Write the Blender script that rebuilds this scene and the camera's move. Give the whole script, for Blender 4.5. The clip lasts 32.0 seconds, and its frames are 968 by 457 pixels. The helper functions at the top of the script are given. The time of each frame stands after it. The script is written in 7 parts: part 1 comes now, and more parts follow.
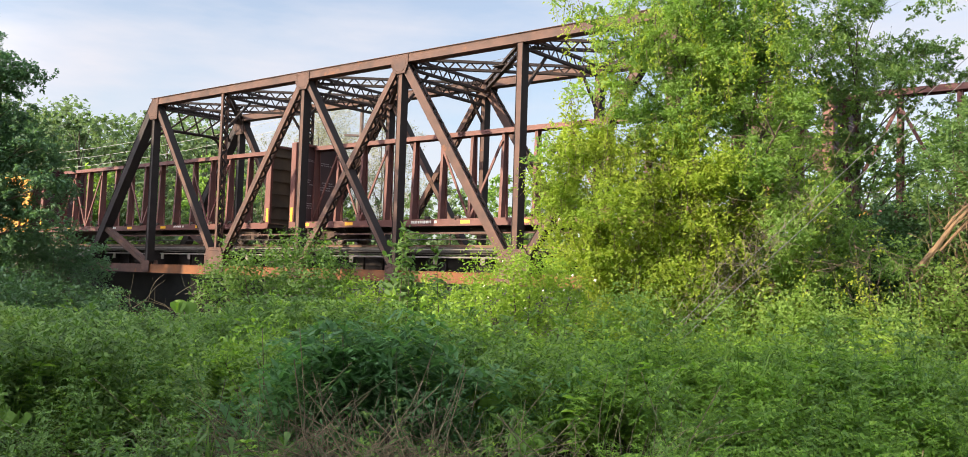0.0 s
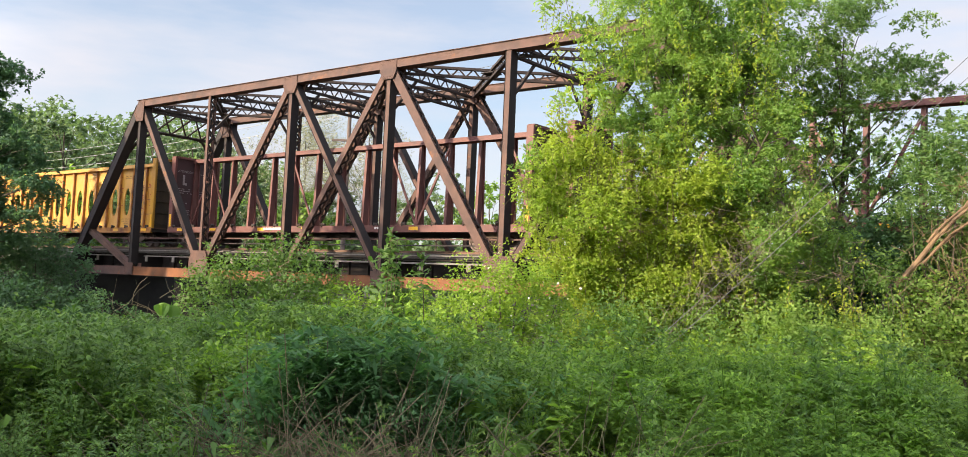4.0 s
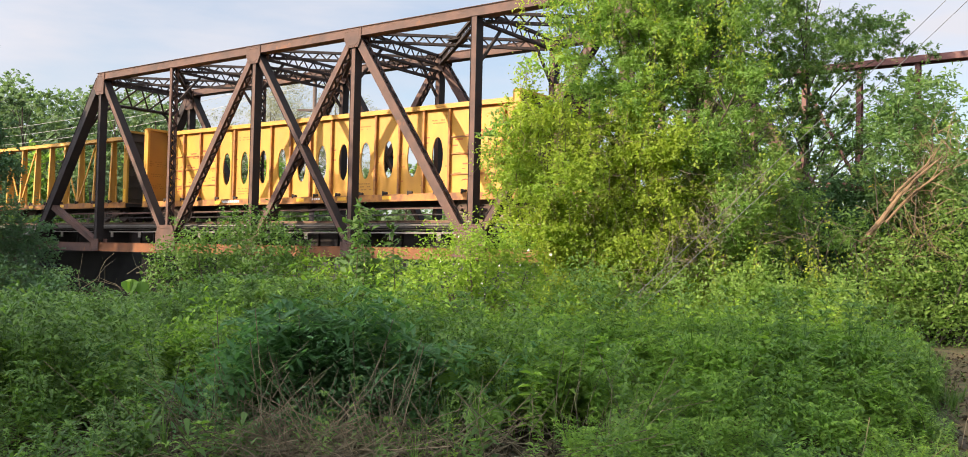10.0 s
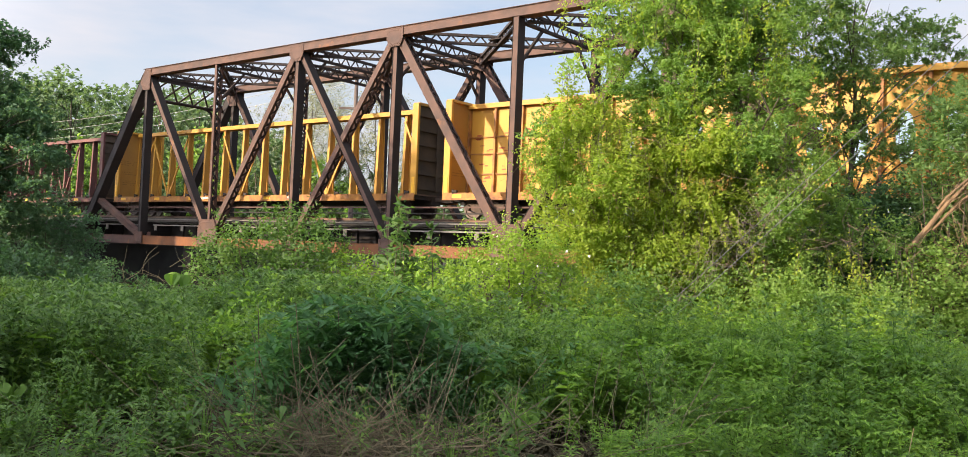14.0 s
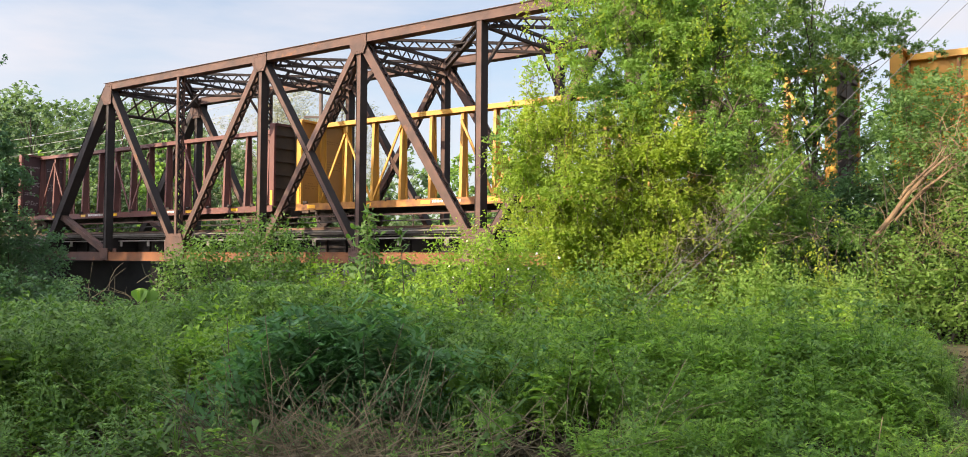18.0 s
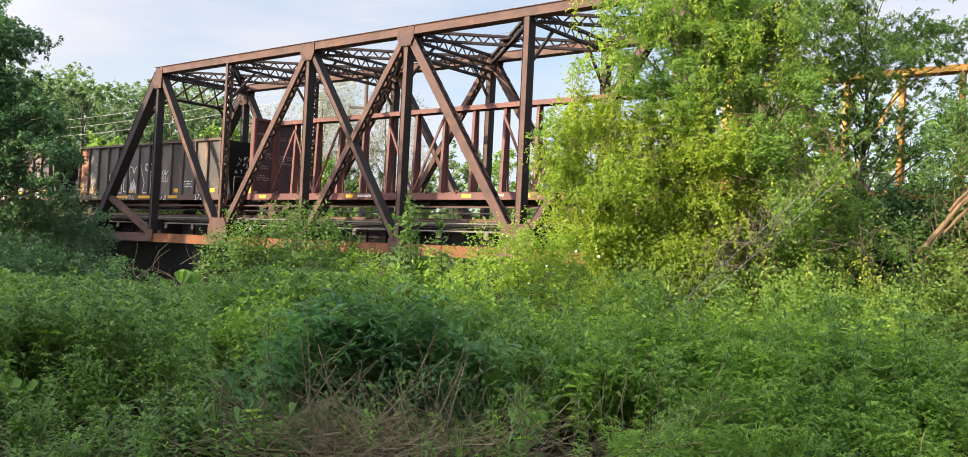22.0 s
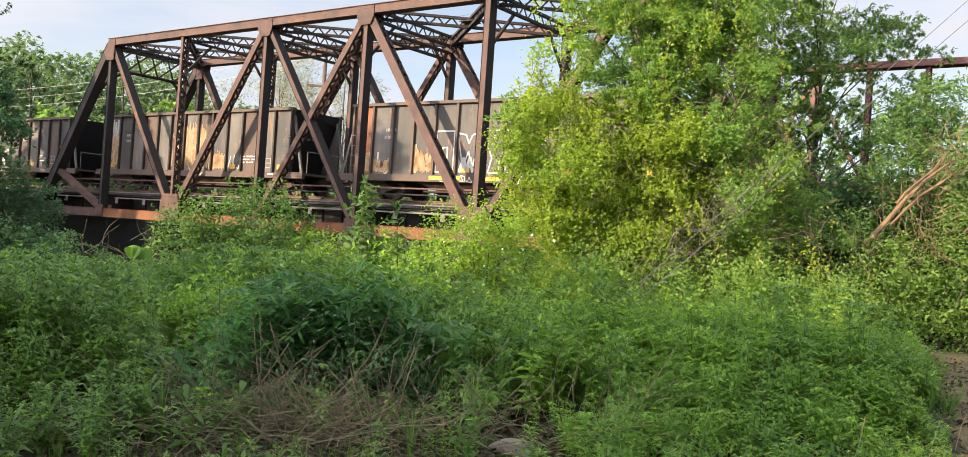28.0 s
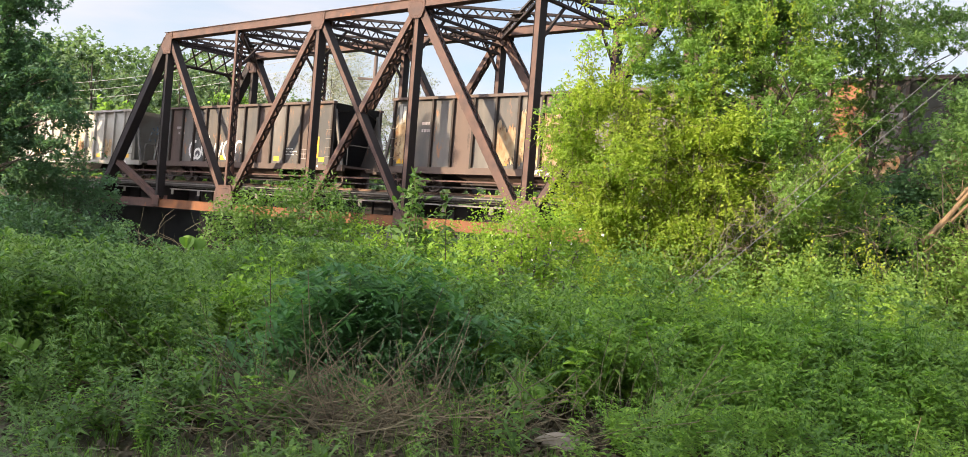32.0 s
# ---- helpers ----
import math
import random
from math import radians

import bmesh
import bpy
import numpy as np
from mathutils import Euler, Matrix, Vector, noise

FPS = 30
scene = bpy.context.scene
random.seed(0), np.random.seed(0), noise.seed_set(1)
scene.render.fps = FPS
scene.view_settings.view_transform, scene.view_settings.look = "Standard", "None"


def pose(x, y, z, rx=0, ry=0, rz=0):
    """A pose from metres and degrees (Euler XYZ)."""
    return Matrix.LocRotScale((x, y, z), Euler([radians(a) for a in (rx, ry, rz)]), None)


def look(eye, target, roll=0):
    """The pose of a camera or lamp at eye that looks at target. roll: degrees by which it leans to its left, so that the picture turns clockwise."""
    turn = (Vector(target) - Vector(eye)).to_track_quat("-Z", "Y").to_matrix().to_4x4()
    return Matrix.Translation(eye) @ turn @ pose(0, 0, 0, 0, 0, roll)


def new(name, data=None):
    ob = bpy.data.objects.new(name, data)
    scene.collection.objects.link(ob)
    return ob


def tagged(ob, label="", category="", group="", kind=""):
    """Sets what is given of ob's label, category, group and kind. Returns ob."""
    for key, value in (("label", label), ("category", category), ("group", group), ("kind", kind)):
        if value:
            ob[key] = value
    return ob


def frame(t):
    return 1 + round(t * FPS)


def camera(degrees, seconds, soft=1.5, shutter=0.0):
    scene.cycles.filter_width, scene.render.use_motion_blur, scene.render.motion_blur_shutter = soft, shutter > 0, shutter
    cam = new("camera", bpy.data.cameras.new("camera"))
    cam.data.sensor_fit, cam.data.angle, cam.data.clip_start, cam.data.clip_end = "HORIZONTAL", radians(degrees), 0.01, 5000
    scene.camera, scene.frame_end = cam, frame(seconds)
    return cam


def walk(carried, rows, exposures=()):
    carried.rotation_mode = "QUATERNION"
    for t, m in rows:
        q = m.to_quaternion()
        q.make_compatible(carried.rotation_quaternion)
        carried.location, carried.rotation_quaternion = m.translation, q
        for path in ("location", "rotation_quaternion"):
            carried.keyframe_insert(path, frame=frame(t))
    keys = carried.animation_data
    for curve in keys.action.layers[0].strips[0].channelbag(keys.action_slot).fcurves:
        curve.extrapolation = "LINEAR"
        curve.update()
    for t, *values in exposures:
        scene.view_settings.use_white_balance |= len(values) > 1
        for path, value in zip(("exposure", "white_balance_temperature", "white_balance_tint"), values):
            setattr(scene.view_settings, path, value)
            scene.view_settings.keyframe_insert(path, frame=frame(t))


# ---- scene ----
cam = camera(56.47, 32.0, soft=0.85)
PATH = [
    (0, pose(0.019, 0, 1.645, 93.25, -1.88, 0.07)),
    (0.5, pose(0.019, 0, 1.646, 93.19, -1.72, -0.24)),
    (1, pose(0.019, 0, 1.648, 93.23, -1.70, -0.48)),
    (1.5, pose(0.012, 0, 1.649, 93.31, -1.76, -0.61)),
    (2, pose(0.014, 0, 1.649, 93.46, -1.85, -0.61)),
    (2.5, pose(0.014, 0, 1.651, 93.64, -1.97, -0.61)),
    (3, pose(0.012, 0, 1.649, 93.83, -2.21, -0.68)),
    (3.5, pose(0.013, 0, 1.646, 93.82, -2.52, -0.75)),
    (5.5, pose(0.005, 0, 1.651, 93.29, -2.59, -0.99)),
    (6, pose(0.012, 0, 1.648, 93.38, -2.54, -0.94)),
    (6.5, pose(0.012, 0, 1.648, 93.49, -2.55, -0.76)),
    (7, pose(-0.006, 0, 1.640, 93.08, -2.72, -0.43)),
    (7.5, pose(-0.011, 0, 1.641, 92.76, -2.91, 0.09)),
    (8, pose(-0.009, 0, 1.649, 92.42, -2.82, 0.70)),
    (8.5, pose(0.011, 0, 1.657, 92.08, -2.49, 0.52)),
    (9, pose(0.017, 0, 1.663, 91.99, -2.11, -0.64)),
    (9.5, pose(0.026, 0, 1.666, 91.92, -1.38, -1.95)),
    (10, pose(0.014, 0, 1.664, 91.70, -1.24, -2.72)),
    (10.5, pose(0.007, 0, 1.664, 91.77, -1.34, -2.89)),
    (11, pose(0.003, 0, 1.664, 91.96, -1.54, -2.30)),
    (11.5, pose(0.000, 0, 1.664, 91.83, -1.55, -1.55)),
    (12, pose(-0.004, 0, 1.662, 91.74, -1.52, -0.70)),
    (12.5, pose(-0.007, 0, 1.659, 91.67, -1.58, -0.30)),
    (13, pose(-0.007, 0, 1.663, 91.66, -1.70, -0.10)),
    (13.5, pose(-0.008, 0, 1.664, 91.61, -1.94, -0.22)),
    (14, pose(-0.006, 0, 1.661, 91.63, -2.40, -0.37)),
    (14.5, pose(0.003, 0, 1.658, 91.62, -2.53, -0.65)),
    (16.5, pose(0.008, 0, 1.659, 92.08, -3.39, -2.81)),
    (17, pose(0.004, 0, 1.663, 92.06, -1.43, -2.69)),
    (17.5, pose(0.009, 0, 1.659, 92.09, -0.80, -2.50)),
    (18, pose(0.008, 0, 1.665, 91.95, -0.43, -2.21)),
    (18.5, pose(0.003, 0, 1.666, 92.13, -0.37, -1.76)),
    (19, pose(0.006, 0, 1.663, 92.28, -0.50, -1.35)),
    (19.5, pose(-0.020, 0, 1.644, 92.13, -1.05, -0.92)),
    (20, pose(-0.018, 0, 1.654, 91.89, -1.76, -0.05)),
    (20.5, pose(-0.027, 0, 1.647, 91.61, -2.34, 0.66)),
    (21, pose(-0.017, 0, 1.653, 91.14, -2.60, 0.54)),
    (21.5, pose(-0.018, 0, 1.657, 91.27, -2.66, 0.51)),
    (22, pose(-0.011, 0, 1.648, 91.61, -2.77, 0.20)),
    (22.5, pose(-0.012, 0, 1.641, 91.57, -2.90, -0.09)),
    (23, pose(-0.002, 0, 1.645, 91.63, -3.23, -0.42)),
    (23.5, pose(-0.014, 0, 1.636, 91.49, -3.52, -0.74)),
    (24, pose(-0.008, 0, 1.647, 91.37, -3.87, -0.95)),
    (24.5, pose(-0.000, 0, 1.646, 91.17, -4.03, -1.39)),
    (25, pose(0.000, 0, 1.630, 90.73, -4.11, -1.62)),
    (25.5, pose(0.003, 0, 1.631, 90.54, -4.15, -1.68)),
    (27.5, pose(-0.001, 0, 1.639, 90.53, -3.77, -2.86)),
    (28, pose(-0.003, 0, 1.641, 90.68, -3.95, -2.57)),
    (28.5, pose(-0.012, 0, 1.639, 90.58, -4.14, -1.73)),
    (29, pose(-0.004, 0, 1.636, 90.43, -4.10, -0.82)),
    (29.5, pose(-0.010, 0, 1.634, 90.31, -3.94, -0.31)),
    (30, pose(-0.009, 0, 1.634, 90.11, -3.67, 0.11)),
    (30.5, pose(-0.010, 0, 1.640, 89.92, -3.67, 0.38)),
    (31, pose(-0.009, 0, 1.637, 89.90, -3.79, 0.59)),
    (31.5, pose(-0.014, 0, 1.637, 89.89, -4.20, 0.60)),
    (32, pose(0.005, 0, 1.640, 90.04, -4.51, 0.53)),
]
walk(cam, PATH, [(0, 0.88), (5, 0.86), (9, 0.80), (14, 0.82), (18, 0.86), (21, 0.90), (25, 0.93), (28, 0.90), (32, 0.98)])

# ---- light ----
SUN_AZ, SUN_EL = -117.0, 18.5       # degrees clockwise from +y, and above the horizon
world = bpy.data.worlds.new("evening_sky")
scene.world = world
world.use_nodes = True
wn, wl = world.node_tree.nodes, world.node_tree.links
wn.clear()
w_out = wn.new("ShaderNodeOutputWorld")
w_bg = wn.new("ShaderNodeBackground")
w_sky = wn.new("ShaderNodeTexSky")
w_sky.sky_type, w_sky.sun_disc = "NISHITA", False
w_sky.sun_elevation, w_sky.sun_rotation = radians(SUN_EL + 8), radians(SUN_AZ)
w_sky.dust_density = 1.5
w_co = wn.new("ShaderNodeTexCoord")
w_map = wn.new("ShaderNodeMapping")
w_map.inputs["Scale"].default_value = (1.6, 1.6, 7.0)
w_noise = wn.new("ShaderNodeTexNoise")
w_noise.inputs["Scale"].default_value = 1.7
w_noise.inputs["Detail"].default_value = 6
w_noise.inputs["Roughness"].default_value = 0.55
w_ramp = wn.new("ShaderNodeValToRGB")
w_ramp.color_ramp.elements[0].position, w_ramp.color_ramp.elements[0].color = 0.36, (0.30, 0.30, 0.30, 1)
w_ramp.color_ramp.elements[1].position, w_ramp.color_ramp.elements[1].color = 0.66, (1, 1, 1, 1)
w_mix = wn.new("ShaderNodeMix")
w_mix.data_type = "RGBA"
# thin white cloud, brighter towards the low sun
w_dot = wn.new("ShaderNodeVectorMath")
w_dot.operation = "DOT_PRODUCT"
w_dot.inputs[1].default_value = (math.sin(radians(SUN_AZ)) * 0.97, math.cos(radians(SUN_AZ)) * 0.97, 0.24)
w_rng = wn.new("ShaderNodeMapRange")
w_rng.interpolation_type = "SMOOTHSTEP"
w_rng.inputs["From Min"].default_value, w_rng.inputs["From Max"].default_value = -0.02, 1.0
w_rng.inputs["To Min"].default_value, w_rng.inputs["To Max"].default_value = 1.0, 6.0
w_cloud = wn.new("ShaderNodeVectorMath")
w_cloud.operation = "SCALE"
w_cloud.inputs[0].default_value = (3.95, 3.93, 4.27)
wl.new(w_co.outputs["Generated"], w_dot.inputs[0])
wl.new(w_dot.outputs["Value"], w_rng.inputs["Value"])
wl.new(w_rng.outputs[0], w_cloud.inputs["Scale"])
wl.new(w_cloud.outputs[0], w_mix.inputs[7])
wl.new(w_co.outputs["Generated"], w_map.inputs["Vector"])
wl.new(w_map.outputs[0], w_noise.inputs["Vector"])
wl.new(w_noise.outputs["Fac"], w_ramp.inputs["Fac"])
wl.new(w_ramp.outputs["Color"], w_mix.inputs[0])
wl.new(w_sky.outputs[0], w_mix.inputs[6])
wl.new(w_mix.outputs[2], w_bg.inputs["Color"])
w_bg.inputs["Strength"].default_value = 0.12
wl.new(w_bg.outputs[0], w_out.inputs["Surface"])

sun = new("sun", bpy.data.lights.new("sun", "SUN"))
sun.data.energy, sun.data.angle, sun.data.color = 5.0, radians(0.6), (1.0, 0.80, 0.56)
sx, sy = math.sin(radians(SUN_AZ)), math.cos(radians(SUN_AZ))
sun.matrix_world = look((40 * sx, 40 * sy, 40 * math.tan(radians(SUN_EL))), (0, 0, 0))


# ---- materials ----
def material(name, base, rough=0.7, metal=0.0, var=None, scale=3.0, fine=40.0, bump=0.2, island=0.0, stain=None, stain_at=0.6,
             stain_scale=0.6, translucent=0.0, trans_col=None, spec=0.5, stretch=(1, 1, 1), obj_random=0.0):
    """Two scales of variation on a base colour, an optional stain with its own edge, bump, and light passing through leaves."""
    m = bpy.data.materials.new(name)
    m.use_nodes = True
    n, l = m.node_tree.nodes, m.node_tree.links
    b = n["Principled BSDF"]
    b.inputs["Roughness"].default_value, b.inputs["Metallic"].default_value = rough, metal
    b.inputs["Specular IOR Level"].default_value = spec
    co = n.new("ShaderNodeTexCoord")
    mp = n.new("ShaderNodeMapping")
    mp.inputs["Scale"].default_value = stretch
    l.new(co.outputs["Object"], mp.inputs["Vector"])
    var = var or tuple(c * 0.6 for c in base)

    def mixer(fac, a, bcol, into):
        mx = n.new("ShaderNodeMix")
        mx.data_type = "RGBA"
        l.new(fac, mx.inputs[0])
        if a is not None:
            l.new(a, mx.inputs[6])
        mx.inputs[7].default_value = (*bcol, 1)
        return mx

    big = n.new("ShaderNodeTexNoise")
    big.inputs["Scale"].default_value, big.inputs["Detail"].default_value = scale, 5
    l.new(mp.outputs[0], big.inputs["Vector"])
    rmp = n.new("ShaderNodeValToRGB")
    rmp.color_ramp.elements[0].position, rmp.color_ramp.elements[1].position = 0.35, 0.7
    l.new(big.outputs["Fac"], rmp.inputs["Fac"])
    mx = mixer(rmp.outputs["Color"], None, var, None)
    mx.inputs[6].default_value = (*base, 1)
    col = mx.outputs[2]
    sm = n.new("ShaderNodeTexNoise")
    sm.inputs["Scale"].default_value, sm.inputs["Detail"].default_value = fine, 4
    l.new(mp.outputs[0], sm.inputs["Vector"])
    if stain:
        st = n.new("ShaderNodeTexNoise")
        st.inputs["Scale"].default_value, st.inputs["Detail"].default_value, st.inputs["Roughness"].default_value = stain_scale, 8, 0.7
        l.new(mp.outputs[0], st.inputs["Vector"])
        sr = n.new("ShaderNodeValToRGB")
        sr.color_ramp.elements[0].position, sr.color_ramp.elements[1].position = stain_at, stain_at + 0.06
        l.new(st.outputs["Fac"], sr.inputs["Fac"])
        col = mixer(sr.outputs["Color"], col, stain, None).outputs[2]
    if island or obj_random:
        if island:
            src = n.new("ShaderNodeNewGeometry").outputs["Random Per Island"]
        else:
            src = n.new("ShaderNodeObjectInfo").outputs["Random"]
        hsv = n.new("ShaderNodeHueSaturation")
        mr = n.new("ShaderNodeMapRange")
        amt = island or obj_random
        mr.inputs["To Min"].default_value, mr.inputs["To Max"].default_value = 1 - amt, 1 + amt
        l.new(src, mr.inputs["Value"])
        l.new(mr.outputs[0], hsv.inputs["Value"])
        mh = n.new("ShaderNodeMapRange")
        mh.inputs["To Min"].default_value, mh.inputs["To Max"].default_value = 0.5 + 0.03 * amt, 0.5 - 0.05 * amt
        l.new(src, mh.inputs["Value"])
        l.new(mh.outputs[0], hsv.inputs["Hue"])
        l.new(col, hsv.inputs["Color"])
        col = hsv.outputs["Color"]
    l.new(col, b.inputs["Base Color"])
    if bump:
        bp = n.new("ShaderNodeBump")
        bp.inputs["Strength"].default_value, bp.inputs["Distance"].default_value = bump, 0.02
        l.new(sm.outputs["Fac"], bp.inputs["Height"])
        l.new(bp.outputs[0], b.inputs["Normal"])
    if translucent:
        tr = n.new("ShaderNodeBsdfTranslucent")
        tm = n.new("ShaderNodeMix")
        tm.data_type, tm.blend_type = "RGBA", "MULTIPLY"
        tm.inputs[0].default_value = 1.0
        l.new(col, tm.inputs[6])
        tm.inputs[7].default_value = (*(trans_col or (1.6, 1.5, 0.6)), 1)
        l.new(tm.outputs[2], tr.inputs["Color"])
        ms = n.new("ShaderNodeMixShader")
        ms.inputs[0].default_value = translucent
        l.new(b.outputs[0], ms.inputs[1])
        l.new(tr.outputs[0], ms.inputs[2])
        l.new(ms.outputs[0], n["Material Output"].inputs["Surface"])
    return m


M_STEEL = material("rusted_bridge_steel", (0.110, 0.057, 0.042), 0.75, 0.0, (0.060, 0.034, 0.029), 1.6, 30, 0.35, stain=(0.165, 0.068, 0.030), stain_at=0.62, stain_scale=1.1)
# Bridge steel with tree shade put into its colour, for the left end.
M_STEEL_SHADED = material("shaded_bridge_steel", (0.034, 0.025, 0.024), 0.8, 0.0, (0.022, 0.018, 0.018), 1.3, 30, 0.35, stain=(0.08, 0.040, 0.026), stain_at=0.68, stain_scale=1.3)
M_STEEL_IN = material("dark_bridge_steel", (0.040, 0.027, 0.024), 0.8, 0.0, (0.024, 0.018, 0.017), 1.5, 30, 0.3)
M_RUST = material("bright_rust_steel", (0.215, 0.082, 0.030), 0.85, 0.0, (0.105, 0.048, 0.026), 1.2, 30, 0.4, stain=(0.09, 0.05, 0.035), stain_at=0.62)
M_TIE = material("creosoted_timber", (0.045, 0.036, 0.03), 0.9, 0.0, (0.08, 0.07, 0.06), 2, 50, 0.4, obj_random=0.3)
M_RAIL = material("worn_rail_steel", (0.16, 0.10, 0.07), 0.5, 0.6, (0.1, 0.06, 0.045), 2, 40, 0.2)
M_GREY = material("weathered_grey_steel", (0.17, 0.16, 0.15), 0.7, 0.1, (0.2, 0.17, 0.14), 2, 40, 0.3)
M_CONC = material("stained_dark_concrete", (0.040, 0.038, 0.036), 0.9, 0.0, (0.022, 0.022, 0.022), 0.8, 20, 0.5)
M_YELLOW = material("sun_faded_yellow_paint", (0.52, 0.268, 0.028), 0.55, 0.0, (0.43, 0.205, 0.030), 1.2, 30, 0.12, stain=(0.26, 0.10, 0.035), stain_at=0.655, stain_scale=2.6, stretch=(1, 1, 0.5))
M_YRIB = material("rust_streaked_yellow", (0.42, 0.185, 0.035), 0.65, 0.0, (0.17, 0.068, 0.032), 3.0, 30, 0.2)
M_RED = material("oxide_red_paint", (0.150, 0.052, 0.043), 0.6, 0.0, (0.095, 0.036, 0.033), 1.0, 30, 0.15, stain=(0.075, 0.035, 0.03), stain_at=0.64)
M_MAROON = material("dark_maroon_bulkhead", (0.066, 0.030, 0.033), 0.6, 0.0, (0.045, 0.024, 0.026), 1.0, 30, 0.15)
# Shade coloured into lacing, side plates and floor steel; lower handrail is dark too.
M_STEEL_DARK_SHADE = material("dark_shaded_rusted_steel", (0.024, 0.018, 0.017), 0.85, 0.0, (0.015, 0.012, 0.012), 1.6, 30, 0.3, stain=(0.06, 0.032, 0.022), stain_at=0.66)
M_DARK = material("dirty_black_underframe", (0.035, 0.028, 0.025), 0.8, 0.1, (0.06, 0.04, 0.03), 2, 30, 0.3)
M_BLACKCAR = material("weathered_black_car_paint", (0.052, 0.051, 0.052), 0.65, 0.0, (0.104, 0.086, 0.074), 1.6, 30, 0.25, stain=(0.24, 0.118, 0.064), stain_at=0.60, stain_scale=2.2, stretch=(1, 1, 0.3))
M_BROWNCAR = material("rust_brown_car_paint", (0.118, 0.076, 0.059), 0.7, 0.0, (0.075, 0.054, 0.046), 0.8, 30, 0.2, stain=(0.06, 0.04, 0.035), stain_at=0.58, stain_scale=2.0, stretch=(1, 1, 0.35))
M_WCAR = material("weathered_pale_car_paint", (0.42, 0.40, 0.36), 0.6, 0.0, (0.30, 0.25, 0.19), 0.8, 30, 0.2, stain=(0.22, 0.12, 0.07), stain_at=0.66)
M_ENDBLACK = material("sooty_black_end_paint", (0.026, 0.029, 0.034), 0.6, 0.0, (0.036, 0.034, 0.034), 1.0, 30, 0.15)
M_GREYCAR = material("chalky_grey_car_paint", (0.160, 0.143, 0.126), 0.75, 0.0, (0.082, 0.076, 0.074), 1.6, 30, 0.2, stain=(0.28, 0.135, 0.07), stain_at=0.575, stain_scale=2.4, stretch=(1, 1, 0.3))
M_RUSTPANEL = material("rusted_orange_panel", (0.33, 0.125, 0.055), 0.8, 0.0, (0.20, 0.085, 0.05), 1.0, 30, 0.3, stain=(0.07, 0.05, 0.045), stain_at=0.58, stain_scale=1.4)
M_PEEL = material("peeling_cream_and_rust_paint", (0.68, 0.54, 0.34), 0.8, 0.0, (0.46, 0.24, 0.11), 5.0, 30, 0.4, stain=(0.13, 0.065, 0.04), stain_at=0.58, stain_scale=3.5, stretch=(1, 1, 0.5))
M_WHITE = material("chalky_white_paint", (0.72, 0.70, 0.66), 0.7, 0.0, (0.55, 0.52, 0.48), 3, 40, 0.05)
M_CREAM = material("cream_graffiti_paint", (0.70, 0.62, 0.36), 0.7, 0.0, (0.6, 0.5, 0.3), 3, 40, 0.05)
# The cars' yellow, dulled in colour for bulkhead faces turned from the sun.
M_YBULK = material("shade_dulled_yellow_bulkhead", (0.40, 0.205, 0.035), 0.6, 0.0, (0.31, 0.155, 0.035), 0.8, 30, 0.12, stain=(0.20, 0.09, 0.035), stain_at=0.66, stain_scale=1.8)
# Grime plus the shade on the bulkheads' outer faces, in one dark colour.
M_GRIME_SHADE = material("grimy_shaded_bulkhead_back", (0.060, 0.045, 0.034), 0.75, 0.0, (0.10, 0.07, 0.045), 1.2, 30, 0.2)
M_ORANGE = material("bright_yellow_marker", (0.80, 0.47, 0.02), 0.5, 0.0, (0.7, 0.35, 0.03), 4, 40, 0.05)
M_REDMARK = material("rust_red_scrapes", (0.42, 0.09, 0.03), 0.7, 0.0, (0.25, 0.06, 0.03), 5, 40, 0.1)
M_BLUEGRAF = material("pale_blue_graffiti_paint", (0.22, 0.32, 0.42), 0.7, 0.0, (0.15, 0.22, 0.3), 3, 40, 0.05)
M_TEXT = material("faded_stencil_paint", (0.34, 0.30, 0.29), 0.7, 0.0, (0.25, 0.2, 0.2), 8, 40, 0.0)
M_TEXTDARK = material("dark_stencil_paint", (0.25, 0.13, 0.03), 0.7, 0.0, (0.3, 0.16, 0.03), 8, 40, 0.0)
M_LITTER = material("dry_leaf_litter", (0.085, 0.064, 0.034), 0.9, 0.0, (0.050, 0.040, 0.022), 2, 20, 0.1, island=0.45)
M_SOIL = material("leaf_littered_soil", (0.060, 0.044, 0.028), 0.95, 0.0, (0.05, 0.055, 0.022), 0.9, 14, 0.9)
M_DIRT = material("trodden_dirt", (0.150, 0.108, 0.044), 0.95, 0.0, (0.075, 0.068, 0.028), 3.5, 26, 1.0, stain=(0.06, 0.075, 0.025), stain_at=0.56, stain_scale=2.2)
M_GRAVEL = material("track_ballast", (0.16, 0.14, 0.12), 0.95, 0.0, (0.09, 0.08, 0.07), 3, 25, 1.0)
M_BARK = material("grey_brown_bark", (0.13, 0.105, 0.08), 0.9, 0.0, (0.07, 0.06, 0.045), 3, 25, 0.8, stretch=(1, 1, 0.25))
M_DEADWOOD = material("bleached_dead_wood", (0.235, 0.155, 0.088), 0.85, 0.0, (0.14, 0.092, 0.056), 4, 30, 0.5, stretch=(1, 1, 0.3))
M_STALK = material("dry_straw_stalks", (0.215, 0.178, 0.098), 0.9, 0.0, (0.090, 0.073, 0.042), 3, 30, 0.1, island=0.35)
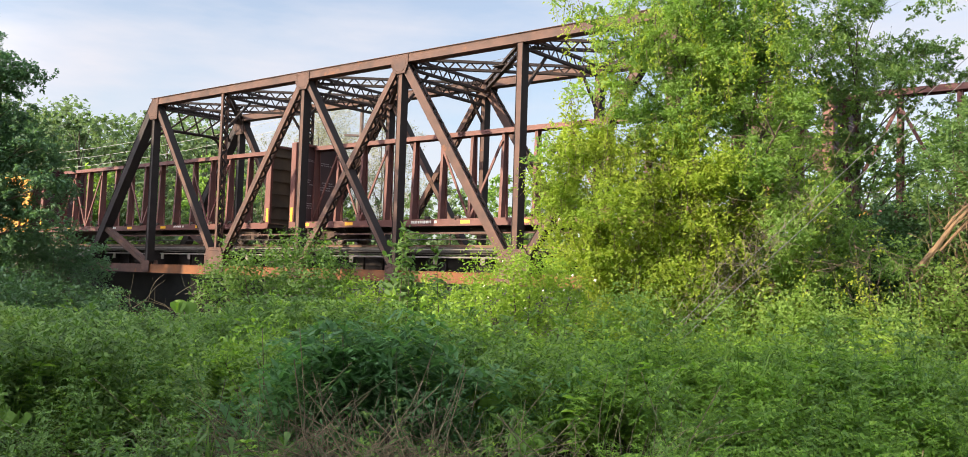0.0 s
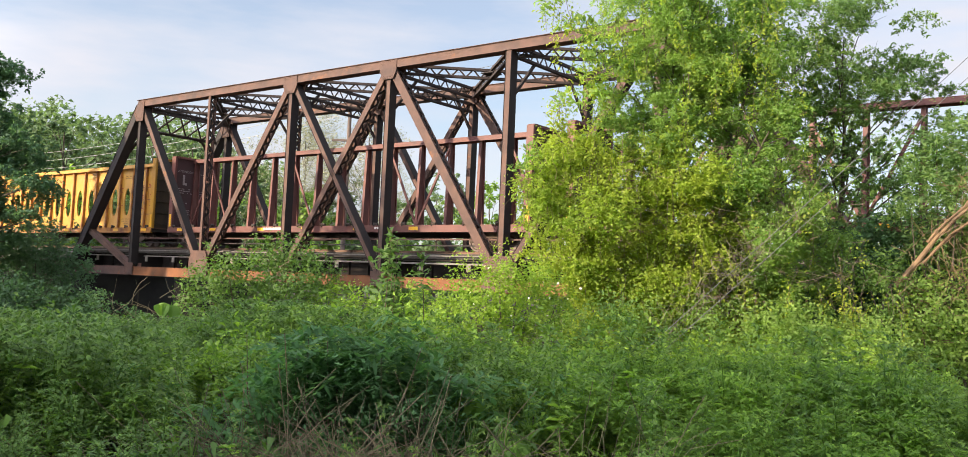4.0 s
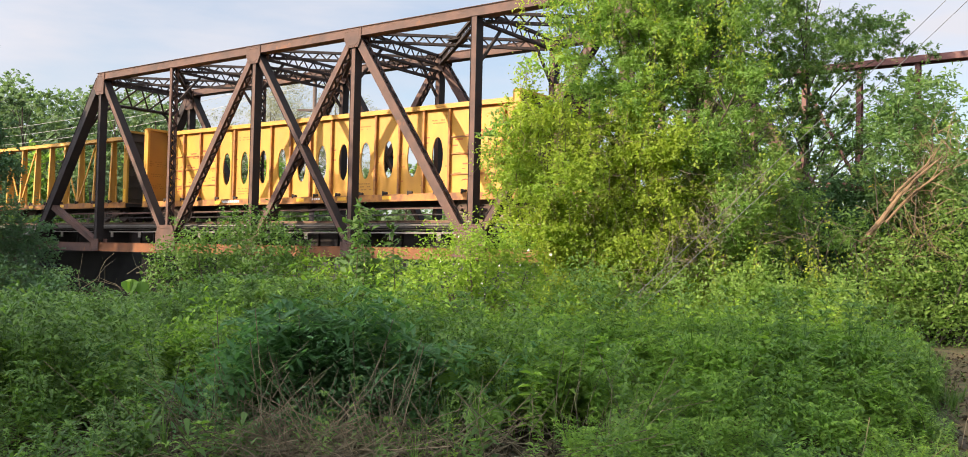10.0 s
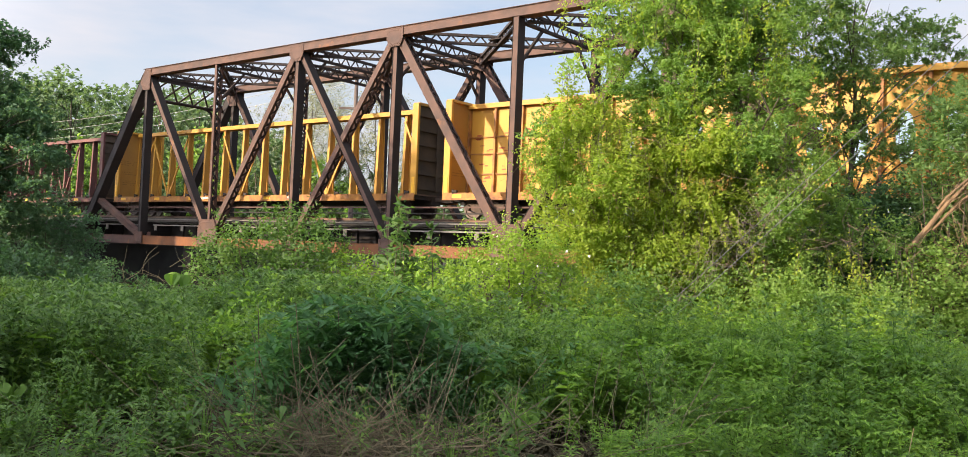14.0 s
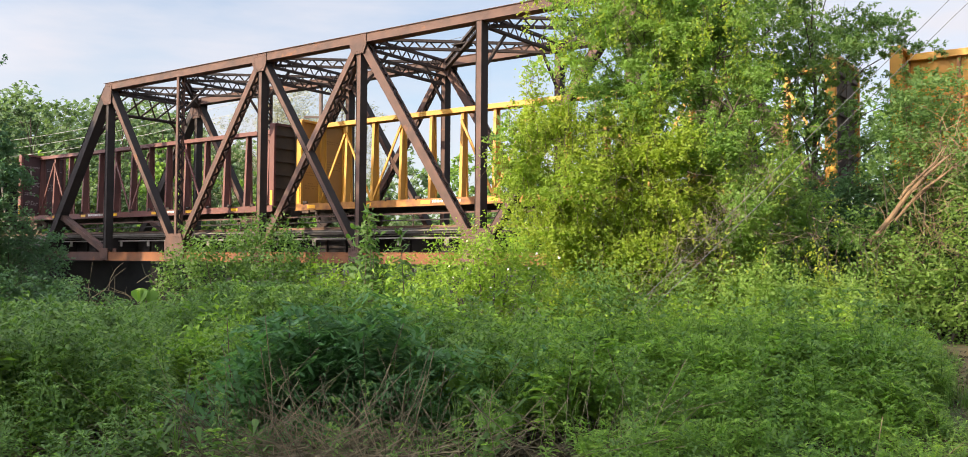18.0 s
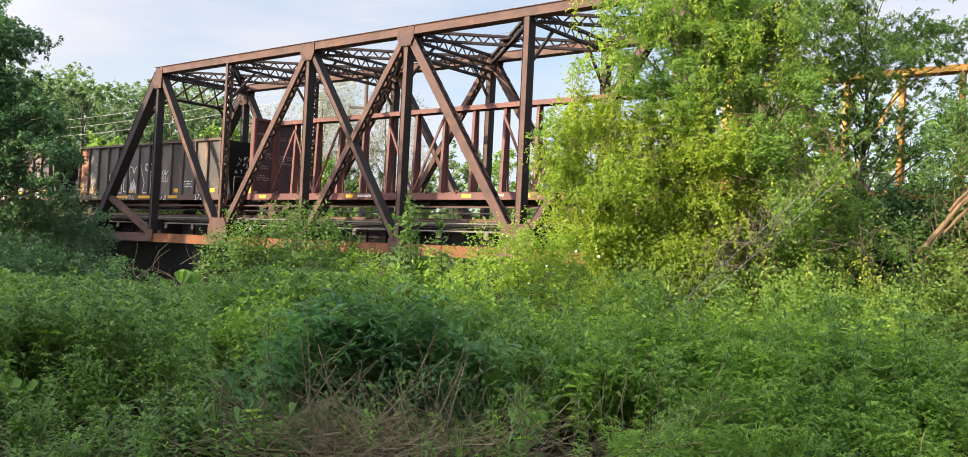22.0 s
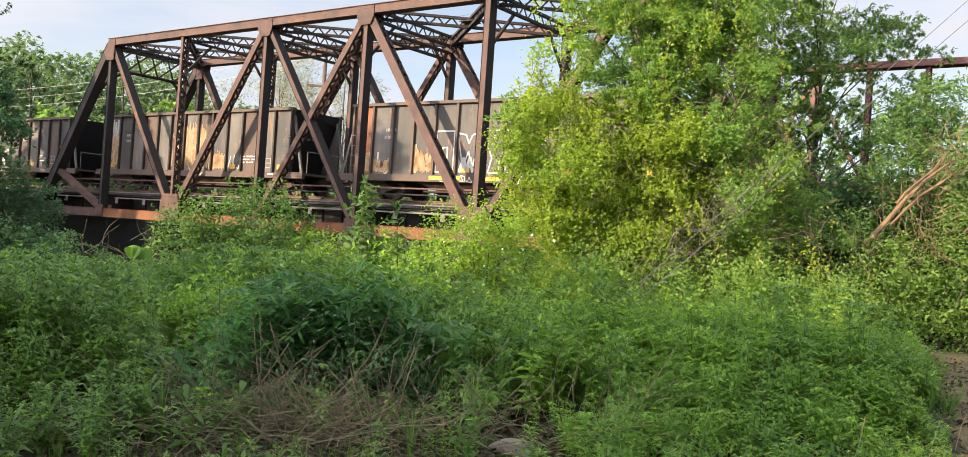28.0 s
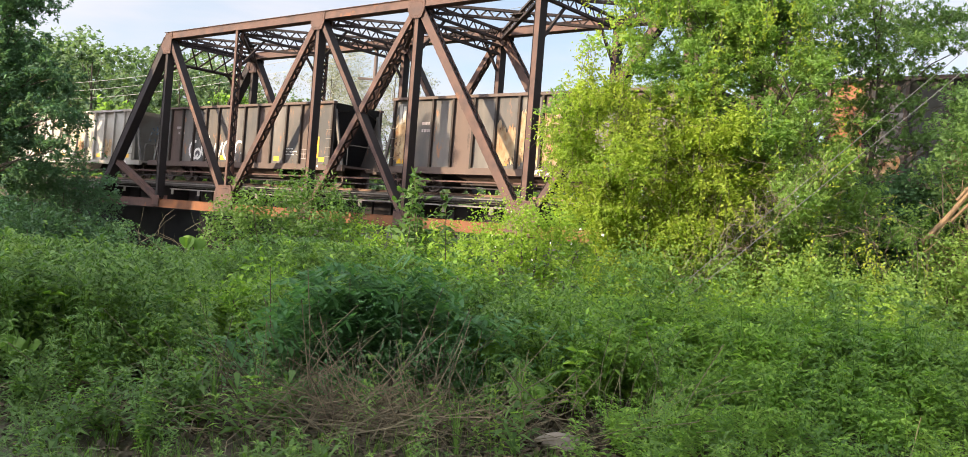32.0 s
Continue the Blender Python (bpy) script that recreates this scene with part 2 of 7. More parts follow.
M_ROCK = material("pale_field_stone", (0.26, 0.22, 0.17), 0.9, 0.0, (0.15, 0.12, 0.09), 3, 25, 0.6)
M_POWER = material("pale_power_cable", (0.32, 0.33, 0.31), 0.6, 0.2, (0.36, 0.36, 0.35), 3, 30, 0.0)
M_WIRE = material("grey_cable", (0.16, 0.16, 0.15), 0.7, 0.1, (0.11, 0.11, 0.10), 3, 30, 0.0)
M_POLE = material("weathered_pole_wood", (0.16, 0.12, 0.10), 0.9, 0.0, (0.1, 0.08, 0.07), 3, 30, 0.3)
M_WATER = material("dark_stream_water", (0.02, 0.022, 0.016), 0.08, 0.0, (0.03, 0.03, 0.02), 1, 6, 0.1)


def leaf_material(name, col, var, trans=0.35, island=0.24, tcol=(1.35, 1.5, 0.75), rough=0.55):
    return material(name, col, rough, 0.0, var, 0.5, 20, 0.0, island=island, translucent=trans, trans_col=tcol, spec=0.3)


M_WEED = leaf_material("meadow_weed_leaves", (0.190, 0.330, 0.050), (0.138, 0.262, 0.043), 0.40, 0.36)
M_WEED_B = leaf_material("pale_goldenrod_leaves", (0.140, 0.245, 0.050), (0.095, 0.188, 0.044), 0.36, 0.34)
M_WEED_DARK = leaf_material("dark_fern_leaves", (0.104, 0.222, 0.086), (0.072, 0.168, 0.070), 0.42)
M_LIME = leaf_material("bright_young_leaves", (0.305, 0.375, 0.055), (0.220, 0.315, 0.052), 0.55, 0.20)
M_FRESH = leaf_material("fresh_green_leaves", (0.225, 0.340, 0.046), (0.158, 0.270, 0.042), 0.50, 0.25)
M_TREE = leaf_material("maple_leaves", (0.232, 0.345, 0.090), (0.165, 0.280, 0.080), 0.55, 0.20)
M_SUMAC = leaf_material("pale_sumac_leaves", (0.185, 0.285, 0.095), (0.125, 0.220, 0.078), 0.48, 0.22)
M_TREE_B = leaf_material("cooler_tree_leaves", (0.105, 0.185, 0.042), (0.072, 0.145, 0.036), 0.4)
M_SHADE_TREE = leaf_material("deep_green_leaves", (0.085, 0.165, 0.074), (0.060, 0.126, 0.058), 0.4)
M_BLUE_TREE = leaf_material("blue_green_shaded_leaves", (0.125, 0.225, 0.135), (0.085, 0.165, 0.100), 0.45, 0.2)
M_FAR = leaf_material("far_woodland_leaves", (0.155, 0.225, 0.115), (0.115, 0.180, 0.095), 0.4, 0.12)
M_PALE = leaf_material("pale_budding_leaves", (0.34, 0.34, 0.25), (0.26, 0.27, 0.19), 0.2, 0.2)
M_FLOWER = material("cream_blossom", (0.75, 0.70, 0.55), 0.7, 0.0, (0.6, 0.6, 0.45), 4, 30, 0.0, island=0.15)


# ---- mesh helpers ----
def part(name, bm, mat, parent=None, label="", loc=None):
    me = bpy.data.meshes.new(name)
    bm.to_mesh(me)
    bm.free()
    me.materials.append(mat)
    ob = new(name, me)
    if parent is not None:
        ob.parent = parent
    if loc is not None:
        ob.location = loc
    if label:
        ob["label"] = label
    return ob


def share(name, me, parent, m, label=""):
    """Another object on a mesh that exists already."""
    ob = new(name, me)
    if parent is not None:
        ob.parent = parent
    ob.matrix_basis = m
    if label:
        ob["label"] = label
    return ob


def empty(name, m, label, category, group="", kind=""):
    ob = new(name)
    ob.matrix_basis = m
    return tagged(ob, label, category, group, kind)


def box(bm, x0, x1, y0, y1, z0, z1, m=None):
    vs = [bm.verts.new(p) for p in ((x0, y0, z0), (x1, y0, z0), (x1, y1, z0), (x0, y1, z0), (x0, y0, z1), (x1, y0, z1), (x1, y1, z1), (x0, y1, z1))]
    if m is not None:
        for v in vs:
            v.co = m @ v.co
    for f in ((3, 2, 1, 0), (4, 5, 6, 7), (0, 1, 5, 4), (1, 2, 6, 5), (2, 3, 7, 6), (3, 0, 4, 7)):
        bm.faces.new([vs[i] for i in f])
    return vs


def soft_box(x0, x1, y0, y1, z0, z1, r=0.02):
    bm = bmesh.new()
    box(bm, x0, x1, y0, y1, z0, z1)
    bmesh.ops.bevel(bm, geom=bm.edges[:], offset=r, segments=1, affect="EDGES")
    return bm


def frame_along(p, q, up=(0, 1, 0)):
    """A matrix at p whose x runs to q and whose y is as near as can be to up."""
    p, q = Vector(p), Vector(q)
    x = (q - p).normalized()
    z = x.cross(Vector(up)).normalized()
    y = z.cross(x)
    return Matrix.Translation(p) @ Matrix((x, y, z)).transposed().to_4x4()


def bar(bm, p, q, wy, wz, up=(0, 1, 0)):
    m = frame_along(p, q, up)
    box(bm, 0, (Vector(q) - Vector(p)).length, -wy / 2, wy / 2, -wz / 2, wz / 2, m)


def tube(bm, pts, radii, sides=6):
    rings = []
    for i, p in enumerate(pts):
        p = Vector(p)
        a, b = Vector(pts[max(i - 1, 0)]), Vector(pts[min(i + 1, len(pts) - 1)])
        d = (b - a).normalized()
        u = d.cross(Vector((0.3, 0.9, 0.2))).normalized()
        v = d.cross(u)
        rings.append([bm.verts.new(p + radii[i] * (math.cos(6.2832 * k / sides) * u + math.sin(6.2832 * k / sides) * v)) for k in range(sides)])
    for r0, r1 in zip(rings, rings[1:]):
        for k in range(sides):
            bm.faces.new((r0[k], r0[(k + 1) % sides], r1[(k + 1) % sides], r1[k]))
    bm.faces.new(rings[0][::-1])
    bm.faces.new(rings[-1])


def mesh_np(name, verts, quads, mat):
    me = bpy.data.meshes.new(name)
    verts, quads = np.ascontiguousarray(verts, dtype=np.float32), np.ascontiguousarray(quads, dtype=np.int32)
    k = quads.shape[1]
    me.vertices.add(len(verts))
    me.vertices.foreach_set("co", verts.ravel())
    me.loops.add(quads.size)
    me.loops.foreach_set("vertex_index", quads.ravel())
    me.polygons.add(len(quads))
    me.polygons.foreach_set("loop_start", np.arange(0, quads.size, k, dtype=np.int32))
    me.polygons.foreach_set("loop_total", np.full(len(quads), k, dtype=np.int32))
    me.update(calc_edges=True)
    me.materials.append(mat)
    return me


# ---- plan: the bridge's own axes, x along the track, y away from the viewer, z up from the bottom chord ----
PANEL, TRUSS_H, TRUSS_W = 6.1, 8.814, 5.51
BRIDGE = pose(-22.753, 52.006, 1.796, 0, 0, -38.392)
RAIL_Z, MID_Y = 1.25, TRUSS_W / 2


def near_track(x, y):
    """Along the track, and away from it, of a place on the ground."""
    v = BRIDGE.inverted() @ Vector((x, y, 0))
    return v.x, v.y


def smooth(a, b, v):
    k = min(max((v - a) / (b - a), 0.0), 1.0)
    return k * k * (3 - 2 * k)


def ground_z(x, y):
    s, o = near_track(x, y)
    z = 0.10 * noise.noise((x * 0.25, y * 0.25, 0)) + 0.25 * noise.noise((x * 0.06, y * 0.06, 3.0)) * smooth(6, 25, math.hypot(x, y))
    dip = smooth(-13, -7, o) * (1 - smooth(14, 24, o)) * smooth(-1.5, 3, s) * (1 - smooth(38, 44, s))
    z -= 2.6 * dip
    bank = (1 - smooth(2.9, 7.5, abs(o - MID_Y)))
    bank *= max(1 - smooth(-1.2, 0.4, s), smooth(42.3, 44, s))
    z = z * (1 - bank) + bank * (1.80 + 0.62)
    far = smooth(60, 260, o)
    z += far * (6 + 5 * noise.noise((x * 0.01, y * 0.01, 7.0)))
    hill = smooth(120, 200, math.hypot(x, y)) * (1 - smooth(-19, -7, math.degrees(math.atan2(x, max(y, 1.0)))))
    return z + 17 * hill


def build_ground():
    def axis(n, far):
        a = np.linspace(-1, 1, n)
        return np.sign(a) * (np.abs(a) * 34 + np.abs(a) ** 6 * far)
    xs, ys = axis(151, 1600), axis(171, 1600) + 22
    verts = [(float(x), float(y), ground_z(float(x), float(y))) for y in ys for x in xs]
    nx = len(xs)
    quads = [(j * nx + i, j * nx + i + 1, (j + 1) * nx + i + 1, (j + 1) * nx + i) for j in range(len(ys) - 1) for i in range(nx - 1)]
    me = mesh_np("ground", verts, quads, M_SOIL)
    me.shade_smooth()
    tagged(new("ground", me), "uneven dark soil with leaf litter under the weeds", "ground", kind="structure")


build_ground()


def build_path():
    """The trodden path that leaves towards the embankment."""
    verts, quads = [], []
    n, k = 70, 9
    for i in range(n):
        y = -8.0 + i * 0.39
        x = 0.53 * y + 0.96 + 0.10 * math.sin(y * 0.9)
        for j in range(k):
            u = j / (k - 1) * 2 - 1
            half = 0.52 + 0.16 * noise.noise((y * 0.8, 5.0 * u, 1.0)) + 0.08 * noise.noise((y * 2.7, u, 4.0))
            px = x + u * half
            rim = 0.004 if j in (0, k - 1) else 0.022 + 0.012 * noise.noise((px * 2.5, y * 2.5, 2.0))
            verts.append((px, y, ground_z(px, y) + rim))
        if i:
            quads += [((i - 1) * k + j, (i - 1) * k + j + 1, i * k + j + 1, i * k + j) for j in range(k - 1)]
    tagged(new("path", mesh_np("path", verts, quads, M_DIRT)), "narrow trodden dirt path through tall weeds", "path", kind="structure")


build_path()


# ---- the truss bridge ----
bridge = empty("truss_bridge", BRIDGE, "rusty brown riveted steel through truss railway bridge", "bridge")


def channel(m, L, y, inward, hw, web=0.03, lip=0.085, t=0.026):
    """A C-shaped length of steel along x; its web stands at y, its lips point inward."""
    bm = bmesh.new()
    prof = [(0, -hw), (inward * lip, -hw), (inward * lip, -hw + t), (inward * web, -hw + t), (inward * web, hw - t), (inward * lip, hw - t), (inward * lip, hw), (0, hw)]
    a = [bm.verts.new(m @ Vector((0, y + u, v))) for u, v in prof]
    b = [bm.verts.new(m @ Vector((L, y + u, v))) for u, v in prof]
    n = len(prof)
    for i in range(n):
        bm.faces.new((a[i], a[(i + 1) % n], b[(i + 1) % n], b[i]))
    for r in (a, b):
        bm.faces.new((r[0], r[1], r[2], r[3]))
        bm.faces.new((r[0], r[3], r[4], r[7]))
        bm.faces.new((r[4], r[5], r[6], r[7]))
    bmesh.ops.recalc_face_normals(bm, faces=bm.faces[:])
    return bm


def laced_member(name, p, q, width, depth, laced=True, mat=None):
    """Two channels set apart across the truss, tied by zigzag lacing or closed by plates on both edges."""
    mat = mat or M_STEEL
    p, q = Vector(p), Vector(q)
    m = frame_along(p, q, (0, 1, 0))
    L = (q - p).length
    hw, hd = width / 2, depth / 2
    ob = part(name, channel(m, L, -hd, 1, hw), mat, bridge)
    part("channel", channel(m, L, hd, -1, hw), mat, ob)
    # lacing takes the dark steel: shade put into its colour
    if laced:
        bl = bmesh.new()
        n = max(int(L / (depth * 0.95)), 2)
        for e in (-1, 1):
            for i in range(n):
                a, b = L * i / n, L * (i + 1) / n
                s = 1 if i % 2 else -1
                p0, p1 = m @ Vector((a, -s * (hd - 0.03), e * (hw + 0.008))), m @ Vector((b, s * (hd - 0.03), e * (hw + 0.008)))
                bar(bl, p0, p1, 0.085, 0.014, m.to_3x3() @ Vector((0, 1, 0)))
        part("lacing", bl, M_STEEL_DARK_SHADE, ob)["kind"] = "stuff"
    else:
        for e in (-1, 1):
            bl = bmesh.new()
            z0, z1 = sorted((e * (hw + 0.002), e * (hw + 0.018)))
            box(bl, 0.2, L - 0.2, -hd - 0.02, hd + 0.02, z0, z1, m)
            # on posts and diagonals the unlit sides are darkened by colour
            part("cover_plate", bl, M_STEEL_DARK_SHADE if name in ("vertical_post", "diagonal") else mat, ob)
    return ob


RIVET = bmesh.new()
bmesh.ops.create_icosphere(RIVET, subdivisions=1, radius=0.02)
RIVET_ME = bpy.data.meshes.new("rivet")
RIVET.to_mesh(RIVET_ME)
RIVET.free()
RV = np.array([v.co[:] for v in RIVET_ME.vertices])
RF = np.array([p.vertices[:] for p in RIVET_ME.polygons])


def rivets(places, parent, mat):
    places = np.array(places)
    v = (RV[None] + places[:, None]).reshape(-1, 3)
    f = (RF[None] + (np.arange(len(places)) * len(RV))[:, None, None]).reshape(-1, 3)
    ob = new("rivets", mesh_np("rivets", v, f, mat))
    ob.parent = parent
    ob["kind"] = "stuff"


def gusset(outline, y, parent_name="gusset_plate", mat=None):
    """A riveted plate in the plane of the truss; outline in x and z."""
    bm = bmesh.new()
    a = [bm.verts.new((x, y - 0.012, z)) for x, z in outline]
    b = [bm.verts.new((x, y + 0.012, z)) for x, z in outline]
    n = len(outline)
    bm.faces.new(a)
    bm.faces.new(b[::-1])
    for i in range(n):
        bm.faces.new((a[i], b[i], b[(i + 1) % n], a[(i + 1) % n]))
    bmesh.ops.recalc_face_normals(bm, faces=bm.faces[:])
    ob = part(parent_name, bm, mat or M_STEEL, bridge)
    cx, cz = sum(p[0] for p in outline) / n, sum(p[1] for p in outline) / n
    spots = []
    for i in range(n):
        (xa, za), (xb, zb) = outline[i], outline[(i + 1) % n]
        cnt = max(int(math.hypot(xb - xa, zb - za) / 0.12), 2)
        for k in range(cnt):
            u = (k + 0.5) / cnt
            x, z = xa + (xb - xa) * u, za + (zb - za) * u
            for inset in (0.9, 0.72):
                spots.append((cx + (x - cx) * inset, y - 0.014, cz + (z - cz) * inset))
    rivets(spots, ob, mat or M_STEEL)


def build_truss(y0, sign):
    """One truss in its plane; sign points away from the track."""
    P, H = PANEL, TRUSS_H

    def node(k, top):
        return (k * P, y0, H if top else 0)
    # top chord with a cover plate that stands over its webs, one length a panel
    for k in range(1, 6):
        laced_member("top_chord", node(k, 1), node(k + 1, 1), 0.31, 0.46, laced=False)
    bm = bmesh.new()
    box(bm, P - 0.25, 6 * P + 0.25, y0 - 0.29, y0 + 0.29, H + 0.175, H + 0.195)
    part("chord_cover_plate", bm, M_STEEL, bridge)
    # end posts; the left pair take steel coloured darker for the shade there
    for a, b in ((0, 1), (7, 6)):
        laced_member("end_post", node(a, 0), node(b, 1), 0.44, 0.46, laced=False, mat=M_STEEL_SHADED if a == 0 else M_STEEL)
    # bottom chord
    for k in range(7):
        laced_member("bottom_chord", (k * P, y0, -0.12), ((k + 1) * P, y0, -0.12), 0.42, 0.36, laced=False, mat=M_RUST if 0 < k < 6 else M_STEEL)
    # posts; those at k 1 also take the shade-coloured steel
    for k in (1, 3, 4, 6):
        laced_member("vertical_post", node(k, 0), node(k, 1), 0.21, 0.36, laced=False, mat=M_STEEL_SHADED if k == 1 else M_STEEL)
    for k in (2, 5):
        laced_member("vertical_post", node(k, 0), node(k, 1), 0.16 if k == 2 else 0.23, 0.38, laced=k == 2)
    # diagonals
    for a, b, wd, lc in (((1, 1), (2, 0), 0.25, False), ((2, 0), (3, 1), 0.29, True), ((3, 1), (4, 0), 0.20, False), ((3, 0), (4, 1), 0.26, True),
                         ((4, 1), (5, 0), 0.37, True), ((5, 0), (6, 1), 0.27, False)):
        laced_member("diagonal", node(*a), node(*b), wd, 0.36, laced=lc)
    # short struts that hold the end posts at a quarter of their height
    for a, b, k in ((0, 1, 1), (7, 6, 6)):
        x = a * P + (b - a) * P * 0.24
        laced_member("end_strut", (x, y0, H * 0.24), (k * P, y0, 0.05), 0.24, 0.30, laced=False)
    # gussets on both faces
    for y in (y0 - 0.25, y0 + 0.25):
        for k in (1, 3, 4, 6):
            x = k * P
            s = 1 if k < 3.5 else -1
            if k in (1, 6):
                gusset([(x - s * 0.50, H - 0.50), (x - s * 0.22, H - 0.95), (x + s * 0.40, H - 0.95), (x + s * 0.46, H + 0.15), (x - s * 0.12, H + 0.15)][::s], y)
            else:
                gusset([(x - 0.46, H + 0.15), (x - 0.46, H - 0.28), (x - 0.30, H - 0.62), (x + 0.30, H - 0.62), (x + 0.46, H - 0.28), (x + 0.46, H + 0.15)], y)
        for k in (2, 5):
            x = k * P
            gusset([(x - 0.75, -0.32), (x - 0.75, 0.55), (x - 0.55, 1.0), (x + 0.55, 1.0), (x + 0.75, 0.55), (x + 0.75, -0.32)], y)
        for k in (1, 3, 4, 6):
            x = k * P
            gusset([(x - 0.4, -0.32), (x - 0.4, 0.3), (x + 0.4, 0.3), (x + 0.4, -0.32)], y)


build_truss(0.0, -1)
build_truss(TRUSS_W, 1)


def laced_strut(name, p, q, drop, mat=None, pitch=0.30):
    """Two pairs of angles one above the other with zigzag bars between."""
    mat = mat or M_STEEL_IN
    p, q, drop = Vector(p), Vector(q), Vector(drop)
    bm = bmesh.new()
    for o in (Vector(), drop):
        bar(bm, p + o, q + o, 0.105, 0.16, drop.normalized())
    ob = part(name, bm, mat, bridge)
    bl = bmesh.new()
    n = max(int((q - p).length / pitch), 2)
    for i in range(n):
        a, b = p.lerp(q, i / n), p.lerp(q, (i + 1) / n)
        if i % 2:
            a, b = a + drop, b
        else:
            b = b + drop
        bar(bl, a, b, 0.065, 0.02, drop.normalized())
    part("lacing", bl, mat, ob)["kind"] = "stuff"


def build_bracing():
    P, H, W = PANEL, TRUSS_H, TRUSS_W
    a, b = 0.25, W - 0.25
    for k in range(1, 7):
        x = k * P
        laced_strut("top_strut", (x, a, H + 0.12), (x, b, H + 0.12), (0, 0, -0.42))
        if k in (3, 4):
            laced_strut("sway_strut", (x, a, H - 0.62), (x, b, H - 0.62), (0, 0, -0.35))
        if k not in (1, 6):
            for y, s in ((a, 1), (b, -1)):
                bm = bmesh.new()
                bar(bm, (x, y, H - 1.75), (x, y + s * 1.25, H - 0.35), 0.10, 0.10, (1, 0, 0))
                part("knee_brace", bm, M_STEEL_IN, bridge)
    for k in range(1, 6):
        for (ya, yb) in ((a, b), (b, a)):
            laced_strut("lateral_brace", (k * P + 0.2, ya, H + 0.05), ((k + 1) * P - 0.2, yb, H + 0.05), (0, 0, -0.34))
        bm = bmesh.new()
        m = Matrix.Translation(((k + 0.5) * P, W / 2, H - 0.08))
        box(bm, -0.32, 0.32, -0.32, 0.32, -0.02, 0.02, m)
        part("crossing_plate", bm, M_STEEL_IN, bridge)
    # portals in the planes of the end posts: lattice above, curved knees below
    for k0, k1 in ((0, 1), (7, 6)):
        top, foot = Vector((k1 * P, 0, H)), Vector((k0 * P, 0, 0))
        down = (foot - top).normalized()

        def at(y, d):
            return top + down * d + Vector((0, y, 0))
        up = (0, 1, 0)
        bm = bmesh.new()
        for d in (0.15, 1.5):
            bar(bm, at(a, d), at(b, d), 0.14, 0.12, down)
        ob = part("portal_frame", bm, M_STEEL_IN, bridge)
        bl = bmesh.new()
        n = 5
        for i in range(n):
            ya, yb = a + (b - a) * i / n, a + (b - a) * (i + 1) / n
            bar(bl, at(ya, 0.15), at(yb, 1.5), 0.08, 0.05, down)
            bar(bl, at(ya, 1.5), at(yb, 0.15), 0.08, 0.05, down)
        part("portal_lattice", bl, M_STEEL_IN, ob)["kind"] = "stuff"
        for y, s in ((a, 1), (b, -1)):
            bk = bmesh.new()
            pts = []
            for i in range(7):
                ang = math.pi / 2 * i / 6
                pts.append(at(y + s * (1.5 - 1.5 * math.cos(ang)) * 0.9, 1.5 + 2.1 * (1 - math.sin(ang))))
            for u, v in zip(pts, pts[1:]):
                bar(bk, u, v, 0.14, 0.10, down)
            part("portal_knee", bk, M_STEEL_IN, ob)
    # floor beams and stringers, coloured dark for the shade under the deck
    for k in range(8):
        bm = bmesh.new()
        x = k * P
        box(bm, x - 0.02, x + 0.02, 0.22, W - 0.22, -0.25, 0.80)
        box(bm, x - 0.16, x + 0.16, 0.22, W - 0.22, -0.28, -0.25)
        box(bm, x - 0.16, x + 0.16, 0.22, W - 0.22, 0.80, 0.83)
        part("floor_beam", bm, M_STEEL_DARK_SHADE, bridge)
    for k in range(7):
        for y in (MID_Y - 1.0, MID_Y + 1.0):
            bm = bmesh.new()
            x0, x1 = k * P + 0.025, (k + 1) * P - 0.025
            box(bm, x0, x1, y - 0.015, y + 0.015, -0.05, 0.73)
            for z in (-0.08, 0.73):
                box(bm, x0, x1, y - 0.15, y + 0.15, z, z + 0.03)
            for i in range(1, 5):
                xx = x0 + (x1 - x0) * i / 5
                box(bm, xx - 0.03, xx + 0.03, y - 0.12, y + 0.12, -0.05, 0.73)
            part("stringer", bm, M_STEEL_DARK_SHADE, bridge)
    # side walkway on brackets: two rails of grey steel with hanging plates
    for y, z, hgt in ((0.62, 0.66, 0.06), (0.62, 0.98, 0.04)):
        bm = bmesh.new()
        box(bm, 0.5, 7 * P - 0.5, y - 0.03, y + 0.03, z, z + hgt)
        part("walkway_rail", bm, M_GREY, bridge)
    for z, h, m in ((1.36, 0.05, M_STEEL_DARK_SHADE), (1.60, 0.06, M_STEEL)):
        bm = bmesh.new()
        box(bm, 0.5, 7 * P - 0.5, 0.20, 0.24, z, z + h)
        part("handrail", bm, m, bridge)
    bm = bmesh.new()
    box(bm, 0.3, 7 * P - 0.3, 0.70, 1.25, 0.80, 0.83)
    part("walkway", bm, M_TIE, bridge)
    bm = soft_box(-0.11, 0.11, -0.02, 0.02, -0.30, 0.0, 0.008)
    first = part("hanger_plate", bm, M_GREY, bridge, loc=(1.5, 0.585, 0.70))
    for i in range(1, 17):
        share("hanger_plate", first.data, bridge, pose(1.5 + i * 2.45, 0.585, 0.70))


build_bracing()


# ---- track ----
track = empty("railway_track", BRIDGE, "single railway track on dark timber ties", "railway track")


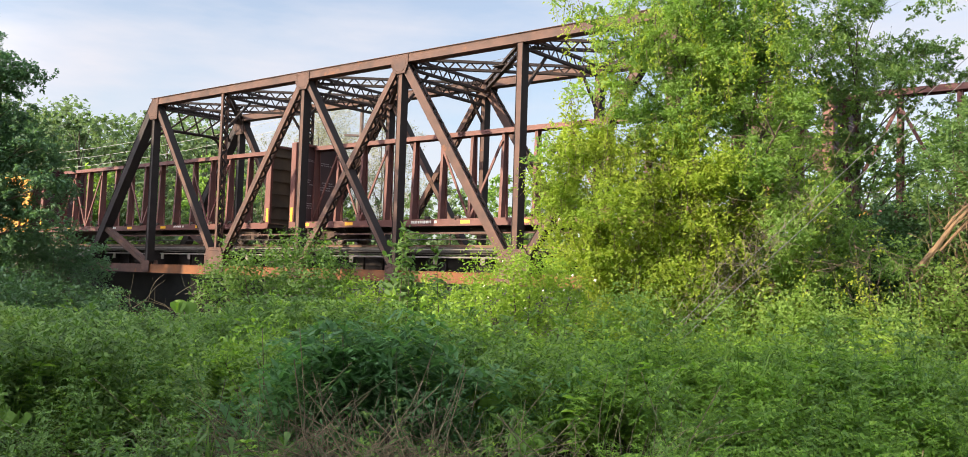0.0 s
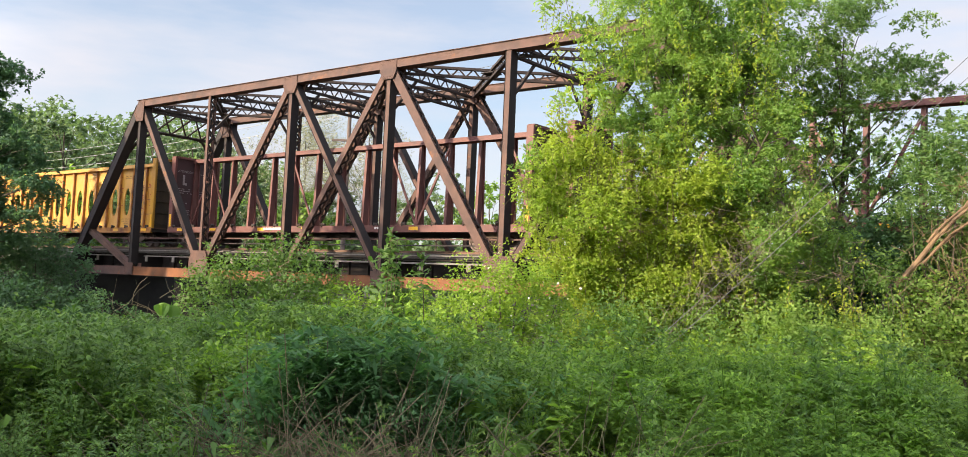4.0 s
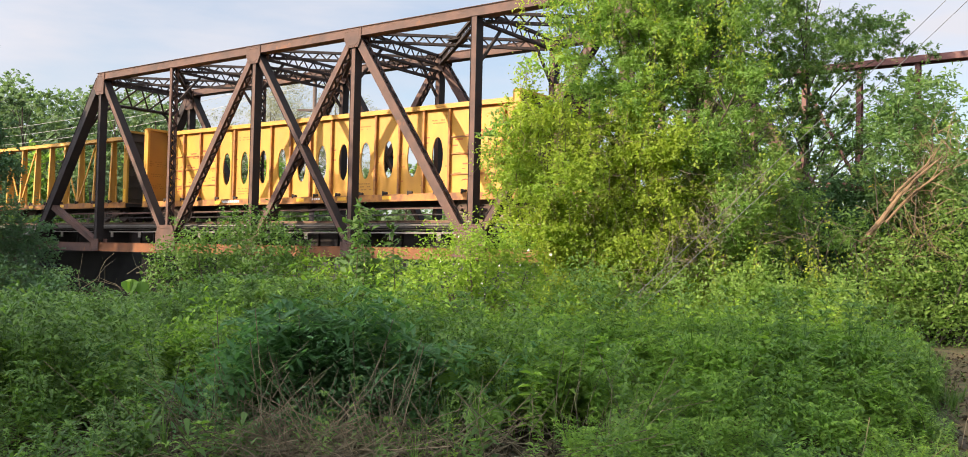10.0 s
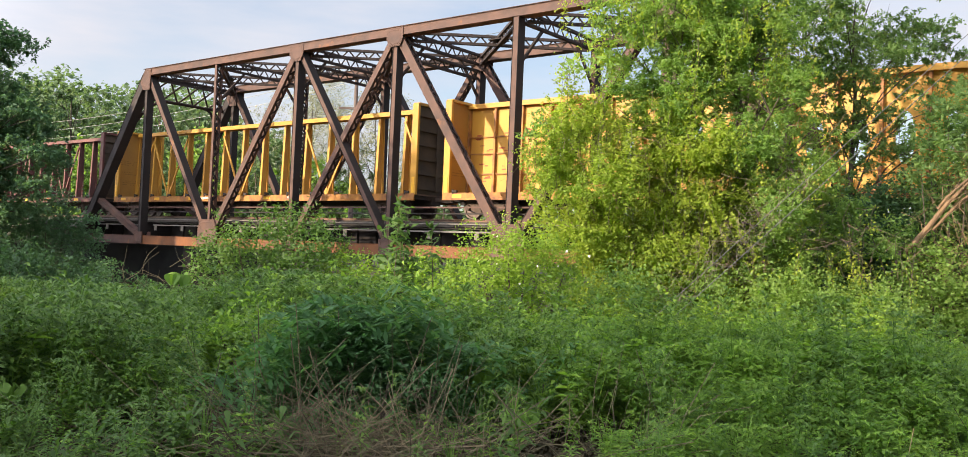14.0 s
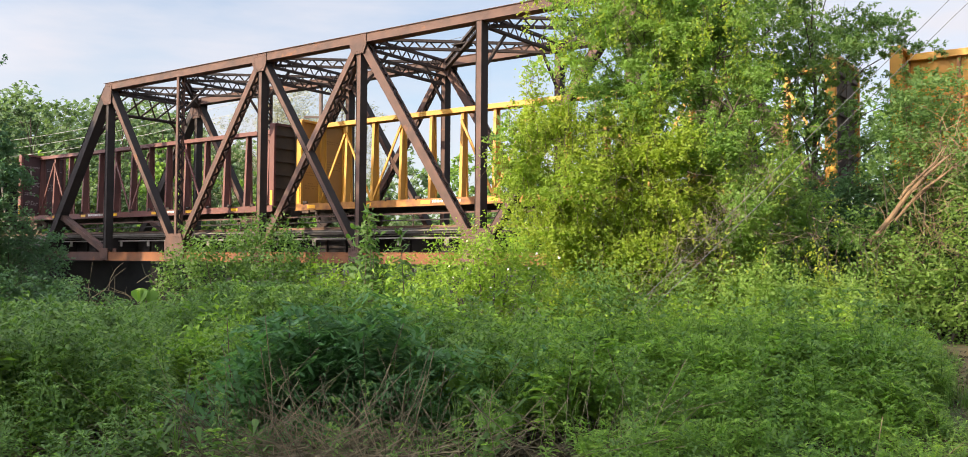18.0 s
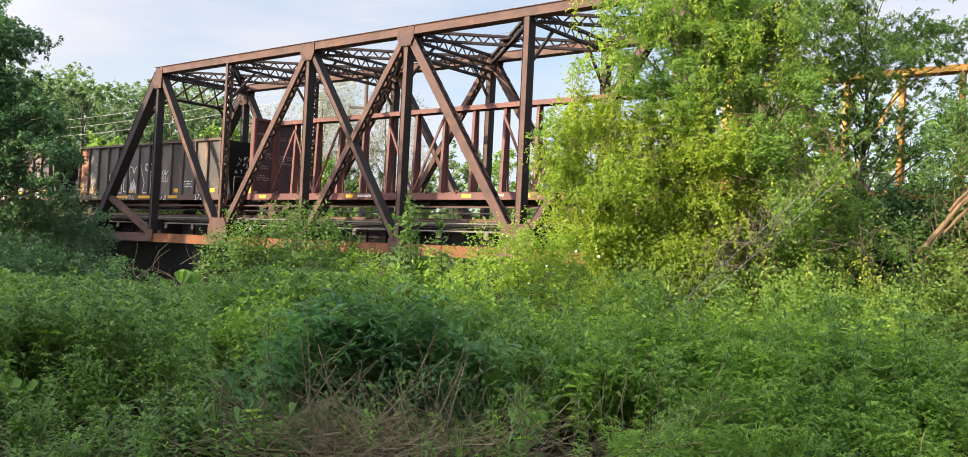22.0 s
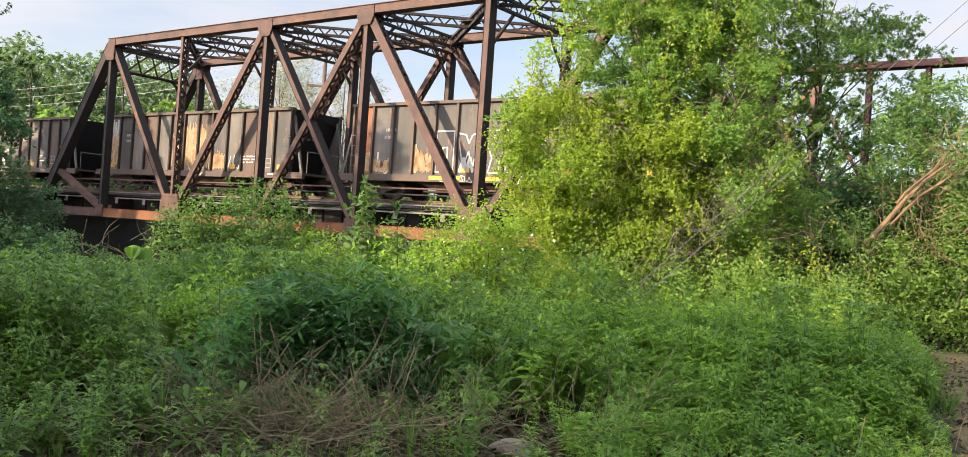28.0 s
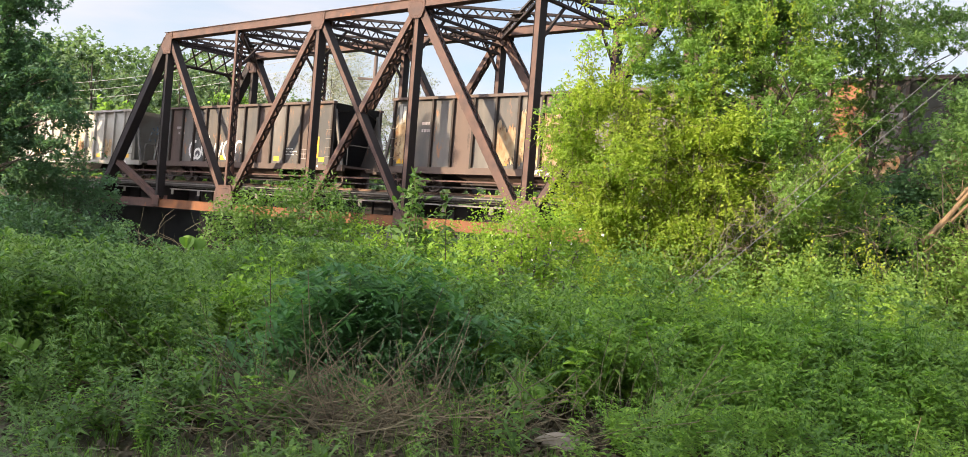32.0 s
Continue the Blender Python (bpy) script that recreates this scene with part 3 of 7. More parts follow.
def build_track():
    prof = [(-0.07, 0), (0.07, 0), (0.07, 0.012), (0.012, 0.03), (0.012, 0.10), (0.036, 0.115), (0.036, 0.15), (-0.036, 0.15), (-0.036, 0.115), (-0.012, 0.10), (-0.012, 0.03), (-0.07, 0.012)]
    for y in (MID_Y - 0.75, MID_Y + 0.75):
        bm = bmesh.new()
        a = [bm.verts.new((-190, y + u, RAIL_Z - 0.15 + v)) for u, v in prof]
        b = [bm.verts.new((240, y + u, RAIL_Z - 0.15 + v)) for u, v in prof]
        for i in range(len(prof)):
            bm.faces.new((a[i], a[(i + 1) % len(prof)], b[(i + 1) % len(prof)], b[i]))
        part("rail", bm, M_RAIL, track)
    bm = soft_box(-0.115, 0.115, -1.32, 1.32, -0.22, 0.0, 0.015)
    first = part("tie", bm, M_TIE, track, loc=(-8, MID_Y, RAIL_Z - 0.152))
    random.seed(5)
    for i in range(1, 150):
        share("tie", first.data, track, pose(-8 + i * 0.42, MID_Y + random.uniform(-0.04, 0.04), RAIL_Z - 0.152, 0, 0, random.uniform(-0.6, 0.6)))
    bm = soft_box(-0.2, 42.9, MID_Y - 1.46, MID_Y - 1.335, RAIL_Z - 0.36, RAIL_Z - 0.13, 0.01)
    part("guard_timber", bm, M_TIE, track)
    # ballast on the two embankments
    for x0, x1 in ((-190, -0.4), (43.2, 240)):
        bm = bmesh.new()
        vs = []
        for x in (x0, x1):
            vs.append([bm.verts.new((x, MID_Y + o, RAIL_Z + z)) for o, z in ((-3.2, -0.85), (-1.9, -0.24), (1.9, -0.24), (3.2, -0.85))])
        for i in range(3):
            bm.faces.new((vs[0][i], vs[0][i + 1], vs[1][i + 1], vs[1][i]))
        bm.faces.new(vs[0][::-1])
        bm.faces.new(vs[1])
        part("ballast_bed", bm, M_GRAVEL, track)


build_track()


def build_abutments():
    for name, x0, x1 in (("abutment_west", -2.6, 0.55), ("abutment_east", 42.1, 45.3)):
        ab = empty(name, BRIDGE, "dark stained concrete bridge abutment", "abutment", kind="structure")
        bm = soft_box(x0, x1, -0.8, TRUSS_W + 0.8, -5.0, -0.36, 0.06)
        part("bearing_seat", bm, M_CONC, ab)
        s = -1 if x0 < 0 else 1
        bx = (x0 - 0.3, x0 + 0.9) if s < 0 else (x1 - 0.9, x1 + 0.3)
        bm = soft_box(bx[0], bx[1], -0.9, TRUSS_W + 0.9, -0.38, 0.85, 0.04)
        part("back_wall", bm, M_CONC, ab)
        for yy, dy in ((-0.8, -1), (TRUSS_W + 0.8, 1)):
            bm = bmesh.new()
            xa = x0 + 0.6 if s < 0 else x1 - 0.6
            m = Matrix.Translation((xa, yy, 0)) @ Matrix.Rotation(radians(35 * dy * s), 4, "Z")
            y0, y1 = sorted((0, 6.0 * dy))
            box(bm, -0.35, 0.35, y0, y1, -5.0, -0.6, m)
            part("wing_wall", bm, M_CONC, ab)
        for y in (0, TRUSS_W):
            bm = soft_box(-0.35, 0.35, -0.3, 0.3, -0.37, -0.24, 0.02)
            part("bearing_shoe", bm, M_STEEL_IN, ab, loc=(0.0 if s < 0 else 42.7, y, 0))


build_abutments()


def build_stream():
    bm = bmesh.new()
    n = 24
    left, right = [], []
    for i in range(n):
        o = -9 + i * 32 / (n - 1)
        c = 22 + 3 * math.sin(i * 0.4)
        left.append(bm.verts.new(BRIDGE @ Vector((c - 12, o, -4.15))))
        right.append(bm.verts.new(BRIDGE @ Vector((c + 12, o, -4.15))))
    for i in range(n - 1):
        bm.faces.new((left[i], right[i], right[i + 1], left[i + 1]))
    me = bpy.data.meshes.new("water")
    bm.to_mesh(me)
    bm.free()
    me.materials.append(M_WATER)
    tagged(new("water", me), "dark still stream water under the bridge", "water", kind="structure")


build_stream()


# ---- the train ----
TRAIN = [(0, 14.3), (1, 18.4), (3.5, 28.6), (6, 39.1), (9, 52.3), (12, 65.7), (14, 74.8), (18, 93.1), (20, 102.4), (23, 116.2), (28, 138.9), (30, 147.9), (32, 156.9)]
TRAIN_CARS = []


def train_at(t):
    for (ta, xa), (tb, xb) in zip(TRAIN, TRAIN[1:]):
        if t <= tb:
            return xa + (xb - xa) * (t - ta) / (tb - ta)
    return TRAIN[-1][1]


def text(parent, words, m, size, mat, name="stencil"):
    cu = bpy.data.curves.new(name, "FONT")
    cu.body, cu.size, cu.extrude = words, size, 0.002
    cu.materials.append(mat)
    ob = new(name, cu)
    ob.parent = parent
    ob.matrix_basis = m
    return ob


WHEEL_ME = None


def wheelset_mesh():
    global WHEEL_ME
    if WHEEL_ME:
        return WHEEL_ME
    bm = bmesh.new()
    prof = [(0.0, 0.10), (0.10, 0.10), (0.13, 0.03), (0.36, 0.03), (0.39, 0.07), (0.455, 0.07), (0.46, -0.04), (0.485, -0.05), (0.485, -0.075), (0.39, -0.075), (0.36, -0.02), (0.13, -0.02), (0.12, -0.10), (0.09, -0.11)]
    n = 20
    for s in (-1, 1):
        rings = [[bm.verts.new((r * math.cos(6.2832 * k / n), s * (0.75 + y), r * math.sin(6.2832 * k / n))) for k in range(n)] for r, y in prof[1:]]
        for r0, r1 in zip(rings, rings[1:]):
            for k in range(n):
                f = (r0[k], r0[(k + 1) % n], r1[(k + 1) % n], r1[k])
                bm.faces.new(f if s > 0 else f[::-1])
        bm.faces.new(rings[0] if s < 0 else rings[0][::-1])
    tube(bm, [(0, -0.65, 0), (0, 0.65, 0)], [0.08, 0.08], 8)
    for k in range(3):
        a = k * 2.094
        box(bm, 0.2 * math.cos(a) - 0.03, 0.2 * math.cos(a) + 0.03, -0.79, -0.78, 0.2 * math.sin(a) - 0.03, 0.2 * math.sin(a) + 0.03)
    WHEEL_ME = bpy.data.meshes.new("wheelset")
    bm.to_mesh(WHEEL_ME)
    bm.free()
    WHEEL_ME.materials.append(M_WHEEL)
    return WHEEL_ME


M_WHEEL = material("dull_wheel_steel", (0.13, 0.10, 0.085), 0.5, 0.5, (0.07, 0.05, 0.045), 4, 40, 0.2)
M_TRUCK = material("rust_dusted_cast_steel", (0.100, 0.066, 0.048), 0.8, 0.1, (0.055, 0.040, 0.033), 4, 40, 0.3)
WHEELS = []


def truck(car, x):
    """A two-axle truck: bolster, two cast side frames with springs, two wheelsets."""
    bm = soft_box(-0.22, 0.22, -1.05, 1.05, 0.42, 0.66, 0.03)
    tr = part("truck", bm, M_TRUCK, car, "rust-dusted cast steel truck", (x, 0, 0))
    for s in (-1, 1):
        bm = bmesh.new()
        y = s * 1.02
        out = [(-1.12, 0.40), (-0.98, 0.60), (-0.62, 0.66), (-0.35, 0.80), (0.35, 0.80), (0.62, 0.66), (0.98, 0.60), (1.12, 0.40), (0.80, 0.38), (0.45, 0.24), (-0.45, 0.24), (-0.80, 0.38)]
        a = [bm.verts.new((u, y - 0.07, v)) for u, v in out]
        b = [bm.verts.new((u, y + 0.07, v)) for u, v in out]
        bm.faces.new(a)
        bm.faces.new(b[::-1])
        for i in range(len(out)):
            bm.faces.new((a[i], b[i], b[(i + 1) % 12], a[(i + 1) % 12]))
        bmesh.ops.recalc_face_normals(bm, faces=bm.faces[:])
        for u in (-0.89, 0.89):
            tube(bm, [(u, y - s * 0.05, 0.46), (u, y + s * 0.16, 0.46)], [0.13, 0.11], 10)
        part("side_frame", bm, M_TRUCK, tr)
        bm = bmesh.new()
        for u in (-0.2, -0.07, 0.07, 0.2):
            tube(bm, [(u, y + s * 0.09, 0.30), (u, y + s * 0.09, 0.55)], [0.055, 0.055], 6)
        part("spring_pack", bm, M_DARK, tr)
    for u in (-0.89, 0.89):
        ws = new("wheelset", wheelset_mesh())
        ws.parent = tr
        ws.location = (u, 0, 0.46)
        WHEELS.append(ws)
    return tr


def coupler(car, x, s):
    bm = soft_box(min(x, x + s * 0.72), max(x, x + s * 0.72), -0.10, 0.10, 0.76, 0.96, 0.03)
    box(bm, *sorted((x + s * 0.55, x + s * 0.85)), -0.17, 0.16, 0.72, 1.0)
    part("coupler", bm, M_TRUCK, car)


def underframe(car, L, sill_mat, sill_z=0.78, deck_z=1.05):
    """Deck, side sills with stake pockets, centre sill, brake gear."""
    bm = bmesh.new()
    box(bm, -L / 2, L / 2, -1.40, 1.40, deck_z - 0.06, deck_z)
    part("deck", bm, M_DECK, car)
    for s in (-1, 1):
        bm = bmesh.new()
        box(bm, -L / 2, L / 2, s * 1.43 - 0.03, s * 1.43 + 0.03, sill_z, deck_z - 0.001)
        box(bm, -L / 2, L / 2, s * 1.43 - 0.07, s * 1.43 + 0.07, sill_z - 0.03, sill_z)
        part("side_sill", bm, sill_mat, car)
    bm = bmesh.new()
    box(bm, -L / 2, L / 2, -0.28, 0.28, 0.62, deck_z - 0.07)
    n = int(L / 1.5)
    for i in range(n + 1):
        x = -L / 2 + 0.1 + (L - 0.2) * i / n
        box(bm, x - 0.05, x + 0.05, -1.38, 1.38, 0.82, deck_z - 0.07)
    part("centre_sill", bm, M_DARK, car)
    bm = soft_box(-1.0, 0.2, -0.95, -0.5, 0.40, 0.74, 0.06)
    tube(bm, [(0.6, -0.7, 0.62), (1.6, -0.7, 0.62)], [0.16, 0.16], 10)
    bar(bm, (-L * 0.3, -0.75, 0.55), (L * 0.3, -0.75, 0.55), 0.05, 0.05)
    part("brake_gear", bm, M_DARK, car)
    for s in (-1, 1):
        coupler(car, s * L / 2, s)


M_DECK = material("scuffed_deck_steel", (0.20, 0.12, 0.08), 0.8, 0.1, (0.10, 0.07, 0.055), 2, 30, 0.3)


def bars(parent, rng, m, wide, rows, step, mat, name="lettering", fill=0.8):
    """Unreadable lettering as rows of short bars, in the plane of m."""
    bm = bmesh.new()
    for r in range(rows):
        u = -wide / 2
        end = wide / 2 * rng.uniform(0.5, 1.0)
        while u < end:
            k = rng.uniform(0.05, 0.16)
            if rng.random() < fill:
                box(bm, u, u + k, -r * step - step * 0.42, -r * step, 0, 0.003, m)
            u += k + 0.03
    ob = part(name, bm, mat, parent)
    ob["kind"] = "stuff"
    return ob


def centerbeam(cid, L, body, end_mat, opera, seed):
    """Centre-beam flat car: deck, two bulkheads, a centre partition of posts and braces, or a plated one with oval openings."""
    rng = random.Random(seed)
    H = 4.85
    tone = {"red": "oxide red", "yellow": "sun-faded yellow"}[cid]
    how = "with oval openings in its wall" if opera else "with an open braced centre beam"
    car = empty("centerbeam_flatcar", BRIDGE @ pose(0, MID_Y, RAIL_Z), f"empty {tone} centre-beam car {how}", "rail car", "freight train")
    sill = M_RED if cid == "red" else M_YRIB
    underframe(car, L, sill)
    for x in (-L / 2 + 2.0, L / 2 - 2.0):
        truck(car, x)
    rib = M_RED if cid == "red" else (M_YRIB if opera else M_YELLOW)
    # bulkheads with corner posts and horizontal ribs outside
    for s in (-1, 1):
        x = s * (L / 2 - 0.12)
        bm = bmesh.new()
        box(bm, *sorted((x - s * 0.03, x)), -1.36, 1.36, 1.05, H)
        bh = part("bulkhead", bm, end_mat, car)
        bm = bmesh.new()
        box(bm, *sorted((x + s * 0.002, x + s * 0.03)), -1.36, 1.36, 1.05, H)
        part("back_sheet", bm, M_GRIME_SHADE, bh)
        for i in range(6):
            bm = bmesh.new()
            z = 1.25 + i * 0.62
            xa, xb = sorted((x + s * 0.03, x + s * 0.13))
            box(bm, xa, xb, -1.32, 1.32, z, z + 0.14)
            part("rib", bm, M_GRIME_SHADE, bh)
        bm = bmesh.new()
        box(bm, *sorted((x + s * 0.13, x + s * 0.16)), -0.12, 0.12, 1.2, H - 0.1)
        part("centre_rib", bm, M_GRIME_SHADE, bh)
        for e in (-1, 1):
            bm = soft_box(x - 0.17, x + 0.17, e * 1.36 - 0.07, e * 1.36 + 0.07, 1.0, H + 0.02, 0.015)
            part("corner_post", bm, body, bh)
            bm = bmesh.new()
            box(bm, x - 0.05, x + 0.10, e * 1.442 - 0.008, e * 1.442 + 0.008, 1.08, 1.75)
            part("reflector", bm, M_ORANGE, bh)
        bm = bmesh.new()
        box(bm, x - 0.17, x + 0.17, -1.36, 1.36, H - 0.05, H + 0.06)
        part("top_rail", bm, body, bh)
        # lettering on the inner face
        if s < 0:
            m = Matrix.Translation((x + 0.034, -0.72, 4.05)) @ Matrix(((0, 0, 1), (1, 0, 0), (0, 1, 0))).to_4x4()
            tm = M_TEXT if cid == "red" else M_TEXTDARK
            if cid == "red":
                text(bh, "ATTENTION", m @ Matrix.Translation((-0.42, 0.02, 0)), 0.17, tm)
                bm = bmesh.new()
                box(bm, -0.10, 0.02, -0.55, -0.10, 0, 0.003, m)
                box(bm, -0.10, 0.16, -0.66, -0.54, 0, 0.003, m)
                part("pictogram", bm, tm, bh)
            bars(bh, rng, m @ Matrix.Translation((0, -0.85, 0)), 1.0, 3, 0.11, tm)
            bars(bh, rng, m @ Matrix.Translation((0, -1.5, 0)), 0.8, 2, 0.11, tm)
            bars(bh, rng, m @ Matrix.Translation((0.1, -2.0, 0)), 0.9, 3, 0.11, tm)
            bars(bh, rng, m @ Matrix.Translation((1.45, 0.05, 0)), 0.9, 2, 0.10, tm)
            bars(bh, rng, m @ Matrix.Translation((1.45, -0.9, 0)), 0.9, 4, 0.12, tm)
    # the centre beam
    x0, x1 = -L / 2 + 0.2, L / 2 - 0.2
    bm = bmesh.new()
    box(bm, x0, x1, -0.24, 0.24, H - 0.10, H)
    for s in (-1, 1):
        box(bm, x0, x1, s * 0.24 - 0.02, s * 0.24 + 0.02, H - 0.20, H - 0.002)
    part("top_chord", bm, body, car)
    n = 17 if opera else 14
    step = (x1 - x0) / n
    if not opera:
        for i in range(n + 1):
            x = x0 + i * step
            bm = bmesh.new()
            taper = 0.17
            for s in (-1, 1):
                vs = []
                for z, o in ((1.05, taper + 0.05), (H - 0.1, taper - 0.06)):
                    vs.append([bm.verts.new((x + a, s * o + b, z)) for a, b in ((-0.07, -0.025), (0.07, -0.025), (0.07, 0.025), (-0.07, 0.025))])
                for k in range(4):
                    bm.faces.new((vs[0][k], vs[0][(k + 1) % 4], vs[1][(k + 1) % 4], vs[1][k]))
                bm.faces.new(vs[1])
            box(bm, x - 0.012, x + 0.012, -taper + 0.02, taper - 0.02, 1.05, H - 0.1)
            bmesh.ops.recalc_face_normals(bm, faces=bm.faces[:])
            part("post", bm, rib, car)
        for i in range(n):
            if i % 4 in (1, 2) or i in (0, n - 1):
                xa, xb = x0 + i * step, x0 + (i + 1) * step
                if i % 2:
                    xa, xb = xb, xa
                bm = bmesh.new()
                bar(bm, (xa, -0.19, 1.1), (xb, -0.19, H - 0.5), 0.06, 0.10)
                part("brace", bm, body, car)
    else:
        # plated wall in bays, each plate with two ovals cut out, three plain bays at the ends
        for i in range(n):
            xa, xb = x0 + i * step, x0 + (i + 1) * step
            holes = 3 <= i <= n - 4
            part("wall_plate", oval_plate(xa, xb, 1.05, H - 0.1, 0.5 * (xa + xb) if holes else None, 2.70, 0.29, 0.82), M_YELLOW, car)
        for i in range(n + 1):
            x = x0 + i * step
            bm = bmesh.new()
            for s in (-1, 1):
                y0, y1 = sorted((s * 0.032, s * 0.17))
                box(bm, x - 0.05, x + 0.05, y0, y1, 1.05, H - 0.1)
            part("rib", bm, rib, car)
        for i in list(range(3)) + list(range(n - 3, n)):
            xa, xb = x0 + i * step + 0.05, x0 + (i + 1) * step - 0.05
            for z in (1.9, 2.75, 3.45):
                bm = bmesh.new()
                box(bm, xa, xb, -0.10, -0.032, z, z + 0.05)
                part("girt", bm, rib, car)
            bm = bmesh.new()
            for k in range(16):
                u, v, ln = rng.uniform(xa, xb - 0.3), rng.uniform(1.6, 3.7), rng.uniform(0.1, 0.4)
                box(bm, u, min(u + ln, xb), -0.036, -0.032, v, v + rng.uniform(0.03, 0.07))
            part("scrapes", bm, M_REDMARK, car)["kind"] = "stuff"
        for i in range(3, n - 3):
            xa, xb = x0 + i * step + 0.06, x0 + (i + 1) * step - 0.06
            bm = bmesh.new()
            for k in range(6):
                left = k % 2
                ln = rng.uniform(0.06, 0.20)
                u, v = (xa if left else xb - ln), rng.uniform(1.5, 3.9)
                box(bm, u, u + ln, -0.036, -0.032, v, v + rng.uniform(0.02, 0.06))
            part("scrapes", bm, M_REDMARK if rng.random() < 0.5 else M_YRIB, car)["kind"] = "stuff"
        for bx in (x0 + step * 4.5, x0 + step * 10.5, x0 + step * 13.5):
            m = Matrix.Translation((bx, -0.035, 1.7)) @ pose(0, 0, 0, 90)
            bars(car, rng, m, 0.9, 3, 0.13, M_TEXTDARK)
            bars(car, rng, Matrix.Translation((bx, -0.035, 4.25)) @ pose(0, 0, 0, 90), 0.9, 2, 0.12, M_TEXTDARK)
    # winches and patches along the deck edge
    for i in range(n + 1):
        x = min(x0 + i * step + 0.35, x1 - 0.3)
        bm = bmesh.new()
        tube(bm, [(x, -1.46, 1.10), (x + 0.22, -1.46, 1.10)], [0.06, 0.06], 6)
        box(bm, x - 0.03, x + 0.02, -1.5, -1.40, 1.0, 1.18)
        part("strap_winch", bm, M_DARK, car)
    for i in range(0, n, 2):
        bm = bmesh.new()
        x = x0 + i * step + rng.uniform(0.2, 0.8)
        box(bm, x, x + 0.5, -1.466, -1.462, 0.84, 0.98)
        part("reflector", bm, M_ORANGE, car)
    m = Matrix.Translation((x0 + step * 5.2, -1.466, 0.98)) @ pose(0, 0, 0, 90)
    bars(car, rng, m, 1.6, 1, 0.26, M_WHITE, fill=0.95)
    bars(car, rng, Matrix.Translation((x0 + step * 9.5, -1.466, 0.98)) @ pose(0, 0, 0, 90), 0.9, 1, 0.22, M_WHITE, fill=0.9)
    return car


def oval_plate(xa, xb, za, zb, cx, cz, rx, rz):
    """A wall plate with one tall oval opening."""
    bm = bmesh.new()
    t = 0.03
    if cx is None:
        box(bm, xa, xb, -t, t, za, zb)
        return bm
    n = 24
    for y, flip in ((-t, False), (t, True)):
        inner, outer = [], []
        for k in range(n):
            a = 6.28319 * (k + 0.5) / n
            c, s = math.cos(a), math.sin(a)
            inner.append(bm.verts.new((cx + rx * c, y, cz + rz * s)))
            f = min(abs((xb - cx) / c) if abs(c) > 1e-6 else 1e9, abs(((zb - cz) if s > 0 else (cz - za)) / s) if abs(s) > 1e-6 else 1e9)
            outer.append(bm.verts.new((cx + f * c, y, cz + f * s)))
        for k in range(n):
            f = (inner[k], outer[k], outer[(k + 1) % n], inner[(k + 1) % n])
            bm.faces.new(f[::-1] if flip else f)
        for sx, sz in ((1, 1), (-1, 1), (-1, -1), (1, -1)):
            corner = bm.verts.new((xb if sx > 0 else xa, y, zb if sz > 0 else za))
            quad = [v for v in outer if (v.co.x - cx) * sx >= 0 and (v.co.z - cz) * sz >= 0]
            side = [v for v in quad if abs(v.co.x - corner.co.x) < 1e-4]
            flat = [v for v in quad if abs(v.co.z - corner.co.z) < 1e-4]
            if side and flat:
                a = max(side, key=lambda v: abs(v.co.z - cz))
                b = max(flat, key=lambda v: abs(v.co.x - cx))
                if a is not b:
                    bm.faces.new((a, corner, b))
        if not flip:
            front = inner
        else:
            for k in range(n):
                bm.faces.new((front[k], front[(k + 1) % n], inner[(k + 1) % n], inner[k]))
    bmesh.ops.recalc_face_normals(bm, faces=bm.faces[:])
    return bm


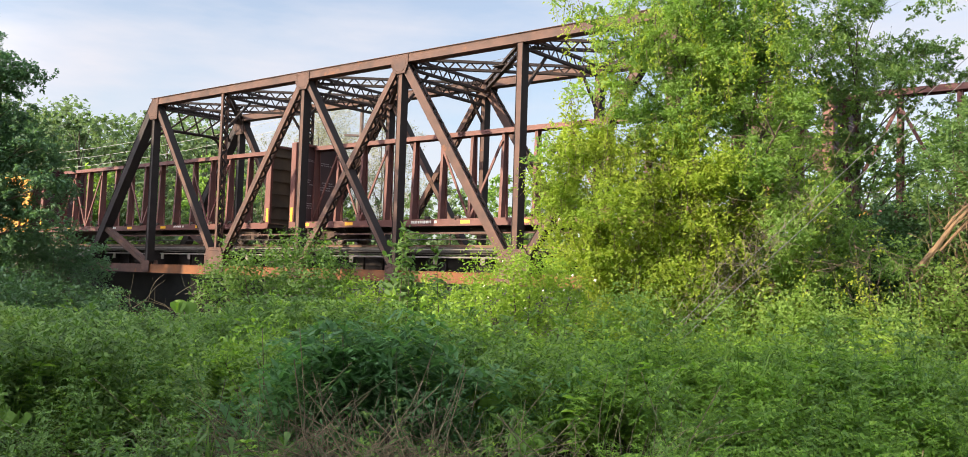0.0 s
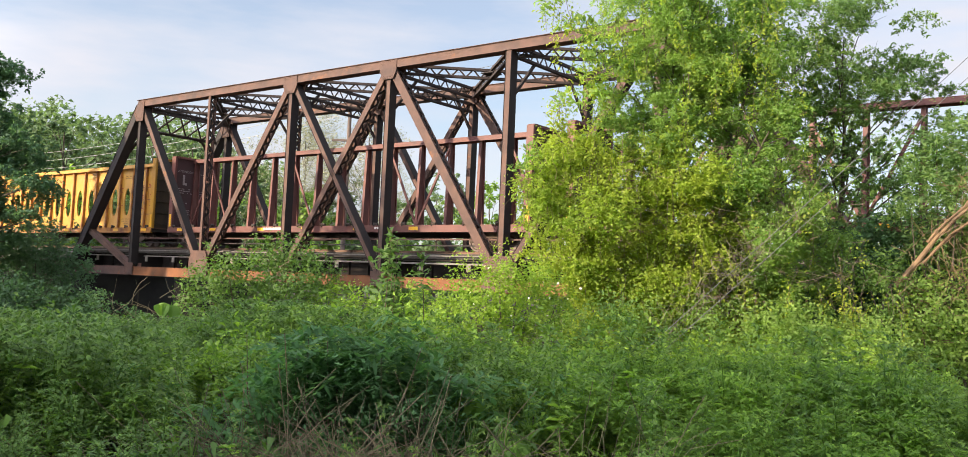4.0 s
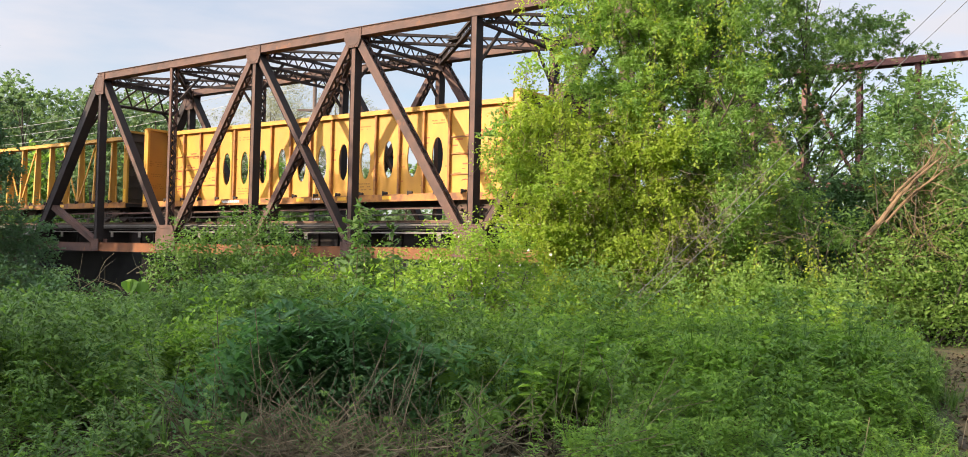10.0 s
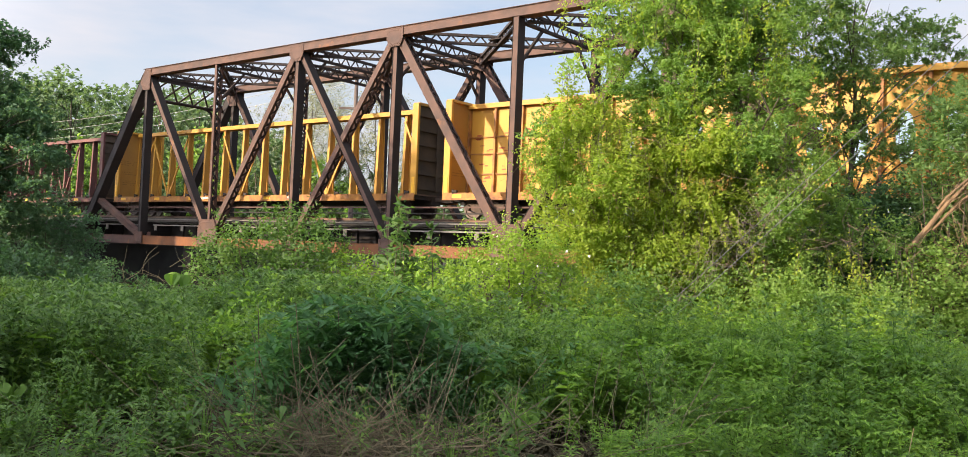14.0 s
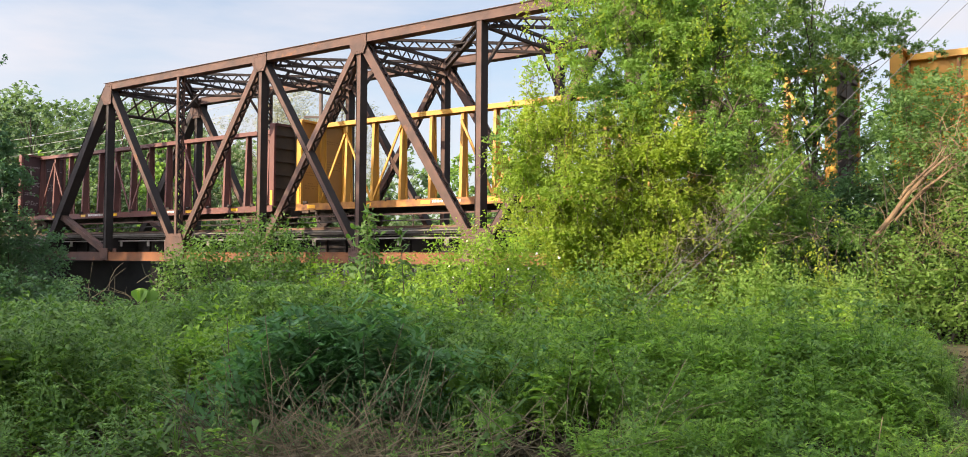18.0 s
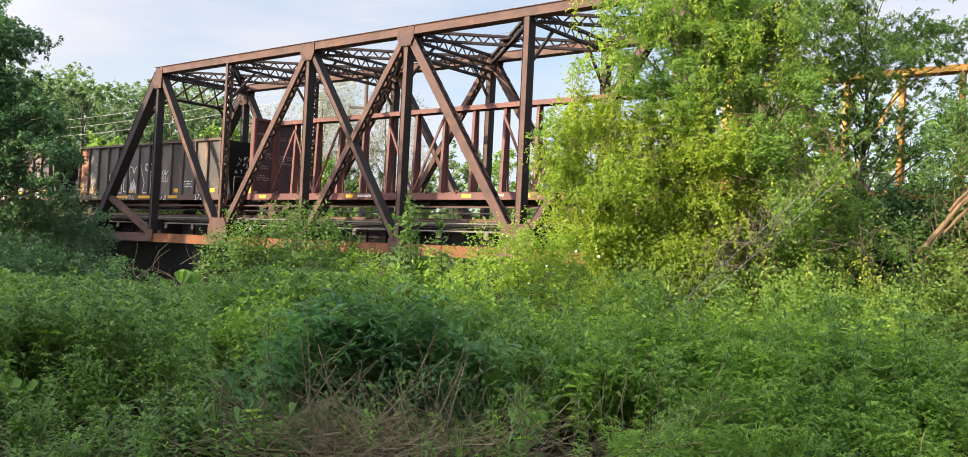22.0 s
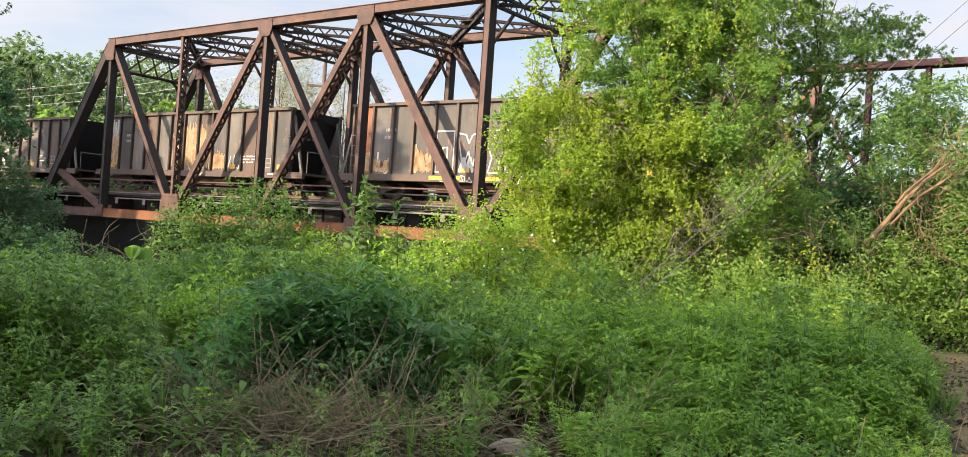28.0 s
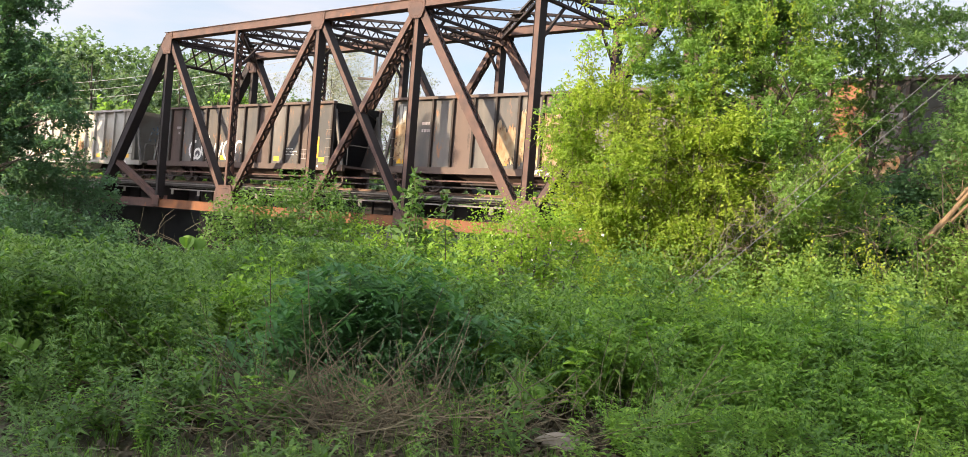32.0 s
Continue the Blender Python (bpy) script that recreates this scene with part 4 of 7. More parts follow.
def gondola(L, body, end_mat, seed, label, panels, stake, end_paint):
    """Coal gondola: ribbed sides, inward-sloping ends, heaped rim, trucks."""
    rng = random.Random(seed)
    zb, zt = 1.02, 3.92
    car = empty("coal_gondola", BRIDGE @ pose(0, MID_Y, RAIL_Z), label, "rail car", "freight train")
    for s in (-1, 1):
        bm = bmesh.new()
        y0, y1 = sorted((s * 1.42, s * 1.46))
        bm.free()
        n = 13
        for i in range(n):
            bm = bmesh.new()
            xa, xb = -L / 2 + L * i / n, -L / 2 + L * (i + 1) / n
            box(bm, xa, xb, y0, y1, zb, zt)
            part("side_panel", bm, panels[i % len(panels)], car)
        for i in range(n + 1):
            x = -L / 2 + 0.06 + (L - 0.12) * i / n
            y0, y1 = sorted((s * 1.46, s * 1.58))
            bm = bmesh.new()
            box(bm, x - 0.05, x + 0.05, y0, y1, zb - 0.05, zt - 0.06)
            part("side_stake", bm, stake, car)
        bm = bmesh.new()
        box(bm, -L / 2 - 0.04, L / 2 + 0.04, s * 1.50 - 0.11, s * 1.50 + 0.11, zt - 0.06, zt + 0.06)
        part("top_rail", bm, end_mat, car)
        bm = bmesh.new()
        box(bm, -L / 2 - 0.9, L / 2 + 0.9, s * 1.5 - 0.08, s * 1.5 + 0.08, zb - 0.28, zb)
        part("side_sill", bm, end_mat, car)
        # tub slung below the sill between the trucks
        bm = bmesh.new()
        y0 = s * 1.38
        vs = [bm.verts.new(p) for p in ((-L / 2 + 3.6, y0, zb - 0.28), (L / 2 - 3.6, y0, zb - 0.28), (L / 2 - 4.6, s * 1.05, 0.36), (-L / 2 + 4.6, s * 1.05, 0.36))]
        bm.faces.new(vs)
        bmesh.ops.solidify(bm, geom=bm.faces[:], thickness=0.03)
        part("tub_side", bm, end_mat, car)
    for s in (-1, 1):
        bm = bmesh.new()
        xo, xi = s * (L / 2 - 0.02), s * (L / 2 - 1.15)
        vs = [bm.verts.new(p) for p in ((xo, -1.42, zt), (xo, 1.42, zt), (xi, 1.42, zb), (xi, -1.42, zb))]
        bm.faces.new(vs)
        bmesh.ops.solidify(bm, geom=bm.faces[:], thickness=0.04)
        end = part("end_slope", bm, end_paint, car)
        for y in (-0.95, 0.95):
            bm = bmesh.new()
            bar(bm, (s * (L / 2 - 0.1), y * 1.42, zt - 0.3), (s * (L / 2 + 0.6), y * 1.42, zb), 0.09, 0.12)
            part("end_brace", bm, M_GREYCAR, end)
        bm = bmesh.new()
        box(bm, *sorted((s * (L / 2 - 1.1), s * (L / 2 + 0.9))), -1.4, 1.4, zb - 0.12, zb - 0.02)
        part("end_platform", bm, end_mat, car)
        bm = bmesh.new()
        xx = s * (L / 2 + 0.82)
        for y in (-1.25, 1.25):
            tube(bm, [(xx, y, zb), (xx, y, zb + 0.95)], [0.022, 0.022], 6)
        tube(bm, [(xx, -1.25, zb + 0.95), (xx, 1.25, zb + 0.95)], [0.022, 0.022], 6)
        part("handrail", bm, M_GREY, car)
        for k in range(4):
            z = zb + 0.35 + k * 0.42
            bm = bmesh.new()
            tube(bm, [(s * (L / 2 - 0.35), -1.60, z), (s * (L / 2 - 0.0), -1.60, z)], [0.016, 0.016], 6)
            part("grab_iron", bm, M_GREY, car)
        coupler(car, s * (L / 2 + 0.85), s)
    bm = bmesh.new()
    box(bm, -L / 2 - 0.8, L / 2 + 0.8, -0.26, 0.26, 0.55, 0.85)
    box(bm, -L / 2 + 3.8, L / 2 - 3.8, -1.1, 1.1, 0.34, 0.40)
    part("centre_sill", bm, M_DARK, car)
    # floor and the load's ragged rim
    bm = bmesh.new()
    nx, ny = 40, 8
    grid = []
    for i in range(nx + 1):
        for j in range(ny + 1):
            x, y = -L / 2 + 0.1 + (L - 0.2) * i / nx, -1.4 + 2.8 * j / ny
            hgt = zt - 0.55 + 0.55 * math.cos(y * 1.0) * (0.75 + 0.5 * noise.noise((x * 0.45 + seed * 7, y * 0.6, 1.0)))
            grid.append(bm.verts.new((x, y, hgt)))
    for i in range(nx):
        for j in range(ny):
            k = i * (ny + 1) + j
            bm.faces.new((grid[k], grid[k + ny + 1], grid[k + ny + 2], grid[k + 1]))
    part("load", bm, M_LOAD, car, "heaped scrap load just above the rim")
    for x in (-L / 2 + 1.15, L / 2 - 1.15):
        truck(car, x)
    # markings and graffiti on the near side, between the stakes
    step = (L - 0.12) / 13
    for i in (0, 5, 9, 12):
        bm = bmesh.new()
        x = -L / 2 + i * step + 0.3
        box(bm, x, x + 0.42, -1.466, -1.461, zb + 0.12, zb + 0.34)
        part("reflector", bm, M_ORANGE, car)
    bars(car, rng, Matrix.Translation((L * 0.30, -1.463, zb + 0.75)) @ pose(0, 0, 0, 90), 0.9, 3, 0.14, M_WHITE)
    bars(car, rng, Matrix.Translation((-L * 0.36, -1.463, zb + 1.9)) @ pose(0, 0, 0, 90), 0.8, 2, 0.30, M_TEXT)
    bars(car, rng, Matrix.Translation((L * 0.43, -1.582, zb - 0.06)) @ pose(0, 0, 0, 90), 0.8, 1, 0.2, M_WHITE)
    return car, step, zb


M_LOAD = material("heaped_scrap_load", (0.10, 0.075, 0.055), 0.95, 0.0, (0.17, 0.11, 0.07), 1.5, 12, 1.0)


def scrawl(car, rng, x0, x1, z0, z1, mat, n, thick=0.07, y=-1.464):
    """Sprayed strokes: open angular loops of flat ribbons."""
    bm = bmesh.new()
    for i in range(n):
        u0, u1 = x0 + (x1 - x0) * i / n, x0 + (x1 - x0) * (i + 0.85) / n
        pts = [(u0, z0 + rng.uniform(0, 0.2) * (z1 - z0))]
        for k in range(rng.randint(3, 5)):
            pts.append((rng.uniform(u0, u1), rng.choice((z0, z1)) + rng.uniform(-0.2, 0.2) * (z1 - z0)))
        for (a, b), (c, d) in zip(pts, pts[1:]):
            bar(bm, (a, y, b), (c, y, d), 0.004, thick)
    part("graffiti", bm, mat, car)["kind"] = "stuff"


def strokes(car, lines, x0, x1, z0, z1, mat, thick, y=-1.465, name="graffiti"):
    """Sprayed lines given in a unit square, drawn as flat ribbons on the side."""
    bm = bmesh.new()
    for line in lines:
        pts = [(x0 + (x1 - x0) * u, y, z0 + (z1 - z0) * w) for u, w in line]
        for p, q in zip(pts, pts[1:]):
            bar(bm, p, q, 0.004, thick)
    part(name, bm, mat, car)["kind"] = "stuff"


def loop(cx, cz, rx, rz, a0=0, a1=360, n=10):
    return [(cx + rx * math.cos(radians(a0 + (a1 - a0) * i / n)), cz + rz * math.sin(radians(a0 + (a1 - a0) * i / n))) for i in range(n + 1)]


def peeled(car, rng, x0, x1, z0, z1, y=-1.469):
    """A ragged patch of bare or peeling paint between two stakes."""
    bm = bmesh.new()
    n, low, top = 26, [], []
    for i in range(n):
        x = x0 + (x1 - x0) * i / (n - 1)
        low.append(bm.verts.new((x, y, z0 + rng.uniform(0, 0.12) * (z1 - z0))))
        top.append(bm.verts.new((x, y, z1 - (0.16 + 0.30 * noise.noise((x * 2.2, z1, 3.0)) + rng.uniform(0, 0.22)) * (z1 - z0))))
    for i in range(n - 1):
        bm.faces.new((low[i], low[i + 1], top[i + 1], top[i]))
    bmesh.ops.solidify(bm, geom=bm.faces[:], thickness=0.002)
    part("peeled_patch", bm, M_PEEL, car, "cream and rust peeling paint")


def end_tag(car, L, seed, mat):
    """Scribbled tag on the sloping end sheet."""
    rng = random.Random(seed)
    bm = bmesh.new()
    top, low = Vector((L / 2 + 0.005, 0, 3.92)), Vector((L / 2 - 1.125, 0, 1.02))
    for row, n, size in ((0.30, 4, 0.20), (0.42, 4, 0.17), (0.53, 3, 0.13)) if seed == 5 else ((0.30, 3, 0.08), (0.42, 2, 0.10)):
        for i in range(n):
            y0 = -0.1 + i * 0.30
            pts = [(y0 + rng.uniform(-0.12, 0.12), row + rng.uniform(-1, 1) * size * 0.3) for _ in range(5)]
            for (a, u), (c, w) in zip(pts, pts[1:]):
                p, q = top.lerp(low, u), top.lerp(low, w)
                bar(bm, (p.x + 0.05, a, p.z), (q.x + 0.05, c, q.z), 0.025, 0.03)
    part("graffiti", bm, mat, car)["kind"] = "stuff"


def build_train():
    def put(car, right, L):
        TRAIN_CARS.append((car, right - L / 2))
    for right, tint, plated, seed in ((50.4, "red", False, 1), (25.2, "red", False, 2), (0.0, "red", False, 3), (-25.2, "yellow", True, 4), (-50.4, "yellow", False, 5), (-75.6, "red", False, 6)):
        body, end = (M_RED, M_MAROON) if tint == "red" else (M_YELLOW, M_YBULK)
        put(centerbeam(tint, 23.6, body, end, plated, seed), right, 23.6)
    rng = random.Random(9)
    K, G, R, B = M_BLACKCAR, M_GREYCAR, M_RUSTPANEL, M_BROWNCAR
    for right, L, body, em, lab, kind, pan, stake, ep in (
            (-101.5, 14.7, K, B, "weathered black coal gondola with white graffiti and yellow markers", 1, (R, G, K, K, K, K, K, K, G, K, K, G, K), B, M_ENDBLACK),
            (-120.0, 14.8, K, B, "sooty grey coal gondola with dark stakes and pale graffiti", 2, (G, K, G, B, G, K, G, B, K, G, B, G, K), M_DARK, M_ENDBLACK),
            (-138.7, 14.6, K, B, "rust-stained black coal gondola with large white graffiti letters", 3, (K, B, G, K, K, K, G, K, B, G, K, B, K), M_DARK, M_ENDBLACK),
            (-156.0, 14.6, M_WCAR, M_WCAR, "pale weathered gondola with blue graffiti on its end", 4, (M_WCAR,), M_WCAR, M_WCAR)):
        car, step, zb = gondola(L, body, em, kind, lab, pan, stake, ep)
        x = -L / 2 + 0.06
        if kind == 1:
            # tall hollow letters over four panels
            strokes(car, [[(0.02, 0.0), (0.02, 1.0), (0.24, 1.0), (0.24, 0.05), (0.16, 0.05), (0.16, 0.6), (0.10, 0.6), (0.10, 0.0), (0.02, 0.0)],
                          [(0.28, 0.95), (0.36, 0.1), (0.42, 0.5), (0.48, 0.1), (0.55, 0.95), (0.46, 0.9), (0.42, 0.7), (0.38, 0.9), (0.28, 0.95)],
                          [(0.58, 1.0), (0.70, 0.35), (0.66, 0.0), (0.78, 0.0), (0.80, 0.4)],
                          [(0.72, 1.0), (0.98, 1.0), (0.98, 0.0), (0.86, 0.0), (0.86, 0.75), (0.72, 0.8), (0.72, 1.0)]],
                    x + step * 4.0, x + step * 7.6, zb + 0.12, zb + 1.75, M_WHITE, 0.055)
            strokes(car, [[(0.3, 0), (0.42, 0.75), (0.5, 0.1), (0.6, 0.75), (0.7, 0.0)], [(0.36, 0.3), (0.64, 0.3)]], x + step * 4.7, x + step * 6.2, zb + 0.12, zb + 0.9, M_WHITE, 0.13)
            scrawl(car, rng, x + step * 1.25, x + step * 1.95, zb + 0.1, zb + 0.8, M_WHITE, 2, 0.05)
            scrawl(car, rng, x + step * 2.9, x + step * 3.3, zb + 0.1, zb + 1.1, M_CREAM, 2, 0.09)
            strokes(car, [loop(0.2, 0.75, 0.14, 0.2), loop(0.2, 0.25, 0.14, 0.2), [(0.5, 1), (0.5, 0.55), (0.85, 0.95)], [(0.5, 0.45), (0.5, 0), (0.85, 0.1), (0.85, 0.45)]],
                    x + step * 8.1, x + step * 8.75, zb + 0.7, zb + 1.4, M_WHITE, 0.04)
            for k, (u, w) in enumerate(((3.9, 5.3), (6.2, 7.3), (8.9, 9.7))):
                bm = bmesh.new()
                box(bm, x + step * u, x + step * w, -1.588, -1.583, zb - 0.2, zb - 0.05)
                part("sill_stripe", bm, M_ORANGE, car)
            scrawl(car, rng, x + step * 4.4, x + step * 5.9, zb - 0.26, zb - 0.04, M_WHITE, 5, 0.03, -1.592)
            scrawl(car, rng, x + step * 7.4, x + step * 8.8, zb - 0.26, zb - 0.04, M_WHITE, 5, 0.03, -1.592)
            scrawl(car, rng, x + step * 11.2, x + step * 11.9, zb - 0.26, zb - 0.02, M_WHITE, 3, 0.035, -1.592)
            strokes(car, [[(0, 0), (0, 1), (1, 1), (1, 0), (0, 0)], [(0, 0.5), (1, 0.5)], [(0.33, 0), (0.33, 1)], [(0.66, 0), (0.66, 1)]], x + step * 11.1, x + step * 11.8, zb + 0.2, zb + 0.62, M_TEXT, 0.035, name="data_panel")
            for k, h in ((0, 1.1), (1, 0.8), (3, 1.3)):
                peeled(car, rng, x + step * k + 0.06, x + step * (k + 1) - 0.06, zb + 0.05, zb + h)
            end_tag(car, L, 5, M_WHITE)
        elif kind == 2:
            for k, h in ((0, 2.9), (5, 2.3), (6, 2.7), (7, 2.9), (8, 1.2)):
                peeled(car, rng, x + step * k + 0.06, x + step * (k + 1) - 0.06, zb + 0.05, zb + h)
            scrawl(car, rng, x + step * 6.1, x + step * 6.95, zb + 0.15, zb + 1.0, M_CREAM, 3, 0.1)
            bars(car, rng, Matrix.Translation((x + step * 7.5, -1.463, zb + 1.35)) @ pose(0, 0, 0, 90), 0.95, 2, 0.30, M_WHITE)
            scrawl(car, rng, x + step * 9.1, x + step * 9.9, zb + 0.2, zb + 0.7, M_WHITE, 3, 0.04)
            strokes(car, [[(0.2, 0.0), (0.2, 1.0)], [(0.5, 0.1), (0.5, 0.95)], [(0.8, 0.3), (0.8, 1.0)]], x + step * 0.15, x + step * 0.8, zb + 0.5, zb + 2.7, M_WCAR, 0.17, name="bare_patch")
            strokes(car, [[(0, 0), (0, 1), (1, 1), (1, 0), (0, 0)], [(0, 0.5), (1, 0.5)], [(0.5, 0), (0.5, 1)]], x + step * 11.1, x + step * 11.8, zb + 0.2, zb + 0.62, M_TEXT, 0.035, name="data_panel")
            scrawl(car, rng, x + step * 6.6, x + step * 7.6, zb - 0.24, zb - 0.06, M_WHITE, 4, 0.035, -1.592)
            end_tag(car, L, 6, M_TEXT)
        elif kind == 3:
            # fat rounded loops low on the side
            strokes(car, [loop(0.10, 0.5, 0.09, 0.45, 70, 330), loop(0.17, 0.30, 0.06, 0.25), loop(0.33, 0.55, 0.09, 0.40, 20, 250), loop(0.38, 0.25, 0.07, 0.22), [(0.46, 0.0), (0.50, 0.85), (0.56, 0.15), (0.62, 0.9)],
                          loop(0.72, 0.5, 0.08, 0.45, 100, 400), [(0.72, 0.1), (0.80, 0.8), (0.86, 0.0)], loop(0.92, 0.6, 0.07, 0.34, -60, 220)],
                    x + step * 2.6, x + step * 7.0, zb + 0.1, zb + 1.15, M_WHITE, 0.13)
            strokes(car, [[(0.1, 0.1), (0.3, 0.9), (0.5, 0.2), (0.7, 0.9)], loop(0.8, 0.4, 0.15, 0.3)], x + step * 3.6, x + step * 4.3, zb + 1.1, zb + 1.5, M_WHITE, 0.05)
            bars(car, rng, Matrix.Translation((x + step * 8.4, -1.463, zb + 1.75)) @ pose(0, 0, 0, 90), 0.7, 1, 0.36, M_TEXT)
            bm = bmesh.new()
            box(bm, x + step * 12.05, x + step * 12.2, -1.468, -1.463, zb + 0.3, zb + 1.3)
            part("marker_stripe", bm, M_ORANGE, car)
            strokes(car, [[(0, 0), (0, 1), (1, 1), (1, 0), (0, 0)], [(0, 0.5), (1, 0.5)], [(0.5, 0), (0.5, 1)]], x + step * 10.9, x + step * 11.6, zb + 0.25, zb + 0.7, M_TEXT, 0.035, name="data_panel")
        else:
            scrawl(car, rng, x + step * 5, x + step * 9, zb + 0.5, zb + 2.2, M_CREAM, 5, 0.12)
            for k in (2, 7, 10):
                peeled(car, rng, x + step * k + 0.06, x + step * (k + 1) - 0.06, zb + 0.05, zb + 1.6)
            end_tag(car, L, 5, M_BLUEGRAF)
        put(car, right, L)


build_train()


# ---- plants ----
def unit(v):
    return v / np.maximum(np.linalg.norm(v, axis=1, keepdims=True), 1e-9)


def leaf_arrays(centers, size, gen, up=0.35, narrow=0.5, fold=0.18, droop=0.25, face=(-0.75, -0.6, 0.5), out=None):
    """Four-cornered leaves, each folded along its midrib, at the centres given."""
    n = len(centers)
    d = gen.normal(size=(n, 3))
    d[:, 2] = d[:, 2] * 0.6 - droop
    d = unit(d)
    nrm = gen.normal(size=(n, 3))
    nrm[:, 2] = np.abs(nrm[:, 2]) + up
    nrm = nrm * 0.8 + np.array(face) * 1.25      # leaves turn to the light
    if out is not None:
        nrm = nrm + out * 0.4
    nrm = unit(nrm - d * np.sum(nrm * d, axis=1, keepdims=True))
    side = np.cross(d, nrm)
    s = size * gen.uniform(0.55, 1.4, size=(n, 1))
    base, tip = centers - d * s * 0.5, centers + d * s * 0.5
    mid = centers - d * s * 0.05
    l = mid + side * s * narrow * 0.5 + nrm * s * fold
    r = mid - side * s * narrow * 0.5 + nrm * s * fold
    v = np.stack([base, l, tip, r], axis=1).reshape(-1, 3)
    q = np.arange(n * 4).reshape(n, 4)
    return v, q


def clump_points(lumps, gen, shell=0.35, twig=22, loose=0.09):
    """Points along many small twigs that fill lumps (x, y, z, rx, ry, rz, count)."""
    out, away = [], []
    for x, y, z, rx, ry, rz, cnt in lumps:
        cnt = int(cnt)
        twigs = max(cnt // twig, 3)
        d = unit(gen.normal(size=(twigs, 3)))
        rad = gen.uniform(shell, 1.05, size=(twigs, 1)) ** 0.6
        c = d * rad
        axis = unit(d + gen.normal(size=(twigs, 3)) * 0.6 + np.array([0, 0, -0.1]))
        i = gen.integers(0, twigs, cnt)
        u = gen.uniform(-0.5, 0.5, size=(cnt, 1))
        k = min(rx, ry, rz)
        p = c[i] * np.array([rx, ry, rz]) + axis[i] * u * 0.75 * k ** 0.5 + gen.normal(size=(cnt, 3)) * loose * k ** 0.5
        out.append(p + np.array([x, y, z]))
        away.append(unit(p / np.array([rx, ry, rz])))
    return np.concatenate(out), np.concatenate(away)


def crown(parent, name, lumps, size, mat, gen, shell=0.35, twig=22, loose=0.09, **kw):
    pts, away = clump_points(lumps, gen, shell, twig, loose)
    v, q = leaf_arrays(pts, size, gen, out=away, **kw)
    ob = new(name, mesh_np(name, v, q, mat))
    ob.parent = parent
    return ob


def tree_lumps(rng, x, y, z0, height, spread, n, leaves, low=0.25):
    """Lumps of an uneven crown."""
    lumps = []
    for i in range(n):
        h = low + (1 - low) * (i + rng.random()) / n
        wide = spread * (0.30 + 0.70 * math.sin(math.pi * min(max((h - low) / (1 - low) * 0.86 + 0.10, 0), 1)))
        a = i * 2.4 + rng.uniform(-0.5, 0.5)
        r = wide * rng.uniform(0.25, 0.8)
        k = spread * rng.uniform(0.28, 0.46)
        lumps.append((x + r * math.cos(a), y + r * math.sin(a), z0 + height * h * 0.92, k, k, k * rng.uniform(0.6, 0.95), leaves / n))
    return lumps


def limbs(parent, rng, x, y, z0, height, lumps, r0, mat, lean=(0, 0)):
    bm = bmesh.new()
    pts, rad = [], []
    n = 8
    for i in range(n):
        u = i / (n - 1)
        pts.append((x + lean[0] * u + 0.12 * math.sin(i * 1.7) * u, y + lean[1] * u + 0.12 * math.cos(i * 1.3) * u, z0 - 0.3 + (height * 0.86 + 0.3) * u))
        rad.append(r0 * (1.25 if i == 0 else 1) * (1 - 0.86 * u))
    tube(bm, pts, rad, 9)
    trunk = part("trunk", bm, mat, parent)
    for j, (lx, ly, lz, kx, _, _, _) in enumerate(lumps):
        u = min(max((lz - z0) / (height * 0.86) - 0.22, 0.12), 0.9)
        i = u * (n - 1)
        a, b = Vector(pts[int(i)]), Vector(pts[min(int(i) + 1, n - 1)])
        s = a.lerp(b, i - int(i))
        e = Vector((lx, ly, lz))
        m = s.lerp(e, 0.55) + Vector((0, 0, 0.10 * (e - s).length))
        bl = bmesh.new()
        r = r0 * 0.36 * (1 - 0.6 * u)
        tube(bl, [s, m, e], [r, r * 0.6, r * 0.2], 5)
        for k in range(3):
            w = e + Vector((rng.uniform(-1, 1), rng.uniform(-1, 1), rng.uniform(-0.4, 0.8))) * kx * 0.9
            tube(bl, [m.lerp(e, 0.5), w], [r * 0.35, r * 0.08], 4)
        part("limb", bl, mat, trunk)
    return trunk


def tree(name, x, y, height, spread, n, leaves, leaf, mat, seed, label, r0=0.2, low=0.25, group="", **kw):
    rng, gen = random.Random(seed), np.random.default_rng(seed)
    z0 = ground_z(x, y)
    ob = empty(name, pose(0, 0, 0), label, "tree", group)
    lumps = tree_lumps(rng, x, y, z0, height, spread, n, leaves, low)
    limbs(ob, rng, x, y, z0, height, lumps, r0, M_BARK)
    crown(ob, "crown", lumps, leaf, mat, gen, **kw)
    return ob


def spread_lumps(rows, depth, deep, density, seed):
    """Lumps from (x, z, radius) rows set about one depth."""
    rng = random.Random(seed)
    out = []
    for i, (x, z, r) in enumerate(rows):
        y = depth + (0, -0.5, 0.5, 0.2, -0.3)[i % 5]
        out.append((x, y, z, r * 1.12, r * deep, r * 1.08, density * r * r))
        if r > 0.6:
            out.append((x + rng.uniform(-0.3, 0.3), y + r * deep * 1.2, z + rng.uniform(-0.2, 0.3), r * 1.1, r * deep, r, density * r * r * 0.5))
    return out


